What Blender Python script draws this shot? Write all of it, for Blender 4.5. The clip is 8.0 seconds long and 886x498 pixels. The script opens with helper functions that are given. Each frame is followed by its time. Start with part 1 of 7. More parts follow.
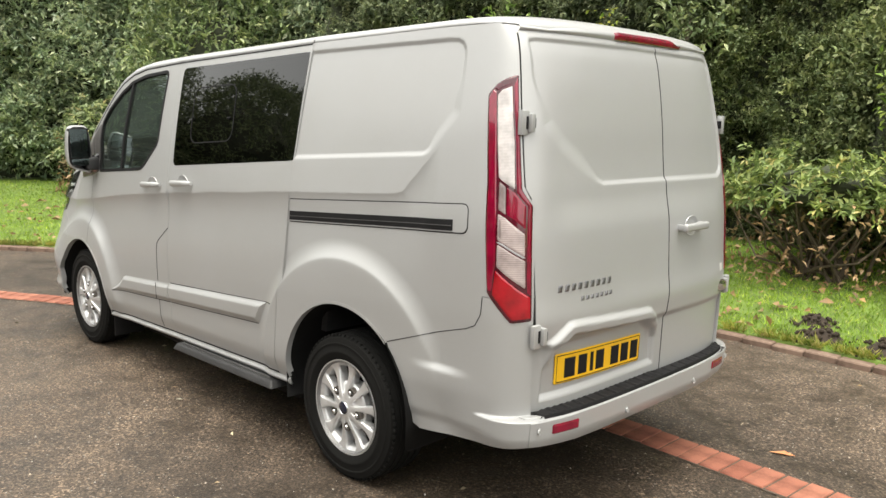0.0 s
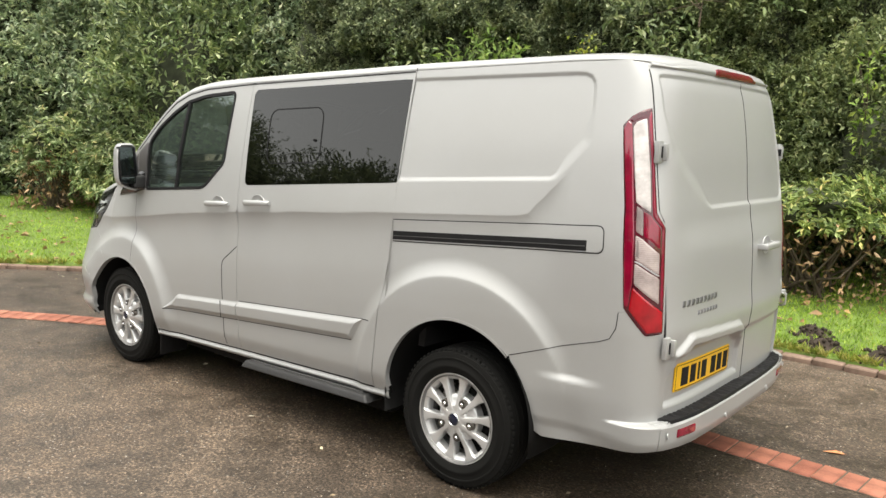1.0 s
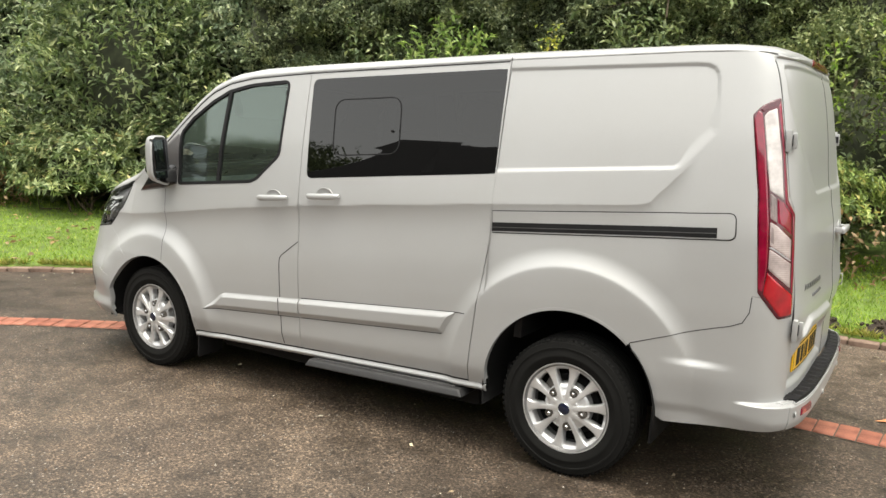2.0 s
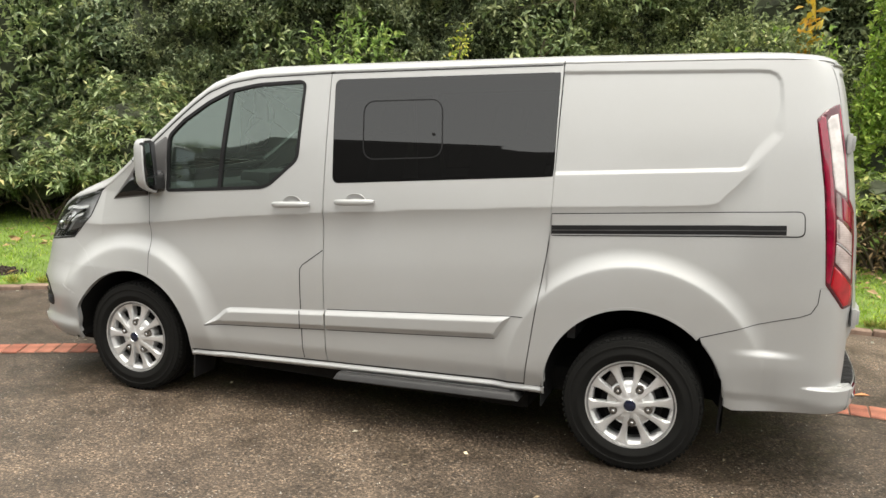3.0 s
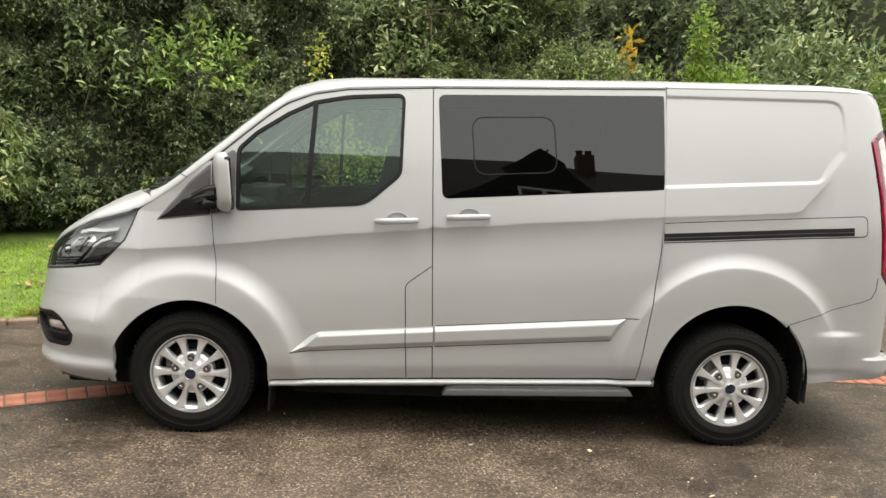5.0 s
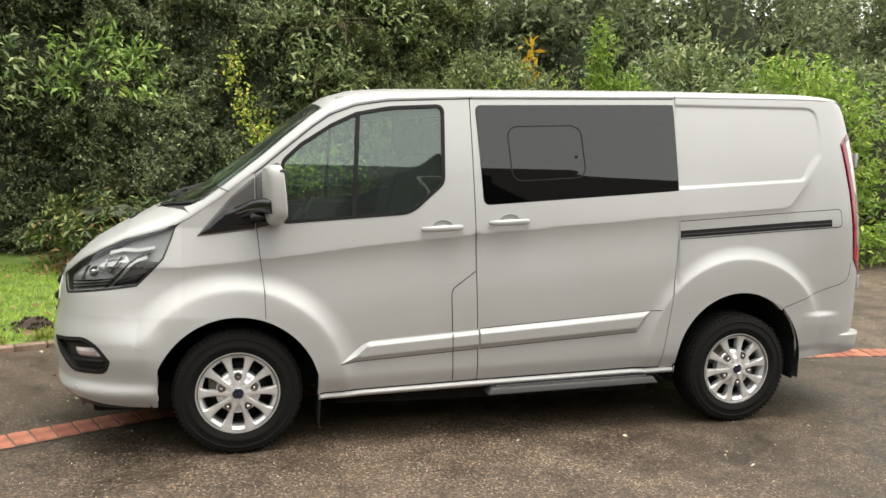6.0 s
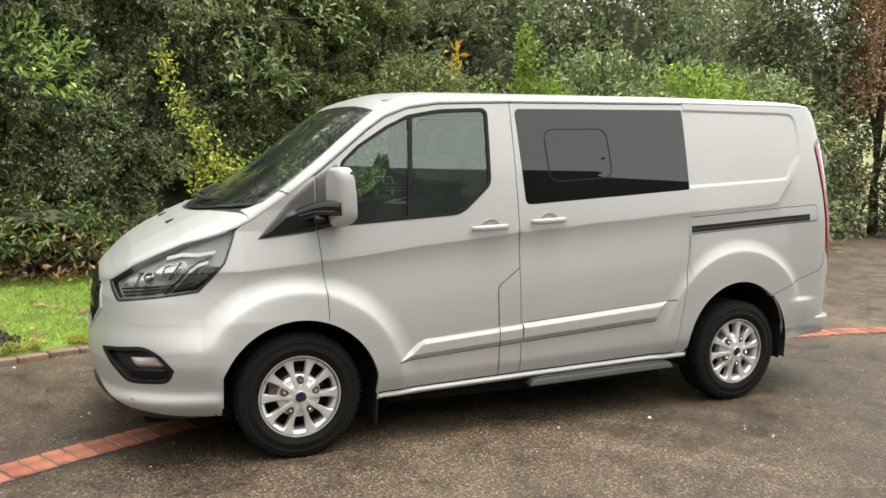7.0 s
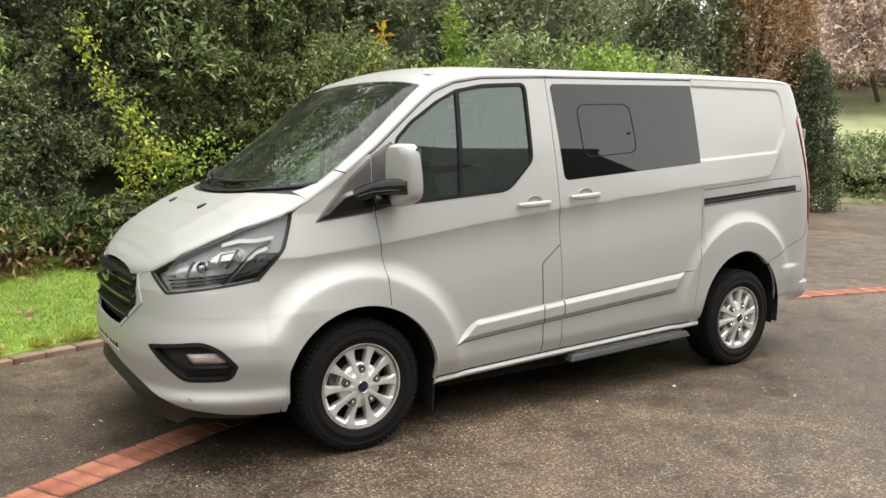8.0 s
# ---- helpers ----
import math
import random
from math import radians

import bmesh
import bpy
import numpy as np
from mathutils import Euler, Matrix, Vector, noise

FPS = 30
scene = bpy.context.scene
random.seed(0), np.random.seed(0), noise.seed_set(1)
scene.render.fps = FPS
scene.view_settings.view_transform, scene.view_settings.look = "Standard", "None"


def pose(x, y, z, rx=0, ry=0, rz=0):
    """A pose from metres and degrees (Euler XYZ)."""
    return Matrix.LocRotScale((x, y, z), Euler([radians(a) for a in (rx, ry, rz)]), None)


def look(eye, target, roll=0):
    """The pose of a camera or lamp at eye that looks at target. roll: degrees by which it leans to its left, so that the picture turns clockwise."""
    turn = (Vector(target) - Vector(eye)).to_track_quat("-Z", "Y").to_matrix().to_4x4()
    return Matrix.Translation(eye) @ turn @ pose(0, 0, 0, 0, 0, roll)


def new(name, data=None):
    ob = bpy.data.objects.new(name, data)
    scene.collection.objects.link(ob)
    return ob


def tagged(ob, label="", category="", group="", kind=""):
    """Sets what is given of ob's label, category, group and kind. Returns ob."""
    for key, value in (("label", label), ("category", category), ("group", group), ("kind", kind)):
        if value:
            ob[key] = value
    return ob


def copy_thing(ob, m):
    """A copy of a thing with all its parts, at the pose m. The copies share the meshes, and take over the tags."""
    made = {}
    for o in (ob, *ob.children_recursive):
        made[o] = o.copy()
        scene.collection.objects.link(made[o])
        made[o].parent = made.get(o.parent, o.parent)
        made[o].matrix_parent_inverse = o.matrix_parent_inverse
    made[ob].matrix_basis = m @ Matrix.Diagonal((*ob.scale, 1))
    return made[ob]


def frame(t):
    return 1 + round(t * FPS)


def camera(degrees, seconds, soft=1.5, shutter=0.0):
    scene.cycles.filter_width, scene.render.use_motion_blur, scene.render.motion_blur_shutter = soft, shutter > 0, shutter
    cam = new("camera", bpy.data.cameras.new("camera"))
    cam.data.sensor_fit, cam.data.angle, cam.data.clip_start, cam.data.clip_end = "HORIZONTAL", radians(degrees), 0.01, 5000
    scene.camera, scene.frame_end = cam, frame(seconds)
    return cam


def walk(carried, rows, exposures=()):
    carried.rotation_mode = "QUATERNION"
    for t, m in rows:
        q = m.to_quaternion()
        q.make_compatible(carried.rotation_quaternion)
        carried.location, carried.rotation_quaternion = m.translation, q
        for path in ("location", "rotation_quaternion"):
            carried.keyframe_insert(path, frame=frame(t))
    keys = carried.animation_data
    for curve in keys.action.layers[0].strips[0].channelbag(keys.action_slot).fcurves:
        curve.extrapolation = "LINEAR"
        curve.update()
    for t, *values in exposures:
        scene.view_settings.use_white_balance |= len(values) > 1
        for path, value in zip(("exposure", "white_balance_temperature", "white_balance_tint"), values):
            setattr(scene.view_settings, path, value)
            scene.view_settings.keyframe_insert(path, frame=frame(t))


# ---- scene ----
cam = camera(58.1, 8.0)
PATH = [
    (0, (4.188, -2.991, 1.66), (2.786, -1.604, 1.326), 1.2),
    (0.5, (3.949, -3.299, 1.667), (2.602, -1.852, 1.363), 1.9),
    (1, (3.679, -3.719, 1.686), (2.424, -2.189, 1.394), 2.0),
    (1.5, (3.291, -4.014, 1.671), (2.135, -2.411, 1.364), 2.0),
    (1.7, (3.135, -4.111, 1.672), (2.015, -2.483, 1.36), 1.9),
    (2.8, (2.065, -4.612, 1.651), (1.309, -2.787, 1.34), 1.5),
    (3, (1.86, -4.678, 1.672), (1.188, -2.82, 1.36), 1.7),
    (3.5, (1.333, -4.885, 1.679), (0.882, -2.958, 1.392), 2.7),
    (4, (0.806, -4.958, 1.654), (0.536, -2.994, 1.395), 3.1),
    (4.5, (0.245, -5.07, 1.642), (0.157, -3.089, 1.386), 3.6),
    (5, (-0.278, -5.114, 1.634), (-0.212, -3.133, 1.369), 2.5),
    (5.2, (-0.501, -5.12, 1.648), (-0.373, -3.142, 1.381), 1.6),
    (6.3, (-1.698, -5.075, 1.599), (-1.126, -3.171, 1.379), 1.6),
    (6.5, (-1.896, -5.048, 1.615), (-1.267, -3.162, 1.397), 1.5),
    (7, (-2.422, -4.904, 1.59), (-1.627, -3.082, 1.365), 1.3),
    (7.5, (-2.828, -4.617, 1.545), (-1.889, -2.868, 1.299), 0.7),
    (8, (-3.247, -4.334, 1.527), (-2.159, -2.676, 1.271), 0.5),
]
walk(cam, [(t, look(eye, target, roll)) for t, eye, target, roll in PATH], [(0, 1.69, 7100, 7), (1.5, 1.74, 7100, 7), (4, 1.66, 7100, 7), (7, 1.66, 7100, 7), (8, 1.63, 7100, 7)])

# ---- overcast daylight ----
SUN_UP, SUN_TURN = radians(80), radians(145)
world = bpy.data.worlds.new("sky")
scene.world = world
world.use_nodes = True
wn, wl = world.node_tree.nodes, world.node_tree.links
sky = wn.new("ShaderNodeTexSky")
sky.sky_type, sky.sun_disc, sky.sun_elevation, sky.sun_rotation = "NISHITA", False, SUN_UP, SUN_TURN
sky.air_density, sky.dust_density, sky.ozone_density = 1.0, 4.0, 1.0
grey = wn.new("ShaderNodeHueSaturation")
grey.inputs["Saturation"].default_value = 0.18
wl.new(sky.outputs["Color"], grey.inputs["Color"])
wl.new(grey.outputs["Color"], wn["Background"].inputs["Color"])
wn["Background"].inputs["Strength"].default_value = 0.15
sun_light = bpy.data.lights.new("sun", "SUN")
sun_light.energy, sun_light.angle, sun_light.color = 0.35, radians(70), (1.0, 0.96, 0.9)
sun_ob = new("sun", sun_light)
sun_ob.matrix_world = look((0, 0, 30), (0 - math.sin(SUN_TURN) * math.cos(SUN_UP) * 30, 0 - math.cos(SUN_TURN) * math.cos(SUN_UP) * 30, 30 - math.sin(SUN_UP) * 30))

# ---- materials ----
def material(name):
    m = bpy.data.materials.new(name)
    m.use_nodes = True
    return m, m.node_tree.nodes, m.node_tree.links, m.node_tree.nodes["Principled BSDF"]


def noise_node(n, l, scale, detail=4.0, rough=0.6, coords="Object"):
    tc = n.new("ShaderNodeTexCoord")
    t = n.new("ShaderNodeTexNoise")
    t.inputs["Scale"].default_value, t.inputs["Detail"].default_value, t.inputs["Roughness"].default_value = scale, detail, rough
    l.new(tc.outputs[coords], t.inputs["Vector"])
    return t


def ramp_node(n, l, source, stops):
    r = n.new("ShaderNodeValToRGB")
    e = r.color_ramp.elements
    while len(e) < len(stops):
        e.new(0.5)
    for el, (p, c) in zip(e, stops):
        el.position, el.color = p, (*c, 1)
    l.new(source, r.inputs["Fac"])
    return r


def mix_node(n, l, fac, a, b, kind="MIX"):
    m = n.new("ShaderNodeMix")
    m.data_type, m.blend_type = "RGBA", kind
    for value, sock in ((fac, m.inputs["Factor"]), (a, m.inputs[6]), (b, m.inputs[7])):
        if isinstance(value, (int, float)):
            sock.default_value = value
        elif isinstance(value, tuple):
            sock.default_value = (*value, 1)
        else:
            l.new(value, sock)
    return m.outputs[2]


def bump_node(n, l, source, strength, distance, principled, before=None):
    b = n.new("ShaderNodeBump")
    b.inputs["Strength"].default_value, b.inputs["Distance"].default_value = strength, distance
    l.new(source, b.inputs["Height"])
    if before:
        l.new(before.outputs["Normal"], b.inputs["Normal"])
    l.new(b.outputs["Normal"], principled.inputs["Normal"])
    return b


def simple(name, colour, rough=0.5, metal=0.0, coat=0.0, vary=0.15, scale=14.0, grain=0.0, grain_scale=400.0):
    """A surface with a slow change of tone and roughness, and a fine grain."""
    m, n, l, p = material(name)
    t = noise_node(n, l, scale, 6)
    dark, light = tuple(c * (1 - vary) for c in colour), tuple(min(1, c * (1 + vary)) for c in colour)
    l.new(ramp_node(n, l, t.outputs["Fac"], [(0.3, dark), (0.7, light)]).outputs["Color"], p.inputs["Base Color"])
    r = n.new("ShaderNodeMapRange")
    r.inputs["To Min"].default_value, r.inputs["To Max"].default_value = rough * 0.85, min(1, rough * 1.15)
    l.new(t.outputs["Fac"], r.inputs["Value"])
    l.new(r.outputs["Result"], p.inputs["Roughness"])
    p.inputs["Metallic"].default_value = metal
    p.inputs["Coat Weight"].default_value, p.inputs["Coat Roughness"].default_value = coat, 0.04
    if grain:
        bump_node(n, l, noise_node(n, l, grain_scale, 3).outputs["Fac"], grain, 0.002, p)
    return m


def paint_material():
    m, n, l, p = material("silver_paint")
    fine = noise_node(n, l, 900, 2)
    slow = noise_node(n, l, 1.4, 5)
    flake = ramp_node(n, l, fine.outputs["Fac"], [(0.3, (0.392, 0.399, 0.403)), (0.7, (0.458, 0.466, 0.470))])
    film = ramp_node(n, l, slow.outputs["Fac"], [(0.35, (0.96, 0.955, 0.945)), (0.65, (1, 1, 1))])
    l.new(mix_node(n, l, 1.0, flake.outputs["Color"], film.outputs["Color"], "MULTIPLY"), p.inputs["Base Color"])
    p.inputs["Metallic"].default_value, p.inputs["Roughness"].default_value = 0.25, 0.45
    p.inputs["Coat Weight"].default_value, p.inputs["Coat Roughness"].default_value = 0.5, 0.15
    return m


def glass_material(name, tint, gloss=1.0, ior=1.5, mist=0.0):
    """A tinted pane: what passes is tinted, what mirrors follows Fresnel."""
    m, n, l, p = material(name)
    n.remove(p)
    clear, shine, f, mix = n.new("ShaderNodeBsdfTransparent"), n.new("ShaderNodeBsdfGlossy"), n.new("ShaderNodeFresnel"), n.new("ShaderNodeMixShader")
    clear.inputs["Color"].default_value = (*tint, 1)
    shine.inputs["Roughness"].default_value = 0.01
    shine.inputs["Color"].default_value = (gloss, gloss, gloss, 1)
    f.inputs["IOR"].default_value = ior
    l.new(f.outputs["Fac"], mix.inputs["Fac"])
    l.new(clear.outputs["BSDF"], mix.inputs[1])
    l.new(shine.outputs["BSDF"], mix.inputs[2])
    if mist:
        # a thin streaky film of damp; its pale veil also paints in mirrored sky
        veil, over = n.new("ShaderNodeBsdfDiffuse"), n.new("ShaderNodeMixShader")
        veil.inputs["Color"].default_value = (0.62, 0.76, 0.69, 1)
        film = ramp_node(n, l, noise_node(n, l, 5, 6).outputs["Fac"], [(0.3, (mist * 0.6,) * 3), (0.7, (mist * 1.3,) * 3)])
        l.new(film.outputs["Color"], over.inputs["Fac"])
        l.new(mix.outputs["Shader"], over.inputs[1])
        l.new(veil.outputs["BSDF"], over.inputs[2])
        mix = over
    l.new(mix.outputs["Shader"], n["Material Output"].inputs["Surface"])
    return m


def lens_material(name, colour, ribs=0.0):
    m, n, l, p = material(name)
    t = noise_node(n, l, 14, 3)
    tint = ramp_node(n, l, t.outputs["Fac"], [(0.35, tuple(c * 0.62 for c in colour)), (0.65, colour)])
    l.new(tint.outputs["Color"], p.inputs["Base Color"])
    p.inputs["Roughness"].default_value = 0.12
    p.inputs["Coat Weight"].default_value = 1.0
    p.inputs["Coat Roughness"].default_value = 0.02
    if ribs:
        w = n.new("ShaderNodeTexWave")
        w.inputs["Scale"].default_value = ribs
        tc = n.new("ShaderNodeTexCoord")
        l.new(tc.outputs["Object"], w.inputs["Vector"])
        w.bands_direction = "Z"
        rib = ramp_node(n, l, w.outputs["Fac"], [(0.0, (0.80, 0.79, 0.79)), (0.45, (1.0, 1.0, 1.0))])
        l.new(mix_node(n, l, 1.0, tint.outputs["Color"], rib.outputs["Color"], "MULTIPLY"), p.inputs["Base Color"])
        bump_node(n, l, w.outputs["Fac"], 0.2, 0.003, p)
    return m


def asphalt_material():
    m, n, l, p = material("asphalt")
    big, mid, fine = noise_node(n, l, 0.35, 5), noise_node(n, l, 3.2, 8, 0.7), noise_node(n, l, 85, 3, 0.7)
    base = ramp_node(n, l, big.outputs["Fac"], [(0.30, (0.062, 0.046, 0.034)), (0.5, (0.094, 0.071, 0.053)), (0.70, (0.146, 0.112, 0.084))])
    blot = ramp_node(n, l, mid.outputs["Fac"], [(0.35, (0.58, 0.58, 0.58)), (0.7, (1.28, 1.25, 1.2))])
    c = mix_node(n, l, 1.0, base.outputs["Color"], blot.outputs["Color"], "MULTIPLY")
    grit = ramp_node(n, l, fine.outputs["Fac"], [(0.40, (0.14, 0.13, 0.12)), (0.5, (0.80, 0.79, 0.77)), (0.61, (2.4, 2.36, 2.28))])
    c = mix_node(n, l, 0.55, c, grit.outputs["Color"], "MULTIPLY")
    tc2, stone = n.new("ShaderNodeTexCoord"), n.new("ShaderNodeTexVoronoi")
    stone.inputs["Scale"].default_value = 105
    l.new(tc2.outputs["Object"], stone.inputs["Vector"])
    pick = n.new("ShaderNodeSeparateColor")
    l.new(stone.outputs["Color"], pick.inputs["Color"])
    tone = ramp_node(n, l, pick.outputs["Red"], [(0.0, (0.35, 0.34, 0.33)), (0.55, (0.86, 0.85, 0.83)), (0.85, (1.30, 1.29, 1.27)), (1.0, (2.3, 2.3, 2.28))])
    c = mix_node(n, l, 0.85, c, tone.outputs["Color"], "MULTIPLY")
    tc, v = n.new("ShaderNodeTexCoord"), n.new("ShaderNodeTexVoronoi")
    v.inputs["Scale"].default_value = 42
    l.new(tc.outputs["Object"], v.inputs["Vector"])
    chip = ramp_node(n, l, v.outputs["Distance"], [(0.16, (1, 1, 1)), (0.24, (0, 0, 0))])
    sep = n.new("ShaderNodeSeparateColor")
    l.new(v.outputs["Color"], sep.inputs["Color"])
    few = ramp_node(n, l, sep.outputs["Red"], [(0.78, (0, 0, 0)), (0.84, (1, 1, 1))])
    dot = mix_node(n, l, 1.0, chip.outputs["Color"], few.outputs["Color"], "MULTIPLY")
    c = mix_node(n, l, dot, c, (0.30, 0.275, 0.24))
    # two ragged damp stains: beside the van's tail, its shade painted in, and before its nose
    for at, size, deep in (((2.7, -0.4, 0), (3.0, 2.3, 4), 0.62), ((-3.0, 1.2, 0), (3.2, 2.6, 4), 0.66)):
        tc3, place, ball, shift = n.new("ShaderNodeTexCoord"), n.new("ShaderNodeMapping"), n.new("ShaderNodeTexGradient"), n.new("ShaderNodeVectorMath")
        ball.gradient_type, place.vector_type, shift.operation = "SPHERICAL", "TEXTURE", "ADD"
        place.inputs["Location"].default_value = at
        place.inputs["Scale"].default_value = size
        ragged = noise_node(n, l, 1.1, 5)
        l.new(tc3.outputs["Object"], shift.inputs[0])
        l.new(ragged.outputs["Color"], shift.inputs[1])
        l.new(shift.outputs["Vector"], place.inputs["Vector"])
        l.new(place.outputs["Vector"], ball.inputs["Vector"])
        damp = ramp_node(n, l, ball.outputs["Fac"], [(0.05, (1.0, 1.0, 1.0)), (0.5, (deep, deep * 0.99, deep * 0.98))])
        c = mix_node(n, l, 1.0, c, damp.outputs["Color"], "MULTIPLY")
    l.new(c, p.inputs["Base Color"])
    wet = ramp_node(n, l, mid.outputs["Fac"], [(0.35, (0.42, 0.42, 0.42)), (0.65, (0.75, 0.75, 0.75))])
    l.new(wet.outputs["Color"], p.inputs["Roughness"])
    b = bump_node(n, l, stone.outputs["Distance"], 0.5, 0.004, p)
    bump_node(n, l, v.outputs["Distance"], 0.3, 0.004, p, b)
    return m


def island_material(name, stops, rough=0.45, shine=0.5, see=0.25, patch=None):
    """Leaves and blades: a tone for each one, and light passing through."""
    m, n, l, p = material(name)
    g = n.new("ShaderNodeNewGeometry")
    r = ramp_node(n, l, g.outputs["Random Per Island"], stops)
    col = r.outputs["Color"]
    big = noise_node(n, l, 0.9, 3)
    tone = ramp_node(n, l, big.outputs["Fac"], [(0.3, (0.72, 0.72, 0.72)), (0.7, (1.2, 1.2, 1.15))])
    col = mix_node(n, l, 1.0, col, tone.outputs["Color"], "MULTIPLY")
    sprig = noise_node(n, l, 5.5, 3)
    warm = ramp_node(n, l, sprig.outputs["Fac"], [(0.36, (0.74, 0.80, 0.86)), (0.5, (1.0, 1.0, 1.0)), (0.66, (1.24, 1.16, 0.98))])
    col = mix_node(n, l, 1.0, col, warm.outputs["Color"], "MULTIPLY")
    l.new(col, p.inputs["Base Color"])
    p.inputs["Roughness"].default_value = rough
    p.inputs["Specular IOR Level"].default_value = shine
    if see:
        t, mix = n.new("ShaderNodeBsdfTranslucent"), n.new("ShaderNodeMixShader")
        l.new(col, t.inputs["Color"])
        mix.inputs["Fac"].default_value = see
        l.new(p.outputs["BSDF"], mix.inputs[1])
        l.new(t.outputs["BSDF"], mix.inputs[2])
        l.new(mix.outputs["Shader"], n["Material Output"].inputs["Surface"])
    return m


def brick_material(name, a, b, rough=0.8):
    m, n, l, p = material(name)
    o = n.new("ShaderNodeObjectInfo")
    r = ramp_node(n, l, o.outputs["Random"], [(0.0, a), (1.0, b)])
    t, f = noise_node(n, l, 9, 6), noise_node(n, l, 140, 3)
    stain = ramp_node(n, l, t.outputs["Fac"], [(0.35, (0.6, 0.58, 0.56)), (0.6, (1.05, 1.05, 1.05))])
    l.new(mix_node(n, l, 1.0, r.outputs["Color"], stain.outputs["Color"], "MULTIPLY"), p.inputs["Base Color"])
    p.inputs["Roughness"].default_value = rough
    bump_node(n, l, f.outputs["Fac"], 0.5, 0.004, p)
    return m


PAINT = paint_material()
BLACK = simple("black_plastic", (0.018, 0.018, 0.019), 0.5, vary=0.2, grain=0.25)
GLOSS = simple("gloss_black_plastic", (0.007, 0.007, 0.008), 0.14, vary=0.1)
RUBBER = simple("rubber_seal", (0.012, 0.012, 0.013), 0.55, vary=0.2)
TYRE = simple("tyre_rubber", (0.007, 0.007, 0.0065), 0.85, vary=0.25, grain=0.5, grain_scale=200)
TYRE.node_tree.nodes["Principled BSDF"].inputs["Specular IOR Level"].default_value = 0.22
DARK = simple("underbody_black", (0.01, 0.01, 0.01), 0.9, vary=0.3)
GAP = simple("gap_shadow", (0.02, 0.02, 0.02), 0.9, vary=0.2)
# rim barrel: alloy darkened in colour for the shade behind the spokes
BARREL = simple("shaded_barrel", (0.20, 0.20, 0.20), 0.5, 0.4, vary=0.3)
ALLOY = simple("alloy_silver", (0.66, 0.665, 0.67), 0.32, 0.5, 0.5, vary=0.06)
STEEL = simple("bright_steel", (0.62, 0.62, 0.62), 0.25, 0.9, vary=0.1)
IRON = simple("brake_iron", (0.16, 0.145, 0.13), 0.6, 0.6, vary=0.3)
BADGE = simple("dark_chrome_badge", (0.22, 0.22, 0.23), 0.3, 0.8, vary=0.2)
CHROME = simple("chrome", (0.75, 0.76, 0.77), 0.1, 1.0, vary=0.05)
PLASTIC = simple("grey_plastic", (0.075, 0.075, 0.076), 0.55, vary=0.15, grain=0.2)
SATIN = simple("satin_bezel", (0.40, 0.40, 0.41), 0.4, 0.1, vary=0.1)
SILVER = simple("lamp_silver", (0.78, 0.78, 0.79), 0.28, 0.6, vary=0.06)
WHITELENS = simple("white_light_bar", (0.70, 0.71, 0.72), 0.3, vary=0.04)
BOARD = simple("step_plastic", (0.028, 0.028, 0.029), 0.55, vary=0.2, grain=0.2)
SAIL = simple("sail_plastic", (0.095, 0.092, 0.094), 0.38, vary=0.1, grain=0.1)
TRIM = simple("dark_interior_trim", (0.03, 0.03, 0.032), 0.7, vary=0.2)
LINING = simple("pale_headlining", (0.45, 0.45, 0.44), 0.9, vary=0.1, grain=0.3)
CLOTH = simple("seat_cloth", (0.035, 0.036, 0.04), 0.95, vary=0.25, grain=0.5)
# mirror colour darkened in place of the dark reflection of house and trees
MIRROR = simple("darkened_mirror", (0.30, 0.32, 0.34), 0.06, 1.0, vary=0.04)
PLATE = simple("yellow_plate", (0.86, 0.49, 0.014), 0.35, coat=0.4, vary=0.04)
WHITEPLATE = simple("white_plate", (0.72, 0.72, 0.70), 0.35, coat=0.4, vary=0.04)
BLUE = simple("dark_blue_badge", (0.008, 0.013, 0.035), 0.25, 0.2, 0.8, vary=0.2)
RED = lens_material("red_lens", (0.25, 0.001, 0.026))
DEEPRED = lens_material("deep_red_lens", (0.09, 0.003, 0.014))
BRIGHTRED = lens_material("bright_red_lens", (0.40, 0.002, 0.012))
CLEAR = lens_material("clear_ribbed_lens", (0.74, 0.70, 0.69), 60)
CLOUDY = lens_material("cloudy_lens", (0.50, 0.42, 0.41), 40)
SMOKE = lens_material("smoked_lens", (0.30, 0.24, 0.235), 90)
PRIVACY = glass_material("privacy_glass", (0.030, 0.026, 0.032), ior=1.62)
GLASS = glass_material("green_glass", (0.56, 0.70, 0.63), ior=2.0, mist=0.025)
GLASS.node_tree.nodes["Glossy BSDF"].inputs["Color"].default_value = (0.86, 1.0, 0.93, 1)
SCREEN = glass_material("windscreen_glass", (0.76, 0.90, 0.82), ior=1.6, mist=0.015)
LAMPGLASS = glass_material("lamp_cover_glass", (0.9, 0.92, 0.92))
for dull in (TYRE, DARK, RUBBER, GAP):
    dull.node_tree.nodes["Principled BSDF"].inputs["Specular IOR Level"].default_value = 0.2
ASPHALT = asphalt_material()
BRICK = brick_material("red_brick", (0.26, 0.088, 0.055), (0.38, 0.155, 0.10))
KERB = brick_material("kerb_concrete", (0.19, 0.125, 0.095), (0.27, 0.19, 0.145), 0.85)
SOIL = simple("dark_soil", (0.035, 0.024, 0.016), 0.95, vary=0.5, scale=25, grain=1.0, grain_scale=60)


# ---- the van's outer shape: left side, x to the rear, half-width h, z up ----
def ramp(v, a, b):
    t = np.clip((v - a) / (b - a), 0, 1)
    return t * t * (3 - 2 * t)


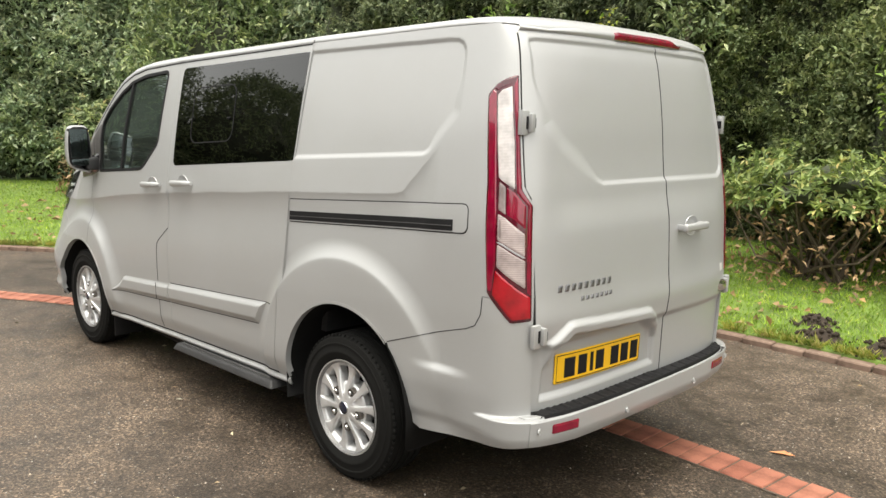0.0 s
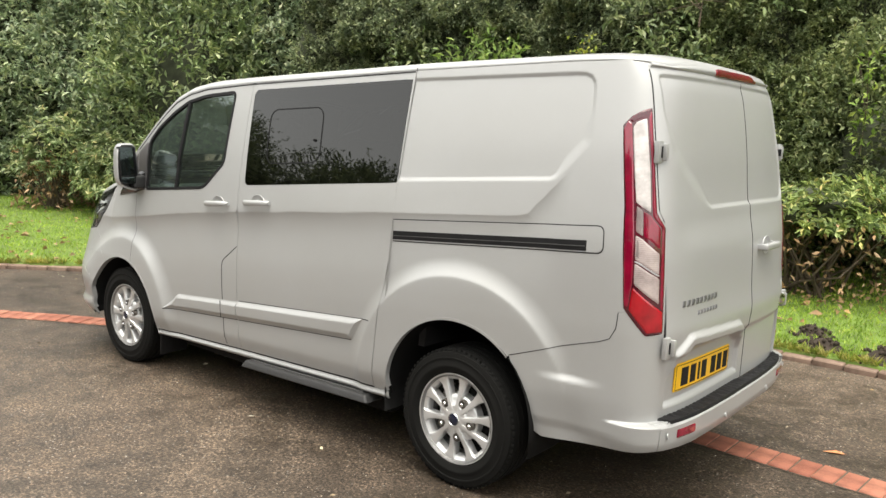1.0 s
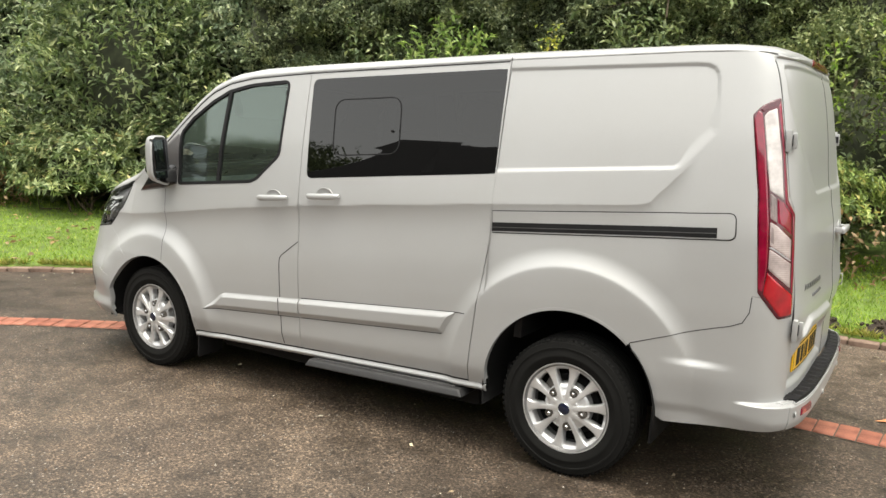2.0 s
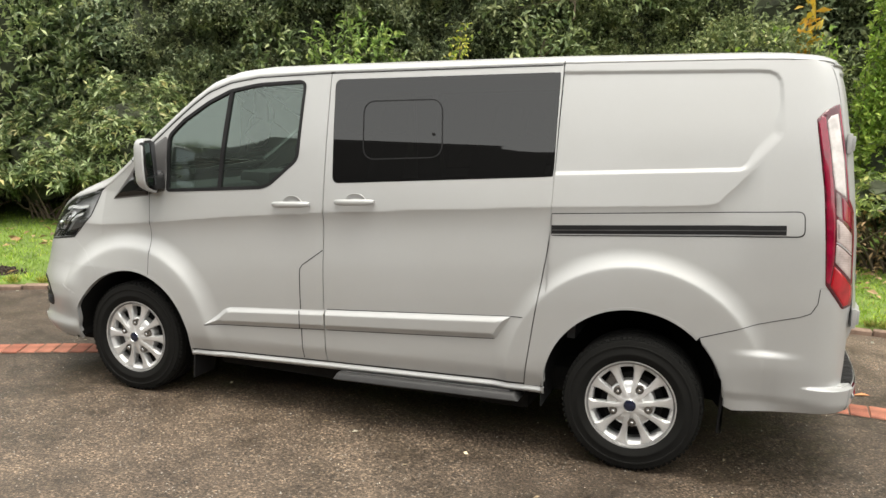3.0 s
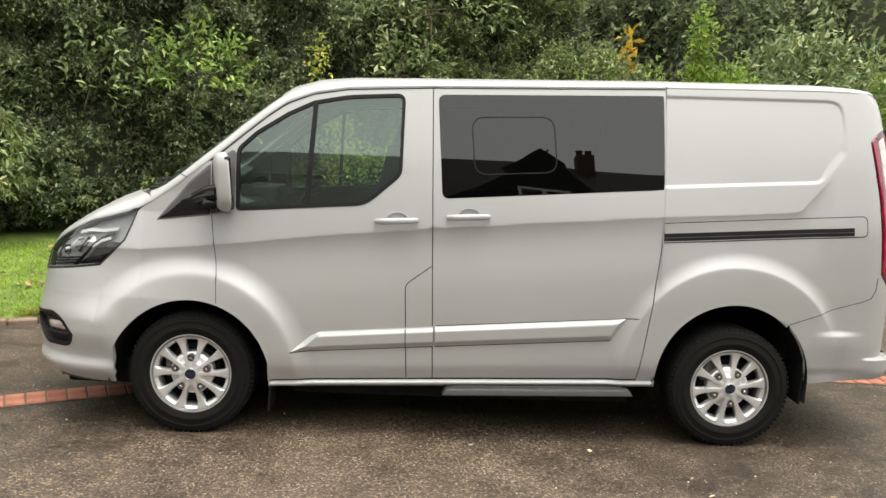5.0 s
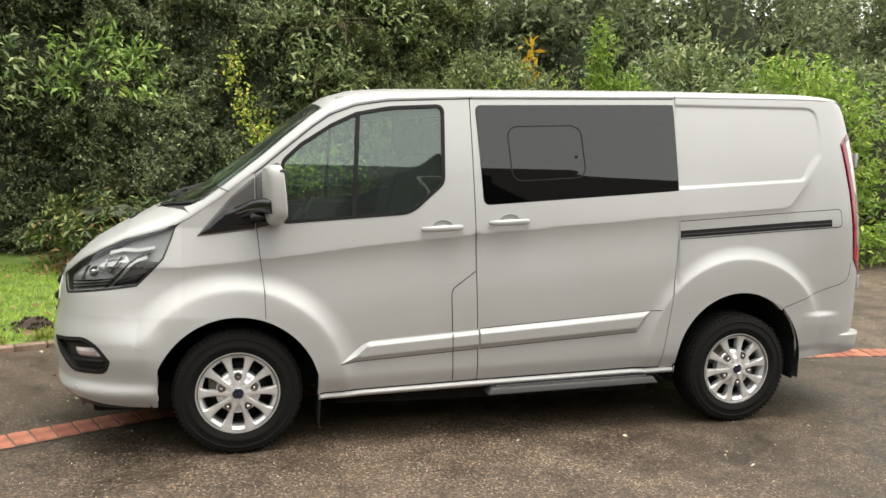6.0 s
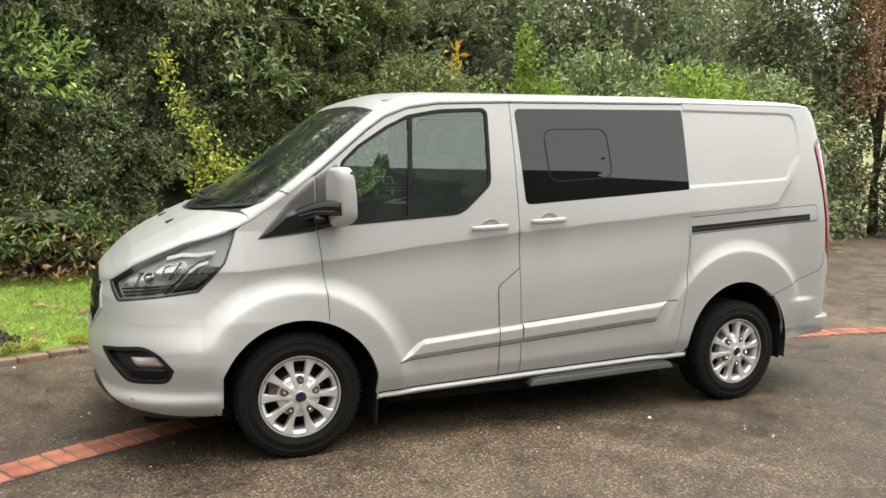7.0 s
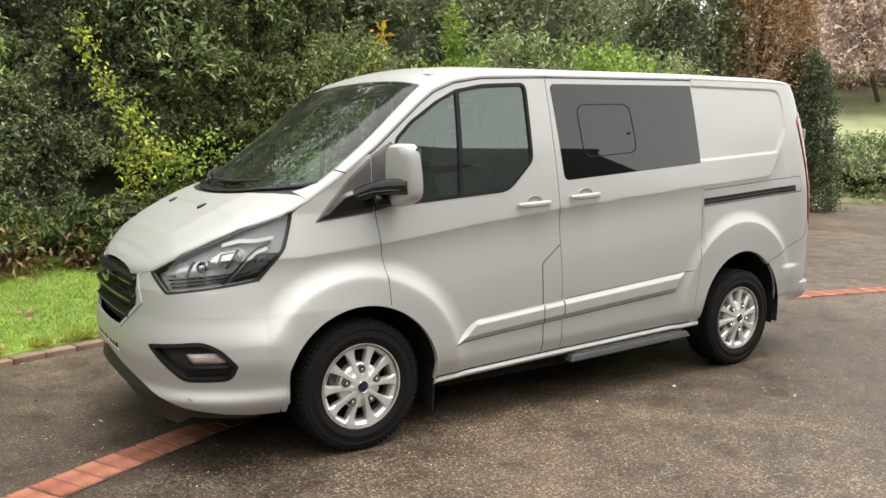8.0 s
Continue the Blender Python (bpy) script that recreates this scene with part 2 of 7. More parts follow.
def inside(px, pz, poly):
    """Signed distance to a polygon, positive inside."""
    px, pz = np.broadcast_arrays(np.asarray(px, float), np.asarray(pz, float))
    p = np.array(poly, float)
    q = np.roll(p, -1, 0)
    best = np.full(np.shape(px), 9.0)
    odd = np.zeros(np.shape(px), bool)
    for (ax, az), (bx, bz) in zip(p, q):
        ex, ez = bx - ax, bz - az
        t = np.clip(((px - ax) * ex + (pz - az) * ez) / (ex * ex + ez * ez + 1e-12), 0, 1)
        best = np.minimum(best, np.hypot(px - ax - t * ex, pz - az - t * ez))
        cross = (az > pz) != (bz > pz)
        odd ^= cross & (px < ax + ex * (pz - az) / (ez if abs(ez) > 1e-9 else 1e-9))
    return np.where(odd, best, -best)


X0R, AR, NR = 2.05, 0.39, 4.8        # where the rear corner begins, its reach, its squareness
X0F, AF, NF = -1.75, 0.70, 3.0       # the same for the front
HUB_F, HUB_R = -1.4665, 1.4665


def crease_z(x):
    return np.interp(x, [-2.6, -1.835, -1.343, -0.796, -0.196, 0.397, 1.041, 1.8, 2.4], [0.90, 0.987, 1.041, 1.114, 1.175, 1.23, 1.284, 1.346, 1.39])


def edge_z(x):
    """Height of the line where the sides meet the bonnet, windscreen and roof."""
    return np.interp(x, EDGE_X, EDGE_Z)


TAIL_Z = np.linspace(0.2, 2.1, 381)
TAIL_X = np.interp(TAIL_Z, [0.3, 0.5, 0.75, 0.95, 1.2, 1.4, 1.6, 1.8, 1.9, 1.96, 2.0, 2.03], [2.43, 2.435, 2.44, 2.44, 2.425, 2.405, 2.38, 2.345, 2.325, 2.30, 2.27, 2.22])
TAIL_X = np.convolve(np.pad(TAIL_X, 12, "edge"), np.hanning(25) / np.hanning(25).sum(), "valid")


def rear_x(z):
    return np.interp(z, TAIL_Z, TAIL_X)


def front_x(z):
    return np.interp(z, [0.15, 0.26, 0.36, 0.45, 0.6, 0.75, 0.85, 0.93, 1.0, 1.1, 1.3], [-2.38, -2.42, -2.455, -2.465, -2.46, -2.455, -2.445, -2.42, -2.38, -2.3, -2.1])


RECESS = [(0.9, 1.937), (1.93, 1.956), (1.975, 1.953), (2.008, 1.938), (2.027, 1.913), (2.036, 1.88), (2.057, 1.71), (2.059, 1.675), (2.050, 1.648), (1.93, 1.512), (1.912, 1.500), (1.885, 1.4935), (0.9, 1.427)]


SHOULDER = [(-3.2, 0.84), (-2.6, 0.90), (-1.835, 0.987), (-1.343, 1.041), (-0.796, 1.114), (-0.196, 1.175), (0.397, 1.23), (1.041, 1.284), (1.70, 1.330), (1.77, 1.338), (1.80, 1.350), (1.93, 1.492), (2.06, 1.64), (2.3, 1.70), (2.7, 1.72), (2.7, 2.4), (-3.2, 2.4)]
LOW_D = np.linspace(-1.2, 0.3, 301)
LOW_H = np.interp(LOW_D, [-1.2, -0.9, -0.75, -0.45, -0.28, -0.09, 0.0, 0.3], [0.89, 0.90, 0.914, 0.921, 0.918, 0.909, 0.907, 0.868])
LOW_H = np.convolve(np.pad(LOW_H, 8, "edge"), np.hanning(17) / np.hanning(17).sum(), "valid")


def base_h(x, z):
    """Half-width of the plain side, without flares and recesses."""
    low = np.interp(z - crease_z(x), LOW_D, LOW_H)
    top = 0.886 - 0.21 * (z - 1.36) - 0.06 * np.maximum(z - 1.6, 0) ** 2
    h = 0.5 * (low + top - np.sqrt((low - top) ** 2 + 0.011 ** 2))
    # the side is drawn in under the shoulder
    below = -inside(x, z, SHOULDER)
    h = h - 0.0135 * (1 - np.exp(-np.maximum(below + 0.002, 0) / 0.036)) * (1 - ramp(below, 0.05, 0.38)) * (1 - ramp(x, 1.89, 1.99))
    h = h - 0.037 * ramp(x, 0.9, 2.3) * (1.2 - 0.6 * ramp(z, 1.02, 1.70))
    k = np.interp(z, [0.3, 0.75, 1.2, 2.0], [0.005, 0.02, 0.085, 0.085])
    h = h - k * np.clip((-0.95 - x) / 0.8, 0, 1.2) ** 2
    return h


def flare(x, z):
    f = 0
    for cx, cz, r0, r1, up in ((HUB_F, 0.33, 0.560, 0.670, 0.038), (HUB_R, 0.42, 0.612, 0.70, 0.026)):
        r = np.hypot((x - cx), (z - cz))
        u = (r - r0) / (r1 - r0)
        e = 0.02 if cx < 0 else 0.006
        soft = 0.5 * (u + np.sqrt(u * u + e))
        f = f + up * (1 - np.clip(soft, 0, 1)) ** 2 * ramp(z, 0.2, 0.5)
    return f


def bulge(s, z):
    """Proud ledge of the rear bumper and its side wedge."""
    b = 0.056 * ramp(s, 2.20, 2.40) * (z < 0.5385)
    b = b - 0.04 * ramp(s, 2.0, 2.3) * (1 - ramp(z, 0.36, 0.47))
    w = ramp(s, 1.88, 2.06) * (1 - ramp(s, 2.06, 2.23))
    b = b + 0.017 * w * (1 - ramp(z, 0.662, 0.70)) * ramp(z, 0.42, 0.66)
    b = b - 0.008 * ramp(s, 1.8, 1.95) * (1 - ramp(s, 2.2, 2.33)) * (1 - ramp(z, 0.44, 0.49))
    # front bumper: soft ledge under the fog lamps and a tucked-in lower edge
    f = 1 - ramp(s, -1.92, -1.80)
    b = b + 0.02 * f * (1 - ramp(z, 0.36, 0.42)) - 0.05 * f * (1 - ramp(z, 0.24, 0.36))
    b = b + 0.022 * f * (1 - ramp(z, 0.60, 0.76)) * ramp(z, 0.42, 0.56)
    return b


def shell(s, z):
    """Point of the outer skin: s runs along x and round the corners to the middle of the front and rear."""
    s, z = np.broadcast_arrays(np.asarray(s, float), np.asarray(z, float))
    xc = np.clip(s, X0F, X0R)
    b = base_h(xc, z) + flare(np.clip(s, -1.95, 2.05), z) * (1 - ramp(-s, 1.85, 2.2)) * (1 - ramp(s, 1.92, 2.10))
    b = b - 0.0075 * ramp(inside(s, z, RECESS) / (1 + 1.6 * ramp(s, 1.87, 1.95) * (1 - ramp(z, 1.70, 1.82))), 0.0, 0.022) * (s > 1.0425)
    # lower edge of the doors turns in
    mid = ramp(s, -1.1, -1.0) * (1 - ramp(s, 1.0, 1.1))
    b = b - 0.02 * mid * (1 - ramp(z, 0.33 + 0.03 * s, 0.45 + 0.03 * s))
    ar = rear_x(z) - X0R
    af = X0F - front_x(z)
    al = np.where(s > X0R, (s - X0R) / AR, np.where(s < X0F, (X0F - s) / AF, 0))
    n = np.where(s > 0, NR, NF)
    ca, sa = np.clip(np.cos(al), 0, 1), np.sin(al)
    den = (sa ** n + ca ** n) ** (1 / n)
    xr, hr = sa / den, ca / den
    dl = bulge(s, z)
    x = xc + np.where(s > X0R, ar, np.where(s < X0F, -af, 0)) * xr
    wx = np.where(s > X0R, 1, -1) * (xr > 0) * sa
    return x + dl * wx, b * hr + dl * ca, z


def s_of_h(h, z, rear=True):
    """The s at which the skin has half-width h on the front or rear."""
    z = np.asarray(z, float)
    b = base_h(X0R if rear else X0F, z)
    n = NR if rear else NF
    u = np.clip(h / b, 0, 1)
    al = np.arctan2((1 - u ** n) ** (1 / n), u)
    return X0R + AR * al if rear else X0F - AF * al


EDGE_X = [-2.60, -2.42, -2.36, -2.26, -2.145, -2.03, -1.94, -1.852, -1.784, -1.70, -1.547, -1.338, -1.227, -1.089, -0.988, -0.855, -0.674, -0.23, 1.04, 1.9, 2.05, 2.2, 2.33]
EDGE_Z = [0.86, 0.90, 0.938, 1.020, 1.083, 1.137, 1.161, 1.186, 1.21, 1.255, 1.365, 1.53, 1.625, 1.74, 1.812, 1.865, 1.898, 1.926, 1.975, 1.998, 1.998, 1.99, 1.965]


def corner_s(z):
    """Where the body corner ends at the rear doors; it follows the tail light's notch."""
    return np.interp(z, [0.5, 1.335, 1.40, 1.80, 2.0], [2.367, 2.366, 2.342, 2.316, 2.299])


def edge_h(x):
    """Half-width at that line."""
    x = np.asarray(x, float)
    z = edge_z(x)
    b = base_h(np.clip(x, X0F, X0R), z)
    f = np.clip((X0F - x) / (X0F - front_x(z)), 0, 1)
    r = np.clip((x - X0R) / (rear_x(z) - X0R), 0, 1)
    return b * (1 - f ** NF) ** (1 / NF) * (1 - r ** NR) ** (1 / NR)


CROWN_X = [-2.45, -2.40, -2.34, -2.18, -2.05, -1.95, -1.80, -1.55, -1.23, -0.99, -0.67, -0.2, 1.0, 2.0, 2.15, 2.25, 2.32]
CROWN_Z = [0.02, 0.055, 0.072, 0.083, 0.088, 0.113, 0.137, 0.14, 0.135, 0.12, 0.09, 0.075, 0.068, 0.06, 0.055, 0.045, 0.02]


def top(x, w):
    """Bonnet, windscreen and roof: w from -1 to 1 across."""
    x, w = np.broadcast_arrays(np.asarray(x, float), np.asarray(w, float))
    u = np.sin(w * np.pi / 2)
    n = np.interp(x, [-2.3, -1.6, -0.9, -0.4], [2.2, 2.2, 2.3, 2.5])
    z = edge_z(x) + np.interp(x, CROWN_X, CROWN_Z) * np.clip(1 - np.abs(u) ** n, 0, 1) ** (1 / n)
    # two soft ridges along the bonnet
    z = z + 0.006 * np.exp(-((np.abs(u) - 0.62) / 0.09) ** 2) * (1 - ramp(x, -1.95, -1.75)) * ramp(x, -2.35, -2.15)
    return x, edge_h(x) * u, z

# ---- mesh helpers ----
def link_mesh(name, verts, faces, mat, parent=None, label="", normals=None, smooth=True):
    me = bpy.data.meshes.new(name)
    me.from_pydata([tuple(v) for v in verts], [], faces)
    me.materials.append(mat)
    if smooth:
        me.polygons.foreach_set("use_smooth", [True] * len(me.polygons))
    if normals is not None:
        me.normals_split_custom_set_from_vertices([tuple(v) for v in normals])
    me.update()
    ob = new(name, me)
    if parent:
        ob.parent = parent
    return tagged(ob, label)


def part(name, bm, mat, parent=None, label="", smooth=True):
    me = bpy.data.meshes.new(name)
    bm.to_mesh(me)
    bm.free()
    me.materials.append(mat)
    if smooth:
        me.polygons.foreach_set("use_smooth", [True] * len(me.polygons))
        me.set_sharp_from_angle(angle=radians(38))
    ob = new(name, me)
    if parent:
        ob.parent = parent
    return tagged(ob, label)


def box_bm(size, at=(0, 0, 0), bevel=0.0, turn=None, taper=None, segments=2):
    """A bevelled block; taper scales its top face."""
    bm = bmesh.new()
    bmesh.ops.create_cube(bm, size=1)
    for v in bm.verts:
        if taper and v.co.z > 0:
            v.co.x, v.co.y = v.co.x * taper[0], v.co.y * taper[1]
        v.co = Vector((v.co.x * size[0], v.co.y * size[1], v.co.z * size[2]))
    if bevel:
        bmesh.ops.bevel(bm, geom=bm.edges[:], offset=bevel, segments=segments, affect="EDGES", profile=0.6)
    m = Matrix.Translation(at) @ (turn or Matrix())
    bmesh.ops.transform(bm, matrix=m, verts=bm.verts)
    return bm


def lathe_bm(profile, steps=48):
    """Turn a list of (radius, y) about the y axis."""
    bm = bmesh.new()
    rings = []
    for k in range(steps):
        a = 2 * math.pi * k / steps
        rings.append([bm.verts.new((r * math.cos(a), y, r * math.sin(a))) for r, y in profile])
    for k in range(steps):
        a, b = rings[k], rings[(k + 1) % steps]
        for j in range(len(profile) - 1):
            bm.faces.new((a[j], b[j], b[j + 1], a[j + 1]))
    bmesh.ops.recalc_face_normals(bm, faces=bm.faces)
    return bm


def rounded(points, r, steps=5):
    """A polygon with rounded corners; r may be one radius or one for each corner."""
    out, n = [], len(points)
    for i in range(n):
        p, a, b = (np.array(points[k % n], float) for k in (i, i - 1, i + 1))
        rr = r[i] if isinstance(r, (list, tuple)) else r
        if rr <= 0:
            out.append(tuple(p))
            continue
        da, db = (a - p), (b - p)
        la, lb = np.linalg.norm(da), np.linalg.norm(db)
        k = min(rr, la * 0.48, lb * 0.48)
        p0, p1 = p + da / la * k, p + db / lb * k
        for t in np.linspace(0, 1, steps + 1):
            out.append(tuple((1 - t) ** 2 * p0 + 2 * t * (1 - t) * p + t * t * p1))
    return out


def span(poly, a):
    """Lowest and highest crossing of a polygon with the line at a."""
    lo, hi = 9e9, -9e9
    for (x0, y0), (x1, y1) in zip(poly, poly[1:] + poly[:1]):
        if min(x0, x1) <= a <= max(x0, x1) and x0 != x1:
            b = y0 + (y1 - y0) * (a - x0) / (x1 - x0)
            lo, hi = min(lo, b), max(hi, b)
    return lo, hi


def side(s, z):
    x, h, z = shell(s, z)
    return x, -h, z


REAR_RECESS = [(-0.678, 1.928), (-0.668, 1.943), (-0.64, 1.949), (0.0, 1.953), (0.60, 1.946), (0.628, 1.938), (0.645, 1.915), (0.672, 1.80), (0.70, 1.60), (0.712, 1.50), (0.705, 1.44), (0.68, 1.405), (0.64, 1.386), (-0.33, 1.394), (-0.375, 1.403), (-0.46, 1.44), (-0.60, 1.535), (-0.675, 1.62), (-0.686, 1.80)]
REAR_PLATE = [(-0.690, 0.585), (-0.672, 0.812), (-0.578, 0.878), (-0.55, 0.883), (-0.03, 0.855), (-0.005, 0.848), (0.085, 0.775), (0.085, 0.585)]
GAP_Y = 0.14


def rear(y, z):
    """The rear doors' skin."""
    y, z = np.broadcast_arrays(np.asarray(y, float), np.asarray(z, float))
    b = base_h(X0R, z)
    u = np.clip(np.abs(y) / b, 0, 0.999)
    x = X0R + (rear_x(z) - X0R) * (1 - u ** NR) ** (1 / NR)
    x = x - 0.011 * ramp(inside(y, z, REAR_RECESS) / (1 + 2.6 * ramp(-y, 0.32, 0.46) * (1 - ramp(z, 1.62, 1.80))), 0.0, 0.022)
    x = x - 0.010 * ramp(z, 1.22, 1.36) * (1 - ramp(z, 1.45, 1.8)) * (1 - ramp(np.abs(y), 0.55, 0.70))
    # the lower third is set back under a crease, and a hood stands over the number plate
    x = x - 0.016 * (1 - ramp(z, 0.785, 0.822))
    x = x + 0.008 * np.exp(-((z - 0.90) / 0.06) ** 2)
    d = inside(y, z, REAR_PLATE)
    hood = ramp(z, 0.70, 0.80)
    x = x + 0.022 * ramp(d, -0.016, 0.014) * (1 - ramp(d, 0.036, 0.064)) * hood
    x = x - 0.020 * ramp(d, 0.036 * hood, 0.024 + 0.040 * hood)
    return x, y, z


def bumper_back(y, z):
    y, z = np.broadcast_arrays(np.asarray(y, float), np.asarray(z, float))
    b = base_h(X0R, z)
    u = np.clip(np.abs(y) / b, 0, 0.999)
    al = np.arctan2((1 - u ** NR) ** (1 / NR), u)
    x = X0R + (rear_x(z) - X0R) * (1 - u ** NR) ** (1 / NR)
    d = bulge(np.full(np.shape(y), 2.6), z)
    return x + d * np.sin(al), y + np.sign(y) * d * np.cos(al), z


def regions(poly, holes, res):
    """Column ranges of a panel: below, beside and above its opening, with the row counts of each."""
    a0, a1 = min(p[0] for p in poly), max(p[0] for p in poly)
    if not holes:
        full = lambda a: span(poly, a)
        tall = max(full(a)[1] - full(a)[0] for a in np.linspace(a0 + 1e-4, a1 - 1e-4, 60))
        return [(a0, a1, lambda a: (full(a)[0], full(a)[1]), (max(2, int(tall / res) + 2),), 0)]
    hole = holes[0]
    h0, h1 = min(p[0] for p in hole), max(p[0] for p in hole)
    under = lambda a: (span(poly, a)[0], span(hole, a)[0])
    over = lambda a: (span(hole, a)[1], span(poly, a)[1])
    mids = np.linspace(h0 + 1e-4, h1 - 1e-4, 60)
    nu = max(3, int(max(under(a)[1] - under(a)[0] for a in mids) / res) + 2)
    no = max(3, int(max(over(a)[1] - over(a)[0] for a in mids) / res) + 2)

    def beside(h, e):
        lo, hi = span(poly, h + e)
        mid = sum(span(hole, h + e)) / 2
        k = (mid - lo) / (hi - lo)

        def cut(a):
            p, q = span(poly, a)
            return p, p + (q - p) * k, q
        return cut
    return [(a0, h0, beside(h0, 1e-4), (nu, no), 2), (h0, h1, under, (nu,), 3), (h0, h1, over, (no,), 3), (h1, a1, beside(h1, -1e-4), (nu, no), 1)]


def panel(name, poly, surf, mat, parent, holes=(), off=0.0, res=0.014, flange=0.014, mirror=False, label=""):
    """A skin panel with turned-in edges: a polygon laid on a surface."""
    poly = [tuple(p) for p in poly]
    knots = sorted({p[0] for p in poly} | {p[0] for h in holes for p in h})
    V, N, F = [], [], []
    base = 0
    made = []
    for a0, a1, f, counts, seam in regions(poly, [list(h) for h in holes], res):
        if a1 - a0 < 2e-4:
            continue
        cols = set(np.linspace(a0 + 1e-5, a1 - 1e-5, max(2, int((a1 - a0) / res) + 2)))
        cols |= {k for k in knots if a0 + 1e-3 < k < a1 - 1e-3}
        cols = np.array(sorted(cols))
        cols = cols[np.append(True, np.diff(cols) > 4e-4)]
        ends = np.array([f(a) for a in cols])
        more = []
        for i in range(len(cols) - 1):
            k = min(int(np.abs(ends[i + 1] - ends[i]).max() / 0.03), int((cols[i + 1] - cols[i]) / 6e-4))
            more += [cols[i] + (cols[i + 1] - cols[i]) * j / (k + 1) for j in range(1, k + 1)]
        cols = np.array(sorted(list(cols) + more))
        ends = np.array([f(a) for a in cols])
        B = []
        for j, count in enumerate(counts):
            lo, hi = ends[:, j], np.maximum(ends[:, j + 1], ends[:, j] + 1e-4)
            t = np.linspace(0, 1, count)[1 if j else 0:]
            B.append(lo[:, None] * (1 - t) + hi[:, None] * t)
        B = np.concatenate(B, 1)
        rows = B.shape[1]
        A = np.repeat(cols[:, None], rows, 1)
        e = 1.5e-3
        P = np.stack(surf(A, B), -1)
        Da = np.stack(surf(A + e, B), -1) - np.stack(surf(A - e, B), -1)
        Db = np.stack(surf(A, B + e), -1) - np.stack(surf(A, B - e), -1)
        nr = np.cross(Da, Db)
        nr /= np.linalg.norm(nr, axis=-1, keepdims=True) + 1e-12
        P = P + nr * off
        nc = len(cols)
        idx = base + np.arange(nc * rows).reshape(nc, rows)
        # pieces round an opening share the points where they meet
        if seam == 3:
            idx[0] = made[0][-1][:rows] if len(made) == 1 else made[0][-1][-rows:]
        elif seam == 1 and len(made) == 3:
            idx[0] = np.concatenate([made[1][-1], made[2][-1][1:]])
        made.append(idx)
        V += [P.reshape(-1, 3)]
        N += [nr.reshape(-1, 3)]
        q = np.stack([idx[:-1, :-1], idx[1:, :-1], idx[1:, 1:], idx[:-1, 1:]], -1).reshape(-1, 4)
        F += q.tolist()
        base += nc * rows
        if flange:
            ring = [(i, 0) for i in range(nc)] + [(nc - 1, j) for j in range(1, rows)] + [(i, rows - 1) for i in range(nc - 2, -1, -1)] + [(0, j) for j in range(rows - 2, 0, -1)]
            ii, jj = np.array([r[0] for r in ring]), np.array([r[1] for r in ring])
            pr, nn = P[ii, jj], nr[ii, jj]
            tang = np.roll(pr, -1, 0) - np.roll(pr, 1, 0)
            out = np.cross(tang, nn)
            out /= np.linalg.norm(out, axis=-1, keepdims=True) + 1e-12
            k = len(ring)
            V += [pr, pr - nn * 0.003 + out * 0.0008, pr - nn * flange]
            N += [nn, out, out]
            for r in range(k):
                s2 = (r + 1) % k
                if (seam & 2 and ii[r] == ii[s2] == nc - 1) or (seam & 1 and ii[r] == ii[s2] == 0):
                    continue
                for c in (0, 1):
                    F.append([base + c * k + r, base + (c + 1) * k + r, base + (c + 1) * k + s2, base + c * k + s2])
            base += 3 * k
    V, N = np.concatenate(V), np.concatenate(N)
    if mirror:
        V, N = V * (1, -1, 1), N * (1, -1, 1)
        F = [f[::-1] for f in F]
    return link_mesh(name, V, F, mat, parent, label, N)


def ribbon(name, points, surf, width, mat, parent, closed=False, off=0.0012, mirror=False, step=0.012, label="", depth=0.004):
    """A narrow strip that follows a line on a surface."""
    pts = [np.array(p, float) for p in points]
    if closed:
        pts = pts + [pts[0]]
    dense = [pts[0]]
    for a, b in zip(pts, pts[1:]):
        k = max(1, int(np.linalg.norm(b - a) / step))
        dense += [a + (b - a) * (i + 1) / k for i in range(k)]
    d = np.array(dense)
    tg = np.gradient(d, axis=0)
    if closed:
        tg[0] = tg[-1] = d[1] - d[-2]
    tg /= np.linalg.norm(tg, axis=1, keepdims=True) + 1e-9
    nm = np.stack([-tg[:, 1], tg[:, 0]], 1) * width / 2
    L, R = d + nm, d - nm
    rows = []
    for q, o in ((L, off - depth), (L, off), (R, off), (R, off - depth)):
        e = 1.5e-3
        P = np.stack(surf(q[:, 0], q[:, 1]), -1)
        Da = np.stack(surf(q[:, 0] + e, q[:, 1]), -1) - P
        Db = np.stack(surf(q[:, 0], q[:, 1] + e), -1) - P
        n = np.cross(Da, Db)
        rows.append(P + n / (np.linalg.norm(n, axis=1, keepdims=True) + 1e-12) * o)
    V = np.concatenate(rows)
    k = len(d)
    F = [[c * k + i, (c + 1) * k + i, (c + 1) * k + i + 1, c * k + i + 1] for c in range(3) for i in range(k - 1)]
    if mirror:
        V = V * (1, -1, 1)
        F = [f[::-1] for f in F]
    return link_mesh(name, V, F, mat, parent, label, smooth=False)


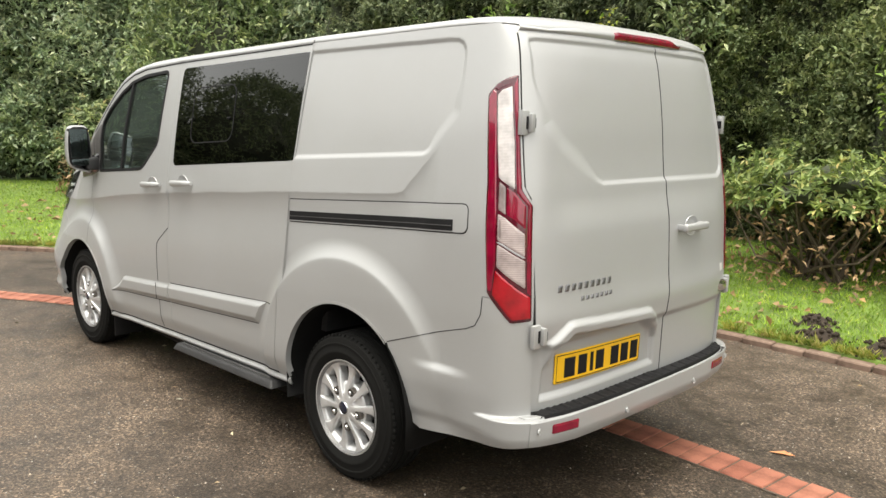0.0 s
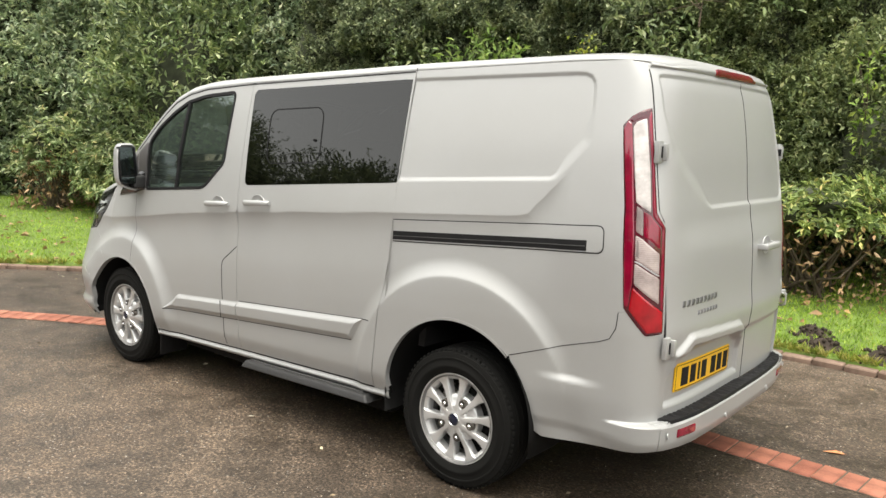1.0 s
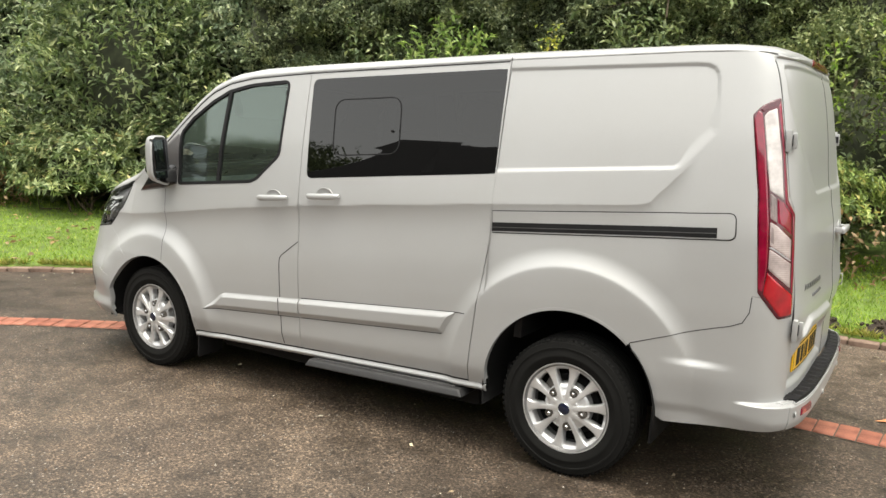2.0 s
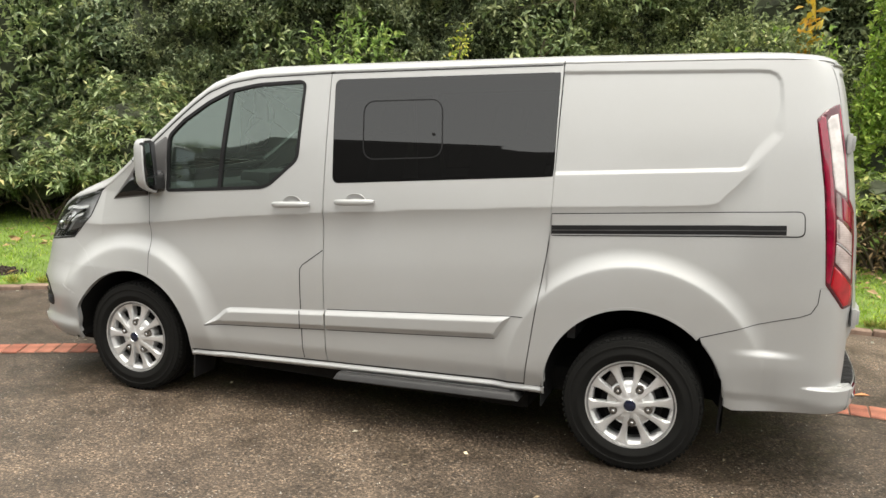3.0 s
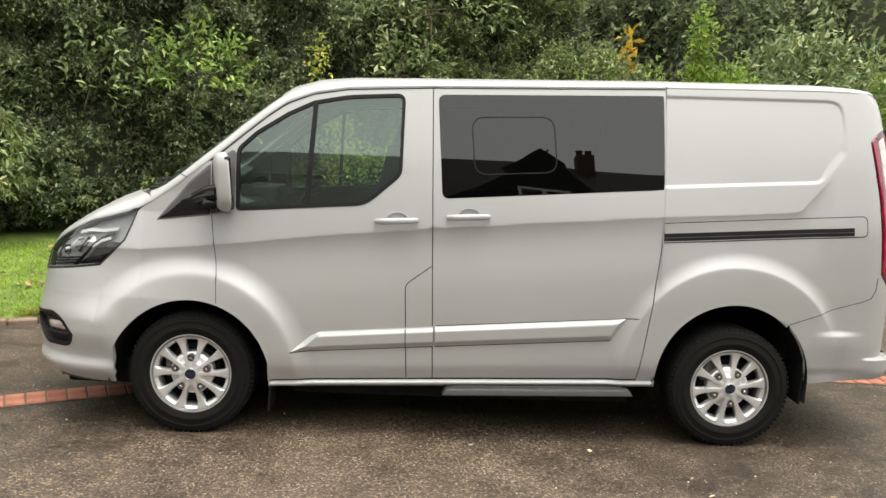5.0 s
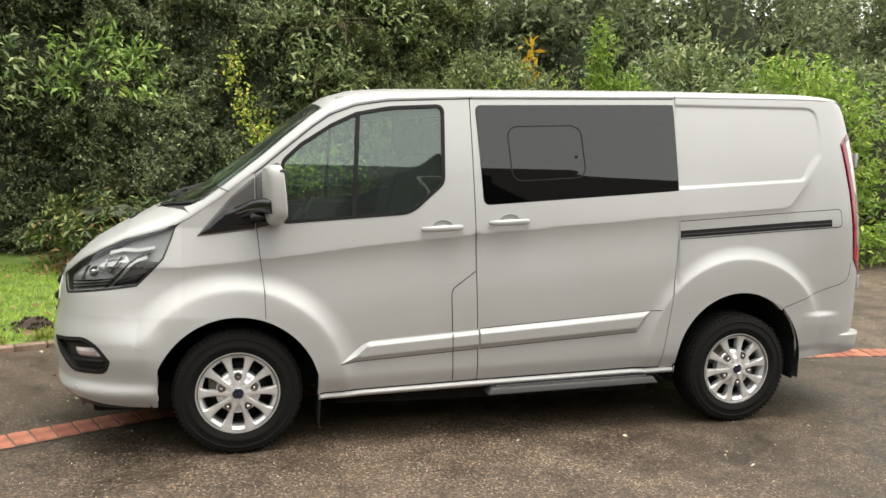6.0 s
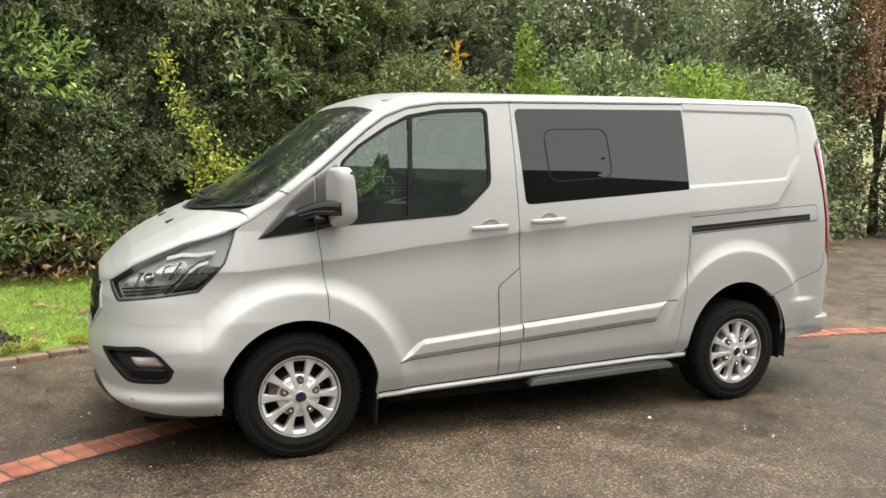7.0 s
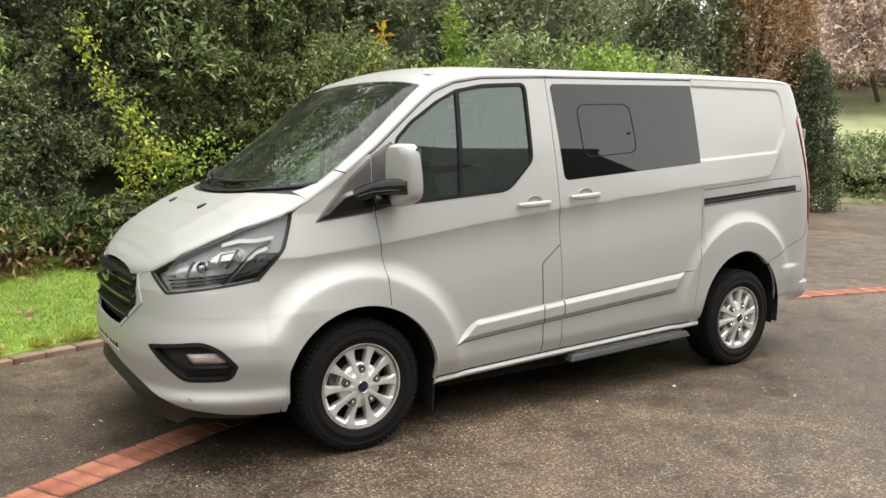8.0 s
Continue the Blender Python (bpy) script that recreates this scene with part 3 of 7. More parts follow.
def raised(name, poly, surf, mat, parent, height=0.012, bevel=0.014, off=0.001, mirror=False, label="", res=0.012, shape=None):
    """A trim piece that stands proud of a surface, with sloping edges."""
    def lifted(a, b):
        x, y, z = surf(a, b)
        d = inside(a, b, shape or poly)
        e = 1.5e-3
        P = np.stack((x, y, z), -1)
        n = np.cross(np.stack(surf(a + e, b), -1) - P, np.stack(surf(a, b + e), -1) - P)
        n /= np.linalg.norm(n, axis=-1, keepdims=True) + 1e-12
        P = P + n * (off + height * np.clip(d / bevel, 0, 1))[..., None]
        return P[..., 0], P[..., 1], P[..., 2]
    return panel(name, poly, lifted, mat, parent, res=res, flange=0.01, mirror=mirror, label=label)


def arch(cx, cz, r, start, end, steps=90):
    return [(cx + r * math.cos(radians(a)), cz + r * math.sin(radians(a))) for a in np.linspace(start, end, steps)]


# ---- the van ----
van = new("van")
tagged(van, "silver-beige crew van with dark side windows on the driveway", "van")
G = 0.003
S_GAP = 2.366
roof_line = [(x, float(edge_z(x)) - 0.002) for x in np.linspace(-1.375, -0.225, 30)]
F_ARCH = [(max(x, -1.868), z) for x, z in arch(HUB_F, 0.325, 0.432, 180, 0)]
R_ARCH = arch(HUB_R, 0.41, 0.425, 180, 0)
SAIL_WIN = rounded([(-1.235, 1.238), (-1.24, 1.553), (-1.142, 1.645), (-0.983, 1.75), (-0.851, 1.815), (-0.671, 1.853), (-0.375, 1.875), (-0.378, 1.455), (-0.56, 1.293)], [0.02, 0.03, 0, 0, 0, 0.05, 0.040, 0.035, 0.055])
SLIDE_WIN = rounded([(-0.150, 1.338), (-0.190, 1.884), (1.026, 1.932), (1.036, 1.432)], [0.04, 0.04, 0.006, 0.006])
DOOR_GAP = [(-0.221, 1.92), (-0.204, 1.386), (-0.188, 0.909), (-0.166, 0.352)]
SLIDE_BACK = [(1.040, 1.972), (1.044, 1.29), (1.042, 1.158), (1.032, 1.054), (0.947, 0.385)]


def left_and_right(make):
    return [make(False), make(True)]


def van_side(mirror):
    # front wing, up to the foot of the windscreen pillar
    wing_arch = [p for p in F_ARCH if -1.70 < p[0] < -1.333]
    wing = [(-1.975, 0.907), (-1.86, 0.835), (-1.7145, 0.725), (-1.7137, 0.680)] + wing_arch + [(-1.328, 0.736), (-1.335, 0.889), (-1.355, 1.041), (-1.3735, 1.196), (-1.3785, 1.44), (-1.3785, 1.487)]
    wing += [(x, float(edge_z(x)) - 0.002) for x in np.linspace(-1.40, -1.78, 16)]
    wing += [(-1.80, 1.195), (-1.855, 1.05), (-1.90, 0.985)]
    panel("front_wing", wing, side, PAINT, van, mirror=mirror, res=0.02 if mirror else 0.009)
    raised("sail_trim", rounded([(-1.676, 1.157), (-1.615, 1.232), (-1.539, 1.318), (-1.505, 1.362), (-1.405, 1.452), (-1.383, 1.468), (-1.381, 1.198)], [0.008, 0.03, 0.03, 0.03, 0.006, 0.006, 0.006]), side, SAIL, van, 0.004, 0.01, mirror=mirror, label="dark grey plastic sail panel below the pillar")
    raised("arm_root", rounded([(-1.662, 1.166), (-1.60, 1.232), (-1.534, 1.292), (-1.47, 1.318), (-1.383, 1.340), (-1.381, 1.206)], [0.006, 0.02, 0.02, 0.02, 0, 0]), side, GLOSS, van, 0.016, 0.02, 0.004, mirror=mirror)
    # front door
    low = [p for p in F_ARCH if -1.323 < p[0] < -1.04 and p[1] > 0.335]
    door = [(-1.324, 0.735)] + low + [(-1.052, 0.318), (-0.17, 0.352)] + [(x - G, z) for x, z in reversed(DOOR_GAP)] + roof_line[::-1] + [(-1.374, 1.44), (-1.369, 1.196), (-1.351, 1.041), (-1.331, 0.889)]
    d = panel("front_door", door, side, PAINT, van, [SAIL_WIN], mirror=mirror, res=0.02 if mirror else 0.009)
    panel("window_glass", SAIL_WIN, side, GLASS, d, off=-0.008, flange=0, mirror=mirror, label="green tinted door glass")
    ribbon("window_seal", [tuple(p) for p in SAIL_WIN], side, 0.018, RUBBER, d, True, 0.002, mirror, depth=0.02)
    ribbon("quarter_divider", [(-0.842, 1.81), (-0.862, 1.42), (-0.868, 1.27)], side, 0.024, RUBBER, d, False, 0.001, mirror, depth=0.02)
    raised("sail_trim", rounded([(-1.373, 1.206), (-1.374, 1.476), (-1.355, 1.492), (-1.268, 1.548), (-1.25, 1.535), (-1.25, 1.234)], 0.008), side, SAIL, d, 0.003, 0.01, mirror=mirror)
    raised("arm_root", rounded([(-1.373, 1.208), (-1.373, 1.342), (-1.30, 1.352), (-1.262, 1.340), (-1.262, 1.236)], [0, 0, 0.02, 0.02, 0.01]), side, GLOSS, d, 0.018, 0.02, 0.004, mirror=mirror)
    ribbon("fuel_flap_seam", [(-0.194, 0.975), (-0.315, 0.885), (-0.328, 0.865), (-0.330, 0.838), (-0.309, 0.36)], side, 0.0045, GAP, d, mirror=mirror)
    raised("door_moulding", rounded([(-0.935, 0.487), (-0.80, 0.600), (-0.174, 0.651), (-0.172, 0.541)], [0.008, 0.05, 0.0, 0.0]), side, PAINT, d, 0.017, 0.024, mirror=mirror, shape=[(-0.935, 0.487), (-0.80, 0.600), (-0.05, 0.660), (-0.05, 0.550)])
    ribbon("flap_edge", [(-0.3225, 0.634), (-0.3195, 0.532)], side, 0.0045, GAP, d, False, 0.0185, mirror, depth=0.002)
    # dark strip painted as the shadow under the moulding
    ribbon("moulding_shadow", [(-0.935, 0.485), (-0.172, 0.539)], side, 0.004, GAP, d, mirror=mirror)
    ribbon("door_gap", [(-1.3255, 0.738), (-1.333, 0.889), (-1.353, 1.041), (-1.3712, 1.196), (-1.3768, 1.34), (-1.3775, 1.484)], side, 0.007, GAP, d, False, -0.0005, mirror)
    handle(d, -0.39, 1.212, mirror)
    # sliding door
    slide = [(x + G, z) for x, z in DOOR_GAP[::-1]] + [(x, float(edge_z(x)) - 0.002) for x in np.linspace(-0.2, 1.03, 12)] + [(x - G, z) for x, z in SLIDE_BACK]
    slide = slide[::-1]
    d = panel("sliding_door", slide, side, PAINT, van, [SLIDE_WIN], mirror=mirror, res=0.02 if mirror else 0.009)
    w = panel("window_glass", SLIDE_WIN, side, PRIVACY, d, off=0.001, flange=0.008, mirror=mirror, label="black privacy glass")
    ribbon("glass_border", [tuple(p) for p in rounded([(-0.144, 1.345), (-0.184, 1.878), (1.02, 1.925), (1.03, 1.438)], 0.03)], side, 0.016, RUBBER, d, True, 0.0005, mirror)
    inner = rounded([(0.018, 1.470), (-0.010, 1.772), (0.430, 1.792), (0.458, 1.500)], 0.07, 8)
    ribbon("opening_pane_seal", [tuple(p) for p in inner], side, 0.006, RUBBER, w, True, 0.003, mirror)
    x, y, z = (float(v) for v in side(0.40, 1.615))
    bm = lathe_bm([(0.0, -0.012), (0.007, -0.010), (0.008, 0.0), (0.008, 0.008)], 14)
    bmesh.ops.transform(bm, matrix=Matrix.Translation((x, (y if not mirror else -y), z)) @ Matrix.Diagonal((1, -1 if mirror else 1, 1, 1)), verts=bm.verts)
    part("pane_catch", bm, RUBBER, w)
    raised("door_moulding", rounded([(-0.162, 0.542), (-0.164, 0.652), (0.872, 0.731), (0.795, 0.609)], [0.0, 0.0, 0.012, 0.012]), side, PAINT, d, 0.017, 0.024, mirror=mirror, shape=[(-0.30, 0.532), (-0.30, 0.642), (0.872, 0.731), (0.795, 0.609)])
    # the moulding's shadow again, as a dark strip
    ribbon("moulding_shadow", [(-0.16, 0.540), (0.79, 0.607)], side, 0.004, GAP, d, mirror=mirror)
    ribbon("moulding_line", [(-0.16, 0.655), (0.935, 0.736)], side, 0.004, GAP, d, mirror=mirror)
    handle(d, -0.009, 1.247, mirror)
    # rear quarter
    q_arch = [p for p in R_ARCH if p[0] < 1.762]
    quarter = [(0.953, 0.385), (1.043, 0.39)] + q_arch + [(1.768, 0.731), (2.012, 0.815), (2.175, 0.865), (2.215, 0.885), (2.235, 0.93), (2.24, 1.0), (2.3665, 1.0)] + [(float(corner_s(z)) - 0.0005, z) for z in np.linspace(1.05, 1.965, 24)]
    quarter += [(x, float(edge_z(min(x, 2.05))) - 0.002) for x in np.linspace(2.24, 1.05, 14)] + [(x + G, z) for x, z in SLIDE_BACK]
    q = panel("rear_quarter_panel", quarter, side, PAINT, van, mirror=mirror, res=0.02 if mirror else 0.0075)
    rail = panel("sliding_rail_cover", rounded([(1.052, 1.153), (1.046, 1.252), (2.165, 1.330), (2.17, 1.226)], [0, 0, 0.03, 0.03]), side, PAINT, q, off=0.003, flange=0.006, mirror=mirror)
    ribbon("cover_seam", rounded([(1.052, 1.150), (1.046, 1.255), (2.168, 1.333), (2.173, 1.223)], [0, 0, 0.03, 0.03]), side, 0.0045, GAP, rail, True, 0.001, mirror)
    panel("rail_slot", [(1.048, 1.158), (1.047, 1.199), (2.096, 1.268), (2.098, 1.226)], side, RUBBER, rail, off=0.0045, flange=0.004, mirror=mirror, label="black door rail slot")
    ribbon("rail_track", [(1.05, 1.176), (2.095, 1.245)], side, 0.003, PLASTIC, rail, False, 0.007, mirror)
    tail_light(mirror)
    ribbon("roof_gutter", [(x, float(edge_z(x)) - 0.007) for x in np.linspace(-1.376, 1.034, 92)], side, 0.0055, GAP, van, False, 0.002, mirror)
    # sill
    raised("sill", [(-1.05, 0.285), (-1.05, 0.317), (-0.17, 0.350), (1.05, 0.387), (1.05, 0.352)], side, PAINT, van, 0.014, 0.012, 0.002, mirror=mirror)
    ribbon("sill_gap", [(-1.045, 0.322), (-0.17, 0.355), (0.95, 0.391)], side, 0.006, GAP, van, False, 0.002, mirror)
    # inner skin behind the panels
    liner = [(-1.32, 0.72)] + low + [(-1.05, 0.30), (1.05, 0.37)] + q_arch + [(1.80, 0.70), (1.86, 0.60), (2.30, 0.62), (2.27, 1.90), (1.06, 1.93), (1.055, 1.34), (-1.25, 1.215), (-1.32, 1.2)]
    panel("inner_skin", liner, side, DARK, van, off=-0.028, flange=0, res=0.04, mirror=mirror)
    for post in ([(-0.36, 1.25), (-0.34, 1.86), (-0.215, 1.875), (-0.17, 1.25)],):
        panel("door_post", post, side, DARK, van, off=-0.028, flange=0, res=0.04, mirror=mirror)
    # wheel arch liners
    for cx, cz, r in ((HUB_F, 0.325, 0.437), (HUB_R, 0.41, 0.430)):
        V, F = [], []
        sg = 1 if mirror else -1
        angles = np.linspace(-12, 192, 30)
        for a in angles:
            for y in (0.918, 0.60, 0.45):
                rr = r if y > 0.5 else r * 0.9
                V.append((cx + rr * math.cos(radians(a)), sg * y, cz + rr * math.sin(radians(a)) if a >= 0 and a <= 180 else max(cz - 0.12, 0.29)))
        for i in range(len(angles) - 1):
            for j in (0, 1):
                F.append([3 * i + j, 3 * i + j + 1, 3 * i + j + 4, 3 * i + j + 3])
        V.append((cx, sg * 0.45, cz - 0.1))
        for i in range(len(angles) - 1):
            F.append([3 * i + 2, len(V) - 1, 3 * i + 5])
        link_mesh("wheel_arch_liner", V, F, DARK, van)
    # lip of the arches
    ribbon("arch_lip", [p for p in F_ARCH], side, 0.012, PAINT, van, False, 0.0015, mirror, depth=0.03)
    ribbon("arch_lip", [p for p in R_ARCH if p[0] < 1.76], side, 0.012, PAINT, van, False, 0.0015, mirror, depth=0.03)


def handle(door, x, z, mirror):
    """A pull handle before a scooped recess."""
    px, py, pz = (float(v) for v in side(x, z))
    tilt = Matrix.Rotation(radians(-3.5), 4, "Y")
    sg = -1 if mirror else 1
    base = part("handle_scoop", cup_bm(0.062, 0.046, 0.006), PAINT, door)
    base.matrix_local = Matrix.Translation((px + 0.005, sg * (py - 0.002), pz + 0.001)) @ Matrix.Diagonal((1, sg, 1, 1))
    bm = bmesh.new()
    rings = []
    n = 16
    for i in range(n + 1):
        t = i / n
        u = -0.115 + 0.23 * t
        lift = 0.030 * (1 - abs(2 * t - 1) ** 4) + 0.010
        hh = 0.0165 * (1 - 0.35 * abs(2 * t - 1) ** 6)
        th = 0.011
        rings.append([bm.verts.new((u, -lift - th * math.cos(a) * 0.9, hh * math.sin(a))) for a in np.linspace(0, 2 * math.pi, 13)[:-1]])
    for a, b in zip(rings, rings[1:]):
        for j in range(12):
            bm.faces.new((a[j], a[(j + 1) % 12], b[(j + 1) % 12], b[j]))
    bm.faces.new(rings[0])
    bm.faces.new(rings[-1][::-1])
    bmesh.ops.recalc_face_normals(bm, faces=bm.faces)
    grip = part("door_handle", bm, PAINT, door)
    grip.matrix_local = Matrix.Translation((px, sg * py, pz)) @ tilt @ Matrix.Diagonal((1, sg, 1, 1))


def cup_bm(rx, rz, depth):
    """A shallow dished disc facing -y."""
    bm = bmesh.new()
    mid = bm.verts.new((0, depth, 0))
    last = None
    for k, (f, y) in enumerate(((0.5, depth * 0.8), (0.85, depth * 0.2), (0.97, -0.002), (1.0, 0.002))):
        ring = [bm.verts.new((rx * f * math.cos(a), y, rz * f * math.sin(a))) for a in np.linspace(0, 2 * math.pi, 25)[:-1]]
        for j in range(24):
            if last is None:
                bm.faces.new((mid, ring[j], ring[(j + 1) % 24]))
            else:
                bm.faces.new((last[j], ring[j], ring[(j + 1) % 24], last[(j + 1) % 24]))
        last = ring
    bmesh.ops.recalc_face_normals(bm, faces=bm.faces)
    return bm


def tail_light(mirror):
    outline = rounded([(2.205, 1.736), (2.240, 1.772), (2.283, 1.797), (2.312, 1.806), (2.327, 1.563), (2.337, 1.396), (2.361, 1.336), (2.362, 0.914), (2.320, 0.908), (2.256, 1.017), (2.238, 1.43)], 0.006)
    lamp = raised("tail_light", outline, side, DEEPRED, van, 0.004, 0.006, mirror=mirror, label="red and clear vertical tail light", res=0.007)

    def lens(name, poly, mat, h=0.0145, r=0.005):
        raised(name, rounded(poly, r), side, mat, lamp, h - 0.0115, 0.004, 0.0045, mirror=mirror, res=0.007)
    lens("red_edge_lens", [(2.212, 1.722), (2.228, 1.752), (2.244, 1.742), (2.258, 1.60), (2.270, 1.44), (2.279, 1.30), (2.280, 1.118), (2.270, 1.022), (2.258, 1.030), (2.244, 1.43)], RED)
    lens("red_edge_lens", [(2.232, 1.757), (2.262, 1.782), (2.296, 1.796), (2.300, 1.772), (2.262, 1.755), (2.247, 1.744)], DEEPRED, 0.0135)
    lens("red_edge_lens", [(2.301, 1.770), (2.309, 1.795), (2.324, 1.563), (2.334, 1.396), (2.358, 1.338), (2.359, 1.008), (2.3515, 1.02), (2.3500, 1.335), (2.325, 1.382), (2.316, 1.56)], RED)
    lens("clear_lens", [(2.249, 1.730), (2.264, 1.750), (2.296, 1.764), (2.313, 1.56), (2.321, 1.395), (2.277, 1.434), (2.264, 1.56)], CLEAR)
    for k in range(3):
        u = 0.25 + 0.25 * k
        lens("lens_ridge", [(2.249 + 0.047 * u - 0.002, 1.728 + 0.024 * u), (2.249 + 0.047 * u + 0.002, 1.728 + 0.024 * u), (2.277 + 0.042 * u + 0.002, 1.452 - 0.034 * u), (2.277 + 0.042 * u - 0.002, 1.452 - 0.034 * u)], SMOKE, 0.0165, 0.0)
    lens("ribbed_lens", [(2.279, 1.424), (2.298, 1.406), (2.303, 1.304), (2.282, 1.322)], SMOKE)
    lens("red_lens", [(2.300, 1.404), (2.321, 1.386), (2.347, 1.335), (2.348, 1.252), (2.322, 1.289), (2.305, 1.303)], RED)
    lens("clear_lens", [(2.282, 1.310), (2.303, 1.294), (2.347, 1.236), (2.347, 1.152), (2.300, 1.200), (2.284, 1.212)], CLOUDY)
    lens("ribbed_lens", [(2.284, 1.296), (2.296, 1.284), (2.298, 1.212), (2.285, 1.222)], SMOKE, 0.016)
    lens("divider", [(2.282, 1.212), (2.300, 1.200), (2.348, 1.152), (2.348, 1.142), (2.300, 1.190), (2.282, 1.203)], SATIN, 0.016, 0.001)
    lens("clear_lens", [(2.283, 1.200), (2.300, 1.187), (2.348, 1.139), (2.349, 1.034), (2.283, 1.116)], CLOUDY)
    lens("fog_lens", [(2.280, 1.106), (2.358, 1.004), (2.359, 0.924), (2.322, 0.920), (2.272, 1.012)], BRIGHTRED)


left_and_right(van_side)


# ---- roof, windscreen and bonnet ----
def across(f0, f1, w0, w1, n=24):
    """A closed outline in (x, w) from the front line f0(w) to the rear line f1(w)."""
    ws = np.linspace(w0, w1, n)
    return [(w, f0(w)) for w in ws] + [(w, f1(w)) for w in ws[::-1]]


def flipped(w, x):
    """The top surface with the across coordinate first, facing up."""
    px, py, pz = top(x, -w)
    return px, py, pz


def cowl_x(w):
    return -1.955 + 0.245 * np.abs(np.sin(w * np.pi / 2)) ** 2.2


def glass_low(w):
    return -1.915 + 0.30 * np.abs(np.sin(w * np.pi / 2)) ** 2.2


def glass_top(w):
    return -1.06 + 0.05 * np.abs(w) ** 2


for sg in (-1, 1):
    corner = [(0.70, -1.742), (0.78, -1.665), (0.82, -1.640), (0.90, -1.668), (0.999, -1.700), (0.999, -1.715), (0.92, -1.711), (0.84, -1.722)]
    panel("cowl_corner", [(sg * w, x) for w, x in corner], flipped, PAINT, van, off=0.001, res=0.012)
for sg in (-1, 1):
    ribbon("pillar_seam", [(sg * 0.81, -1.556), (sg * 0.995, -1.515)], flipped, 0.004, GAP, van, False, 0.002)
bonnet = panel("bonnet", across(lambda w: -2.418, lambda w: float(cowl_x(w)), -0.995, 0.995, 60), flipped, PAINT, van, res=0.012)
screen_line = rounded([(w, float(glass_low(w))) for w in np.linspace(-0.82, 0.82, 21)] + [(w, float(glass_top(w))) for w in np.linspace(0.74, -0.74, 15)], 0.02, 2)
windscreen = panel("windscreen", screen_line, flipped, SCREEN, van, off=0.001, res=0.025, flange=0.004, label="curved windscreen mirroring the trees")
ribbon("screen_border", screen_line, flipped, 0.030, RUBBER, windscreen, True, -0.0005)
for sg in (-1, 1):
    strip = [(sg * (0.80 - 0.075 * t), float(-1.63 + 0.631 * t)) for t in np.linspace(0, 1, 14)]
    edge = [(sg * 0.999, x) for x in np.linspace(-0.9995, -1.72, 14)]
    foot = [(sg * 0.93, -1.70), (sg * 0.86, -1.66)]
    panel("screen_pillar", strip + edge + foot, flipped, PAINT, van, res=0.02)
panel("scuttle", across(lambda w: float(cowl_x(w)) + 0.004, lambda w: float(glass_low(w)) + 0.02, -0.84, 0.84, 40), flipped, BLACK, van, off=-0.012, flange=0.02, label="black plastic scuttle under the wipers")
def tail_x(w):
    """Where the roof ends above the rear doors."""
    x = 2.25
    for _ in range(30):
        y = float(edge_h(x)) * math.sin(abs(w) * math.pi / 2)
        x = 0.5 * x + 0.5 * (X0R + 0.234 * (1 - min(y / 0.738, 0.999) ** NR) ** (1 / NR))
    return x


tail_line = [(w, tail_x(w)) for w in np.linspace(0.965, -0.965, 41)]
roof_out = [(w, float(glass_top(w)) + 0.004) for w in np.linspace(-0.72, 0.72, 21)] + [(0.80, -0.998), (0.999, -0.998), (0.999, 2.0)] + tail_line + [(-0.999, 2.0), (-0.999, -0.998), (-0.80, -0.998)]
roof = panel("roof", roof_out, flipped, PAINT, van, res=0.03)
ribbon("roof_seam", [(-0.93, 1.041), (-0.998, 1.041)], flipped, 0.004, GAP, roof)
ribbon("roof_seam", [(0.93, 1.041), (0.998, 1.041)], flipped, 0.004, GAP, roof)


def wiper(y0, reach, lift):
    """Arm and blade lying along the foot of the screen."""
    w = new("wiper")
    w.parent = van
    pts = []
    for k in range(9):
        t = k / 8
        wy = (y0 + reach * t) / 0.80
        ww = math.asin(max(-0.98, min(0.98, wy))) * 2 / math.pi
        x = float(glass_low(ww)) + 0.03 + lift * t
        p = [float(v) for v in flipped(ww, x)]
        pts.append(Vector((p[0], p[1], p[2] + 0.028)))
    part("arm", tube_bm(pts, 0.008, 8), BLACK, w)
    part("blade", tube_bm([p + Vector((0.03, 0, -0.004)) for p in pts[3:]], 0.011, 6), RUBBER, w)


def tube_bm(points, radius, steps=8, taper=1.0):
    bm = bmesh.new()
    pts = [Vector(p) for p in points]
    rings = []
    for i, p in enumerate(pts):
        d = (pts[min(i + 1, len(pts) - 1)] - pts[max(i - 1, 0)]).normalized()
        q = d.to_track_quat("Z", "Y")
        r = radius * (1 + (taper - 1) * i / max(1, len(pts) - 1))
        rings.append([bm.verts.new(p + q @ Vector((r * math.cos(a), r * math.sin(a), 0))) for a in np.linspace(0, 2 * math.pi, steps + 1)[:-1]])
    for a, b in zip(rings, rings[1:]):
        for j in range(steps):
            bm.faces.new((a[j], a[(j + 1) % steps], b[(j + 1) % steps], b[j]))
    bm.faces.new(rings[0][::-1])
    bm.faces.new(rings[-1])
    return bm


wiper(0.45, 0.58 - 1.16, 0.02)
wiper(-0.12, -0.52, 0.02)
for y in (-0.27, 0.27):
    bm = box_bm((0.05, 0.022, 0.012), (0, 0, 0.004), 0.005)
    ob = part("washer_jet", bm, BLACK, bonnet)
    ww = math.asin(y / float(edge_h(-2.05))) * 2 / math.pi
    p = [float(v) for v in flipped(-ww, -2.05)]
    ob.matrix_local = Matrix.Translation(p) @ Matrix.Rotation(radians(-22), 4, "Y")


# ---- rear doors ----
def door_edge(z, gap=0.005):
    """Half-width of the rear doors, just inside the body corner."""
    return float(shell(corner_s(max(z, 0.56)), max(z, 0.56))[1]) - gap


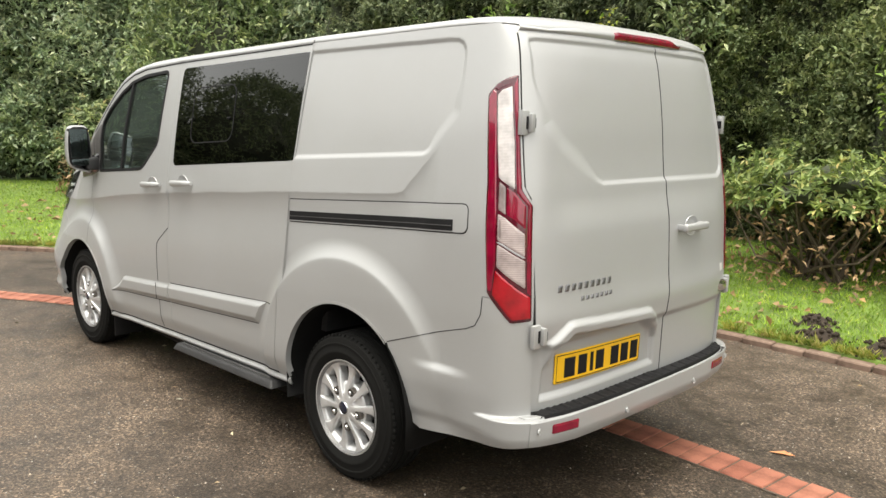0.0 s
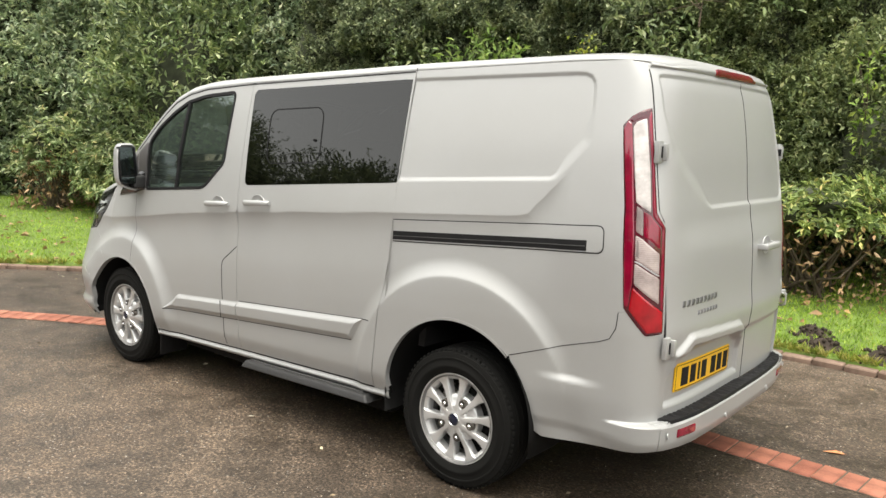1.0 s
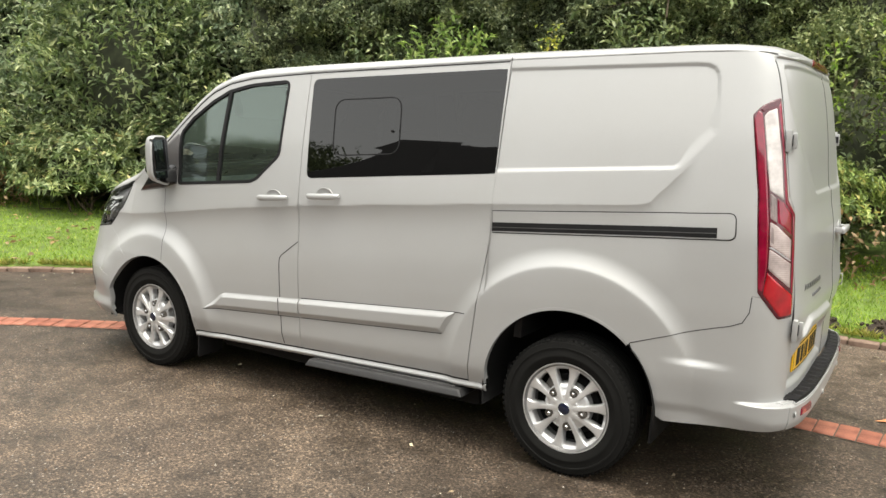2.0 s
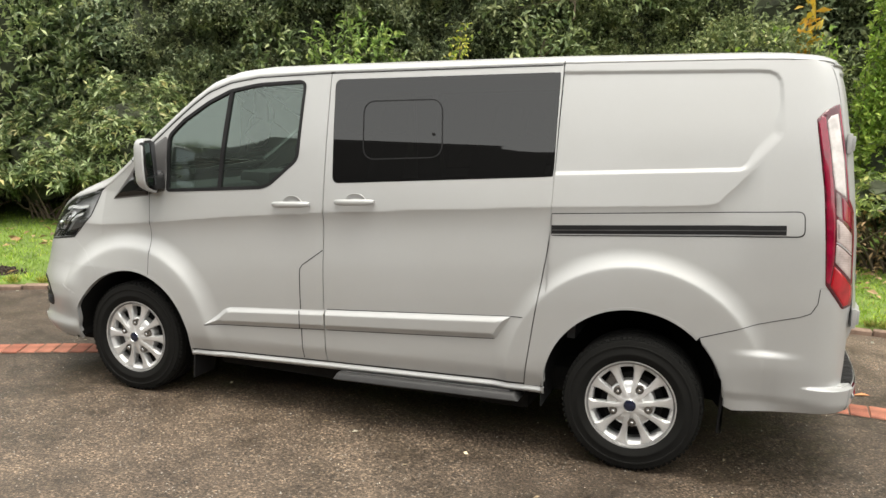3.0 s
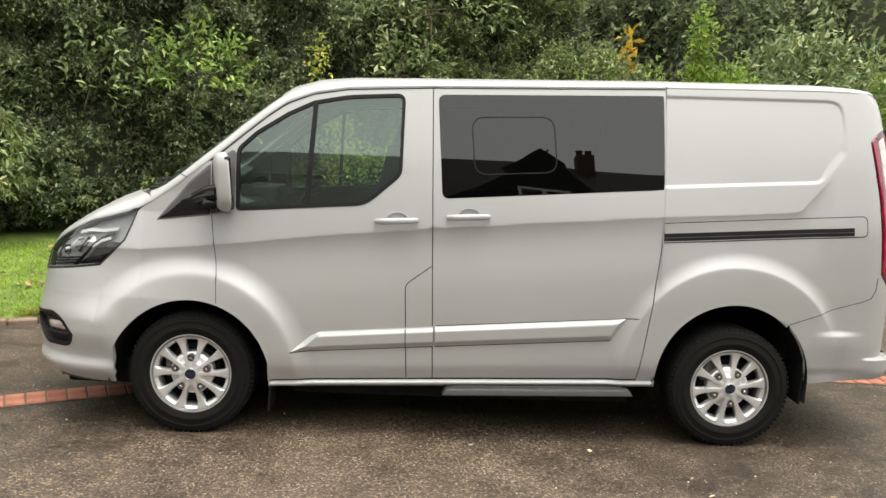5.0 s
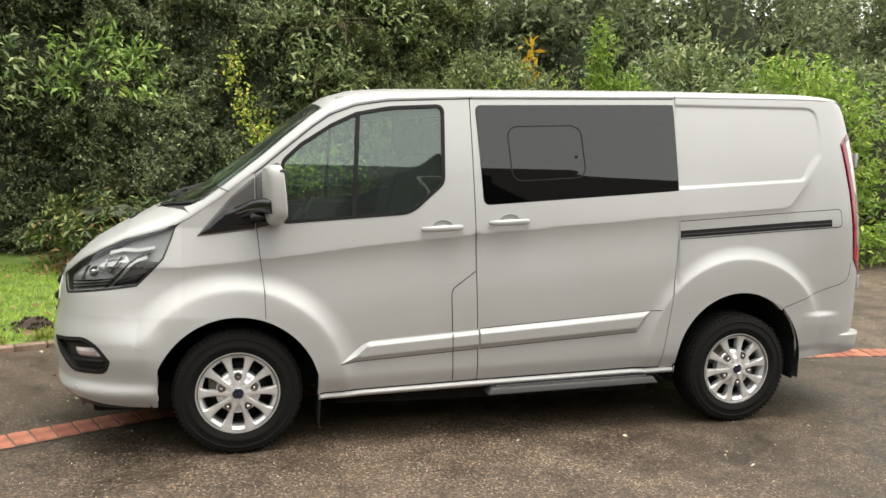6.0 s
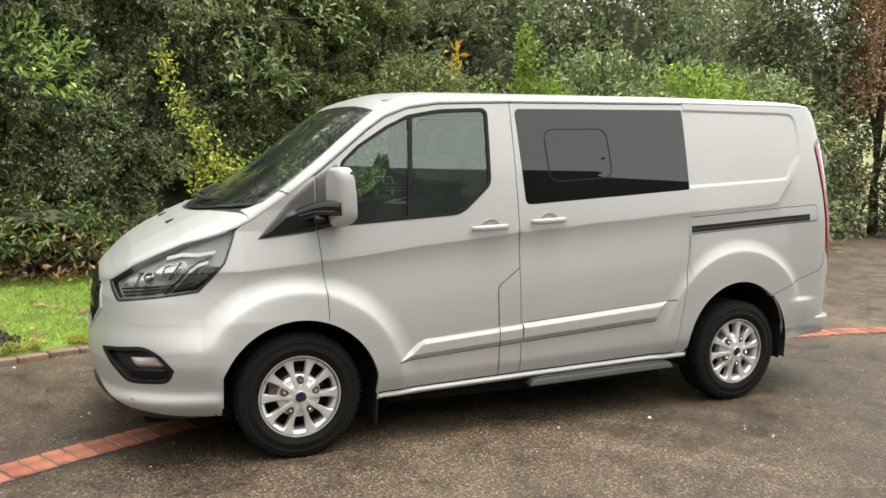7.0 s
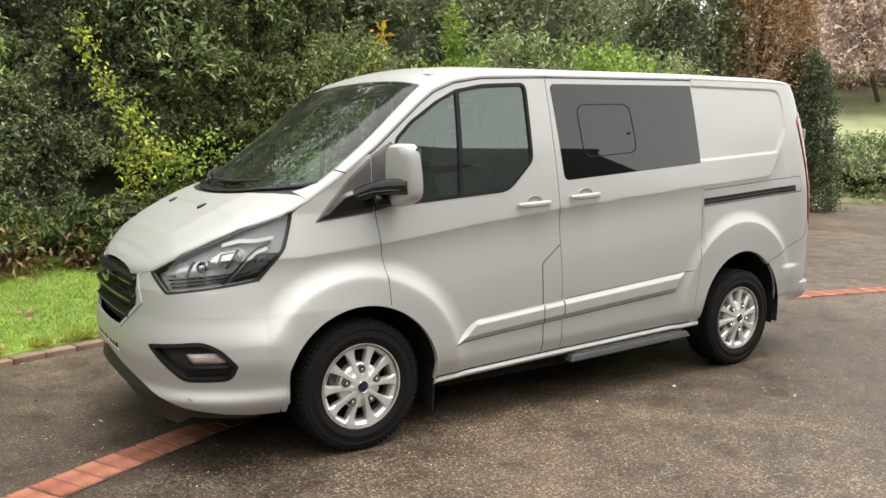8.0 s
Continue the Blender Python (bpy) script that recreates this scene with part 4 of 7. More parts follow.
def rear_door(y0, y1):
    zs = np.linspace(0.56, 1.98, 40)
    out = [(y0, 0.548), (y1, 0.548)] + [(y1 if abs(y1) < 0.5 else door_edge(z), z) for z in zs]
    out += [(y0 if abs(y0) < 0.5 else -door_edge(z), z) for z in zs[::-1]]
    return panel("rear_door", out, rear, PAINT, van, res=0.008)


rear_left = rear_door(-door_edge(0.5), GAP_Y - G)
rear_right = rear_door(GAP_Y + G, door_edge(0.5))
panel("rear_inner_skin", [(-0.74, 0.5), (-0.66, 1.97), (0.66, 1.97), (0.74, 0.5)], rear, DARK, van, off=-0.05, flange=0, res=0.05)


def hinge(parent, y, z):
    sg = np.sign(y)
    e = door_edge(z, 0)
    x = float(rear(sg * (e - 0.01), z)[0])
    part("hinge_leaf", box_bm((0.020, 0.040, 0.088), (x + 0.008, sg * (e + 0.006), z), 0.004), PAINT, parent)
    part("hinge_knuckle", box_bm((0.030, 0.022, 0.066), (x + 0.020, sg * (e - 0.020), z), 0.005), PAINT, parent)
    part("hinge_slot", box_bm((0.004, 0.010, 0.046), (x + 0.019, sg * (e - 0.002), z), 0.0015), RUBBER, parent)
    part("hinge_pin", box_bm((0.022, 0.008, 0.036), (x + 0.020, sg * (e - 0.034), z), 0.002), RUBBER, parent)


for door, y in ((rear_left, -1), (rear_right, 1)):
    hinge(door, y, 1.635)
    hinge(door, y, 0.857)


def header(y, t):
    """Body skin from the roof's rear edge down to the doors."""
    y, t = np.broadcast_arrays(-np.asarray(y, float), np.asarray(t, float))
    x = X0R + 0.234 * (1 - np.clip(np.abs(y) / 0.738, 0, 0.999) ** NR) ** (1 / NR)
    u = np.clip(np.abs(y) / edge_h(x), 0, 0.999)
    a = np.stack((x, y, edge_z(x) + np.interp(x, CROWN_X, CROWN_Z) * (1 - u ** 2.5) ** 0.4 + 0.001), -1)
    b = np.stack(rear(y, np.full(y.shape, 1.968)), -1)
    p = a * (1 - t[..., None]) + b * t[..., None]
    p[..., 0] += 0.010 * np.sin(t * np.pi) + 0.001 * t
    return p[..., 0], p[..., 1], p[..., 2]


for mir in (False, True):
    panel("roof_corner", [(2.18, 1.94), (2.18, 1.996), (2.30, 1.992), (2.46, 1.978), (2.46, 1.966), (2.30, 1.962), (2.29, 1.94)], side, PAINT, roof, off=-0.003, res=0.01, flange=0, mirror=mir)
panel("rear_header", [(-0.690, 0.0), (-0.690, 1.0), (0.690, 1.0), (0.690, 0.0)], header, PAINT, roof, res=0.03, flange=0)
ribbon("door_gap", [(GAP_Y, 0.55), (GAP_Y, 1.955)], rear, 0.0038, GAP, rear_left, False, 0.0012)
for sg in (-1, 1):
    ribbon("door_gap", [(sg * door_edge(z, 0.003), z) for z in np.linspace(0.56, 1.96, 40)], rear, 0.010, GAP, rear_left, False, -0.003)
# pull handle on the right-hand door
px = float(rear(0.33, 1.185)[0])
scoop = part("handle_scoop", cup_bm(0.058, 0.046, 0.008), PAINT, rear_right)
scoop.matrix_local = Matrix.Translation((px + 0.003, 0.33, 1.185)) @ Matrix.Rotation(radians(90), 4, "Z")
part("door_handle", box_bm((0.026, 0.205, 0.034), (px + 0.036, 0.315, 1.185), 0.012, segments=3), PAINT, rear_right)
for yy in (0.225, 0.405):
    part("handle_mount", box_bm((0.04, 0.026, 0.028), (px + 0.015, yy, 1.185), 0.008), PAINT, rear_right)
lock = part("lock_badge", cup_bm(0.042, 0.03, -0.006), CHROME, rear_right)
lock.matrix_local = Matrix.Translation((float(rear(0.67, 0.86)[0]) + 0.006, 0.675, 0.862)) @ Matrix.Rotation(radians(75), 4, "Z")
raised("white_sticker", [(0.655, 0.935), (0.69, 0.935), (0.69, 0.97), (0.655, 0.97)], rear, WHITEPLATE, rear_right, 0.001, 0.002)
# name badges, as plain chrome bars
for y0, y1, z0, z1, k in ((-0.632, -0.296, 1.008, 1.034, 9), (-0.505, -0.292, 0.962, 0.979, 7)):
    step = (y1 - y0) / k
    for i in range(k):
        raised("badge_bar", [(y0 + i * step, z0), (y0 + (i + 0.58) * step, z0), (y0 + (i + 0.72) * step, z1), (y0 + (i + 0.14) * step, z1)], rear, BADGE, rear_left, 0.004, 0.003)
# number plate with plain bars
plate = raised("number_plate", rounded([(-0.598, 0.634), (-0.598, 0.756), (-0.018, 0.741), (-0.018, 0.619)], 0.006), rear, PLATE, rear_left, 0.003, 0.003, 0.006)
for c, wd in ((-0.514, 0.065), (-0.434, 0.056), (-0.374, 0.022), (-0.318, 0.056), (-0.212, 0.058), (-0.139, 0.056), (-0.066, 0.056)):
    zc = 0.695 - (c + 0.598) * 0.026
    raised("plate_bar", [(c - wd / 2, zc - 0.040), (c - wd / 2, zc + 0.040), (c + wd / 2, zc + 0.038), (c + wd / 2, zc - 0.042)], rear, RUBBER, plate, 0.001, 0.001, 0.0095)
ribbon("plate_border", rounded([(-0.590, 0.642), (-0.590, 0.748), (-0.026, 0.733), (-0.026, 0.627)], 0.006), rear, 0.0025, RUBBER, plate, True, 0.0098)
# high brake light at the roof's edge
raised("high_brake_light", [(0.17, 0.90), (0.17, 0.25), (-0.27, 0.25), (-0.36, 0.90)], header, RED, van, 0.006, 0.012, label="red high brake light on the roof edge", res=0.02)

# ---- rear bumper ----
def rear_bumper_corner(mirror):
    back = [p for p in R_ARCH if p[0] > 1.776 and p[1] > 0.545][::-1]
    upper = [(1.876, 0.5387)] + back + [(1.770, 0.729), (2.012, 0.8127), (2.177, 0.8627), (2.217, 0.8835), (2.237, 0.93), (2.242, 0.997), (S_GAP, 0.998), (S_GAP, 0.5387)]
    panel("bumper_corner", upper, side, PAINT, bumper, mirror=mirror, res=0.012)
    lower = [(1.8925, 0.41), (1.877, 0.5383), (S_GAP + 0.012, 0.5383), (S_GAP + 0.012, 0.432), (2.24, 0.412), (1.93, 0.392)]
    ribbon("bumper_gap", [(1.772, 0.7300), (2.012, 0.8138), (2.176, 0.8640), (2.216, 0.8845), (2.236, 0.93), (2.241, 0.995)], side, 0.003, GAP, bumper, False, 0.0008, mirror)
    panel("bumper_corner_lower", lower, side, PAINT, bumper, mirror=mirror, res=0.012)

    def ledge(s, t):
        a, b = np.stack(side(s, np.full(np.shape(s), 0.541)), -1), np.stack(side(s, np.full(np.shape(s), 0.5365)), -1)
        p = a + (b - a) * np.asarray(t, float)[..., None]
        return p[..., 0], p[..., 1], p[..., 2] + 0.001 * t
    panel("bumper_ledge", [(2.22, 1.0), (2.22, 0.0), (S_GAP + 0.012, 0.0), (S_GAP + 0.012, 1.0)], lambda s, t: ledge(s, 1 - t), PAINT, bumper, mirror=mirror, res=0.02, flange=0)


bumper = panel("rear_bumper", [(-0.735, 0.432), (-0.735, 0.537), (0.735, 0.537), (0.735, 0.432), (0.5, 0.415), (-0.5, 0.415)], bumper_back, PAINT, van, res=0.012)
left_and_right(rear_bumper_corner)


def step_surface(y, t):
    """The tread on the bumper: t from 0 at the doors to 1 at the outer edge."""
    y, t = np.broadcast_arrays(np.asarray(y, float), np.asarray(t, float))
    x0 = rear(y, 0.60)[0] + 0.005
    x1 = bumper_back(y, 0.50)[0] - 0.003
    z = 0.553 - 0.004 * t - 0.02 * ramp(t, 0.9, 1.0) + 0.0035 * (np.sin(y * 2 * np.pi / 0.036) > 0.1) * (t > 0.12) * (t < 0.88)
    return x0 + (x1 - x0) * t, y, z


def flip_step(y, t):
    return step_surface(-y, t)


pad = panel("step_pad", [(-0.735, 0.02), (-0.70, 0.98), (0.70, 0.98), (0.735, 0.02)], flip_step, RUBBER, bumper, res=0.008, flange=0.02, label="black ribbed rubber step pad")
panel("bumper_shelf", [(-0.775, 0.0), (-0.775, 1.0), (0.775, 1.0), (0.775, 0.0)], lambda y, t: (step_surface(-y, t)[0], -y, 0.545 - 0.012 * ramp(t, 0.85, 1.0)), PAINT, bumper, res=0.03, flange=0.01)
for sg in (-1, 1):
    raised("reflector", rounded([(sg * 0.575 - 0.068, 0.474), (sg * 0.575 - 0.068, 0.512), (sg * 0.575 + 0.068, 0.508), (sg * 0.575 + 0.068, 0.470)], 0.008), bumper_back, RED, bumper, 0.005, 0.006, 0.001, label="red bumper reflector")
for y, z in ((-0.70, 0.495), (-0.20, 0.462), (0.33, 0.462), (0.70, 0.495)):
    b = part("parking_sensor", cup_bm(0.013, 0.013, -0.003), PAINT, bumper)
    q = [float(v) for v in bumper_back(y, z)]
    b.matrix_local = Matrix.Translation((q[0] + 0.002, q[1], q[2])) @ Matrix.Rotation(radians(90 - 25 * y), 4, "Z")

# ---- front bumper, grille and lamps ----
FOG = rounded([(-2.413, 0.605), (-2.197, 0.636), (-2.133, 0.603), (-2.076, 0.530), (-2.10, 0.468), (-2.273, 0.460)], [0, 0.03, 0.03, 0, 0.03, 0.03], 3)
HEADLIGHT = [(-1.798, 1.212), (-1.855, 1.045), (-1.972, 0.908), (-2.345, 0.848), (-2.445, 0.932), (-2.307, 1.032), (-2.091, 1.140)]


def front_end(mirror):
    f_arch = [p for p in F_ARCH if p[0] < -1.718]
    out = [(-2.849, 0.635), (-2.849, 0.49), (-2.60, 0.445), (-2.477, 0.405), (-2.36, 0.362), (-2.28, 0.325), (-2.135, 0.298), (-2.0, 0.286), (-1.875, 0.282)]
    out += [p for p in f_arch if p[1] > 0.29] + [(-1.7155, 0.677), (-1.7165, 0.7235), (-1.8625, 0.8325), (-1.978, 0.904), (-2.345, 0.840), (-2.455, 0.930), (-2.50, 0.922), (-2.525, 0.905), (-2.478, 0.79), (-2.64, 0.643)]
    b = panel("front_bumper", out, side, PAINT, van, [FOG], mirror=mirror, res=0.012)
    ribbon("joint_flange", [(-1.7148, 0.6815), (-1.7152, 0.7262), (-1.8645, 0.8365), (-1.968, 0.902)], side, 0.016, PAINT, b, False, -0.0015, mirror)
    # fog lamp nest
    nest = panel("fog_lamp_nest", FOG, side, BLACK, b, off=-0.035, flange=0, mirror=mirror, label="black fog lamp recess")
    ribbon("nest_rim", FOG, side, 0.018, RUBBER, b, True, 0.001, mirror, depth=0.04)
    raised("fog_lamp", rounded([(-2.270, 0.582), (-2.150, 0.590), (-2.108, 0.552), (-2.125, 0.537), (-2.24, 0.533)], 0.012), side, CLOUDY, nest, 0.010, 0.012, -0.024, mirror=mirror)
    raised("nest_blade", [(-2.36, 0.60), (-2.16, 0.615), (-2.15, 0.606), (-2.345, 0.59)], side, RUBBER, nest, 0.008, 0.006, -0.018, mirror=mirror)
    raised("nest_blade", [(-2.27, 0.528), (-2.10, 0.534), (-2.10, 0.512), (-2.27, 0.500)], side, RUBBER, nest, 0.010, 0.008, -0.018, mirror=mirror)
    ribbon("bumper_seam", [(-2.128, 0.605), (-1.972, 0.621), (-1.87, 0.575)], side, 0.002, SATIN, b, mirror=mirror)
    ribbon("grille_rim", [(-2.505, 0.918), (-2.528, 0.905), (-2.482, 0.79), (-2.64, 0.645), (-2.848, 0.637)], side, 0.014, SATIN, b, False, 0.004, mirror)
    sen = part("parking_sensor", cup_bm(0.011, 0.011, -0.003), PAINT, b)
    q = [float(v) for v in side(-2.25, 0.375)]
    sen.matrix_local = Matrix.Translation((q[0] - 0.002, q[1] * (-1 if mirror else 1), q[2])) @ Matrix.Rotation(radians((45 if mirror else -45)), 4, "Z")
    # lower valance
    panel("lower_valance", [(-2.849, 0.50), (-2.849, 0.20), (-2.40, 0.20), (-2.30, 0.255), (-2.0, 0.26), (-2.0, 0.275), (-2.2, 0.28), (-2.341, 0.308), (-2.477, 0.40), (-2.60, 0.452)], side, BLACK, b, off=-0.018, flange=0, mirror=mirror, res=0.02, label="black lower air intake")
    headlight(mirror)


def headlight(mirror):
    rim = [(-2.445, 0.932), (-2.307, 1.032), (-2.091, 1.140), (-1.798, 1.212)]
    panel("headlight_frame", [(s, z - 0.004) for s, z in rim] + [(s, z + 0.03) for s, z in rim[::-1]], side, PAINT, van, off=-0.006, flange=0, mirror=mirror)
    lamp = panel("headlight", HEADLIGHT, side, SATIN, van, off=-0.036, flange=0.0, mirror=mirror, label="clear headlight with silver reflectors")
    ribbon("bezel", HEADLIGHT, side, 0.012, BLACK, lamp, True, 0.0005, mirror, depth=0.05)
    bowl = raised("reflector_bowl", rounded([(-2.225, 0.965), (-2.10, 0.955), (-2.045, 1.03), (-2.085, 1.07), (-2.185, 1.068), (-2.235, 1.02)], 0.025), side, SILVER, lamp, 0.018, 0.03, -0.034, mirror=mirror)
    raised("bowl_shade", rounded([(-2.165, 0.985), (-2.105, 0.985), (-2.075, 1.03), (-2.11, 1.05), (-2.17, 1.035)], 0.015), side, STEEL, bowl, 0.006, 0.012, -0.016, mirror=mirror)
    raised("bowl_shade", [(-2.125, 0.965), (-2.112, 0.965), (-2.085, 1.05), (-2.098, 1.055)], side, PLASTIC, bowl, 0.008, 0.004, -0.013, mirror=mirror)
    low_bowl = raised("reflector_bowl", rounded([(-2.385, 0.918), (-2.21, 0.930), (-2.20, 0.985), (-2.26, 1.010), (-2.345, 0.985)], 0.022), side, SILVER, lamp, 0.014, 0.025, -0.032, mirror=mirror)
    raised("bowl_shade", [(-2.285, 0.925), (-2.272, 0.926), (-2.268, 1.0), (-2.281, 1.0)], side, PLASTIC, low_bowl, 0.006, 0.004, -0.016, mirror=mirror)
    for k in range(3):
        z = 0.874 + 0.0145 * k
        raised("bezel_fin", [(-2.34 - 0.012 * k, z), (-2.335 - 0.012 * k, z + 0.007), (-2.10 + 0.008 * k, z + 0.043), (-2.105 + 0.008 * k, z + 0.036)], side, GLOSS, lamp, 0.006, 0.003, -0.020, mirror=mirror)
    ribbon("bright_edge", [(-2.435, 0.932), (-2.345, 0.857), (-2.0, 0.911)], side, 0.003, SATIN, lamp, False, -0.004, mirror)
    bm = bmesh.new()
    bmesh.ops.create_uvsphere(bm, u_segments=16, v_segments=10, radius=0.030)
    ob = part("projector", bm, CHROME, lamp)
    q = [float(v) for v in side(-2.235, 0.962)]
    ob.location = (q[0] + 0.030, (q[1] + 0.02) * (-1 if mirror else 1), q[2])
    # forked light bars and the dark blade between them and the indicator
    ribbon("day_light", [(-2.175, 1.072), (-2.10, 1.090), (-2.01, 1.088), (-1.915, 1.102)], side, 0.017, WHITELENS, lamp, False, -0.010, mirror, depth=0.012)
    ribbon("day_light", [(-2.040, 1.000), (-2.002, 1.036), (-1.945, 1.053)], side, 0.017, WHITELENS, lamp, False, -0.010, mirror, depth=0.012)
    ribbon("blade", [(-2.125, 0.893), (-2.068, 0.966), (-2.036, 1.020), (-2.002, 1.052), (-1.935, 1.082)], side, 0.010, GLOSS, lamp, False, -0.008, mirror, depth=0.016)
    raised("indicator", [(-1.940, 1.036), (-1.868, 1.032), (-1.975, 0.922), (-2.095, 0.905), (-2.045, 0.970), (-1.99, 1.022)], side, PLASTIC, lamp, 0.008, 0.01, -0.03, mirror=mirror)
    raised("indicator_base", [(-1.945, 0.968), (-1.915, 0.988), (-1.978, 0.922), (-2.095, 0.905), (-2.07, 0.935)], side, GLOSS, lamp, 0.008, 0.008, -0.020, mirror=mirror)
    panel("lens_cover", HEADLIGHT, side, LAMPGLASS, lamp, off=0.002, flange=0, mirror=mirror).visible_shadow = False


left_and_right(front_end)


def grille_surface(y, z):
    x = front_x(z) + 0.10 * np.abs(y) ** 2.2
    return x, -y, z


grille = new("grille")
grille.parent = van
tagged(grille, "black grille with three thick bars")
gr_out = [(-0.42, 0.905), (-0.46, 0.79), (-0.33, 0.648), (0.33, 0.648), (0.46, 0.79), (0.42, 0.905), (0.30, 0.925), (-0.30, 0.925)]
panel("grille_backing", gr_out, lambda y, z: grille_surface(y, z), RUBBER, grille, off=-0.02, flange=0.0, res=0.03)
for zc, half, hh in ((0.873, 0.41, 0.034), (0.79, 0.435, 0.034), (0.71, 0.385, 0.03)):
    raised("grille_bar", rounded([(-half, zc - hh), (-half, zc + hh), (half, zc + hh), (half, zc - hh)], 0.012), grille_surface, GLOSS, grille, 0.030, 0.022, -0.018)
bm = cup_bm(0.085, 0.036, -0.012)
badge = part("oval_badge", bm, BLUE, grille, "dark blue oval badge")
badge.matrix_local = Matrix.Translation((-2.475, 0, 0.862)) @ Matrix.Rotation(radians(-90), 4, "Z")
fp = raised("number_plate", rounded([(-0.26, 0.505), (-0.26, 0.612), (0.26, 0.612), (0.26, 0.505)], 0.006), lambda y, z: (front_x(z) + 0.10 * np.abs(y) ** 2.2 - 0.012, -y, z), WHITEPLATE, van, 0.006, 0.004, label="white front number plate")
for c, wd in ((-0.19, 0.05), (-0.12, 0.05), (-0.065, 0.02), (-0.01, 0.05), (0.09, 0.05), (0.155, 0.05), (0.22, 0.05)):
    raised("plate_bar", [(c - wd / 2, 0.525), (c - wd / 2, 0.592), (c + wd / 2, 0.592), (c + wd / 2, 0.525)], lambda y, z: (front_x(z) + 0.10 * np.abs(y) ** 2.2 - 0.0195, -y, z), RUBBER, fp, 0.001, 0.001)


# ---- wheels ----
def spoke_bm(turn):
    """One cast spoke from the hub to the rim, facing -y."""
    bm = bmesh.new()
    rows = []
    for r, half, y in ((0.030, 0.014, -0.020), (0.062, 0.0140, -0.020), (0.10, 0.0125, -0.013), (0.14, 0.0172, -0.005), (0.168, 0.0214, -0.004), (0.185, 0.0272, -0.005), (0.197, 0.041, -0.006), (0.208, 0.064, -0.004)):
        rows.append([bm.verts.new(p) for p in ((r, y + 0.045, -half * 0.8), (r, y + 0.008, -half), (r, y, -half * 0.72), (r, y - 0.002, 0), (r, y, half * 0.72), (r, y + 0.008, half), (r, y + 0.045, half * 0.8))])
    for a, b in zip(rows, rows[1:]):
        for j in range(6):
            bm.faces.new((a[j], b[j], b[j + 1], a[j + 1]))
    bmesh.ops.transform(bm, matrix=Matrix.Rotation(-turn, 4, "Y"), verts=bm.verts)
    bmesh.ops.recalc_face_normals(bm, faces=bm.faces)
    return bm


def wheel():
    w = part("wheel", lathe_bm([(0.21, -0.02), (0.203, -0.01), (0.195, 0.02), (0.185, 0.05), (0.185, 0.19), (0.21, 0.2)], 56), BARREL, None, "ten-spoke silver alloy wheel with black tyre")
    tyre = lathe_bm([(0.196, 0.16), (0.215, 0.19), (0.27, 0.203), (0.315, 0.198), (0.333, 0.178), (0.334, 0.15), (0.3345, 0.145), (0.328, 0.144), (0.328, 0.136), (0.3355, 0.135), (0.336, 0.105), (0.330, 0.104), (0.330, 0.096), (0.336, 0.095),
                     (0.336, 0.065), (0.330, 0.064), (0.330, 0.056), (0.3355, 0.055), (0.3345, 0.03), (0.329, 0.029), (0.329, 0.021), (0.332, 0.02), (0.326, -0.004), (0.317, -0.019), (0.296, -0.0245), (0.294, -0.0275), (0.288, -0.0275), (0.286, -0.025), (0.262, -0.026), (0.258, -0.0285), (0.250, -0.0285), (0.246, -0.026), (0.226, -0.021), (0.214, -0.012), (0.208, 0.0)], 72)
    part("tyre", tyre, TYRE, w, "black road tyre")
    bm = bmesh.new()
    for k in range(72):
        a = 2 * math.pi * k / 72
        turn = Matrix.Rotation(-a, 4, "Y")
        bmesh.ops.create_cube(bm, size=1, matrix=turn @ Matrix.Translation((0.3205, 0.001, 0)) @ Matrix.Rotation(0.6, 4, "Z") @ Matrix.Diagonal((0.011, 0.030, 0.016, 1)))
    tagged(part("tread", bm, TYRE, w, smooth=False), kind="stuff")
    part("rim_lip", lathe_bm([(0.183, 0.045), (0.185, 0.008), (0.191, 0.001), (0.205, -0.006), (0.212, -0.018), (0.2165, -0.019), (0.218, -0.012), (0.216, 0.0)], 64), ALLOY, w)
    for k in range(10):
        part("spoke", spoke_bm(radians(72 + 36 * k)), ALLOY, w)
    part("hub", lathe_bm([(0.0, -0.024), (0.036, -0.024), (0.044, -0.020), (0.064, -0.017), (0.074, -0.006), (0.092, -0.001), (0.108, 0.005), (0.115, 0.013), (0.117, 0.055)], 40), ALLOY, w)
    part("centre_cap", lathe_bm([(0.0, -0.0305), (0.022, -0.030), (0.0275, -0.027), (0.0285, -0.02)], 28), BLUE, w, "dark blue centre cap")
    part("cap_ring", lathe_bm([(0.0275, -0.0275), (0.029, -0.0295), (0.031, -0.027), (0.032, -0.018)], 28), CHROME, w)
    for k in range(5):
        a = radians(90 + 72 * k)
        nut = lathe_bm([(0.0, -0.028), (0.006, -0.0275), (0.0095, -0.024), (0.0105, -0.012), (0.0105, 0.006)], 6)
        bmesh.ops.transform(nut, matrix=Matrix.Translation((0.088 * math.cos(a), 0.003, 0.088 * math.sin(a))), verts=nut.verts)
        part("wheel_nut", nut, CHROME, w)
        # nut recess ring, dark in colour to paint the shade inside it
        ring = lathe_bm([(0.0105, -0.008), (0.0155, -0.0085), (0.0175, -0.0135), (0.0195, -0.013), (0.0215, 0.008)], 16)
        bmesh.ops.transform(ring, matrix=Matrix.Translation((0.088 * math.cos(a), -0.004, 0.088 * math.sin(a))), verts=ring.verts)
        part("nut_seat", ring, IRON, w)
    # brake disc blackened, and a black disc added, for shade behind the spokes
    part("brake_disc", lathe_bm([(0.02, 0.06), (0.145, 0.058), (0.15, 0.065), (0.15, 0.08)], 40), DARK, w)
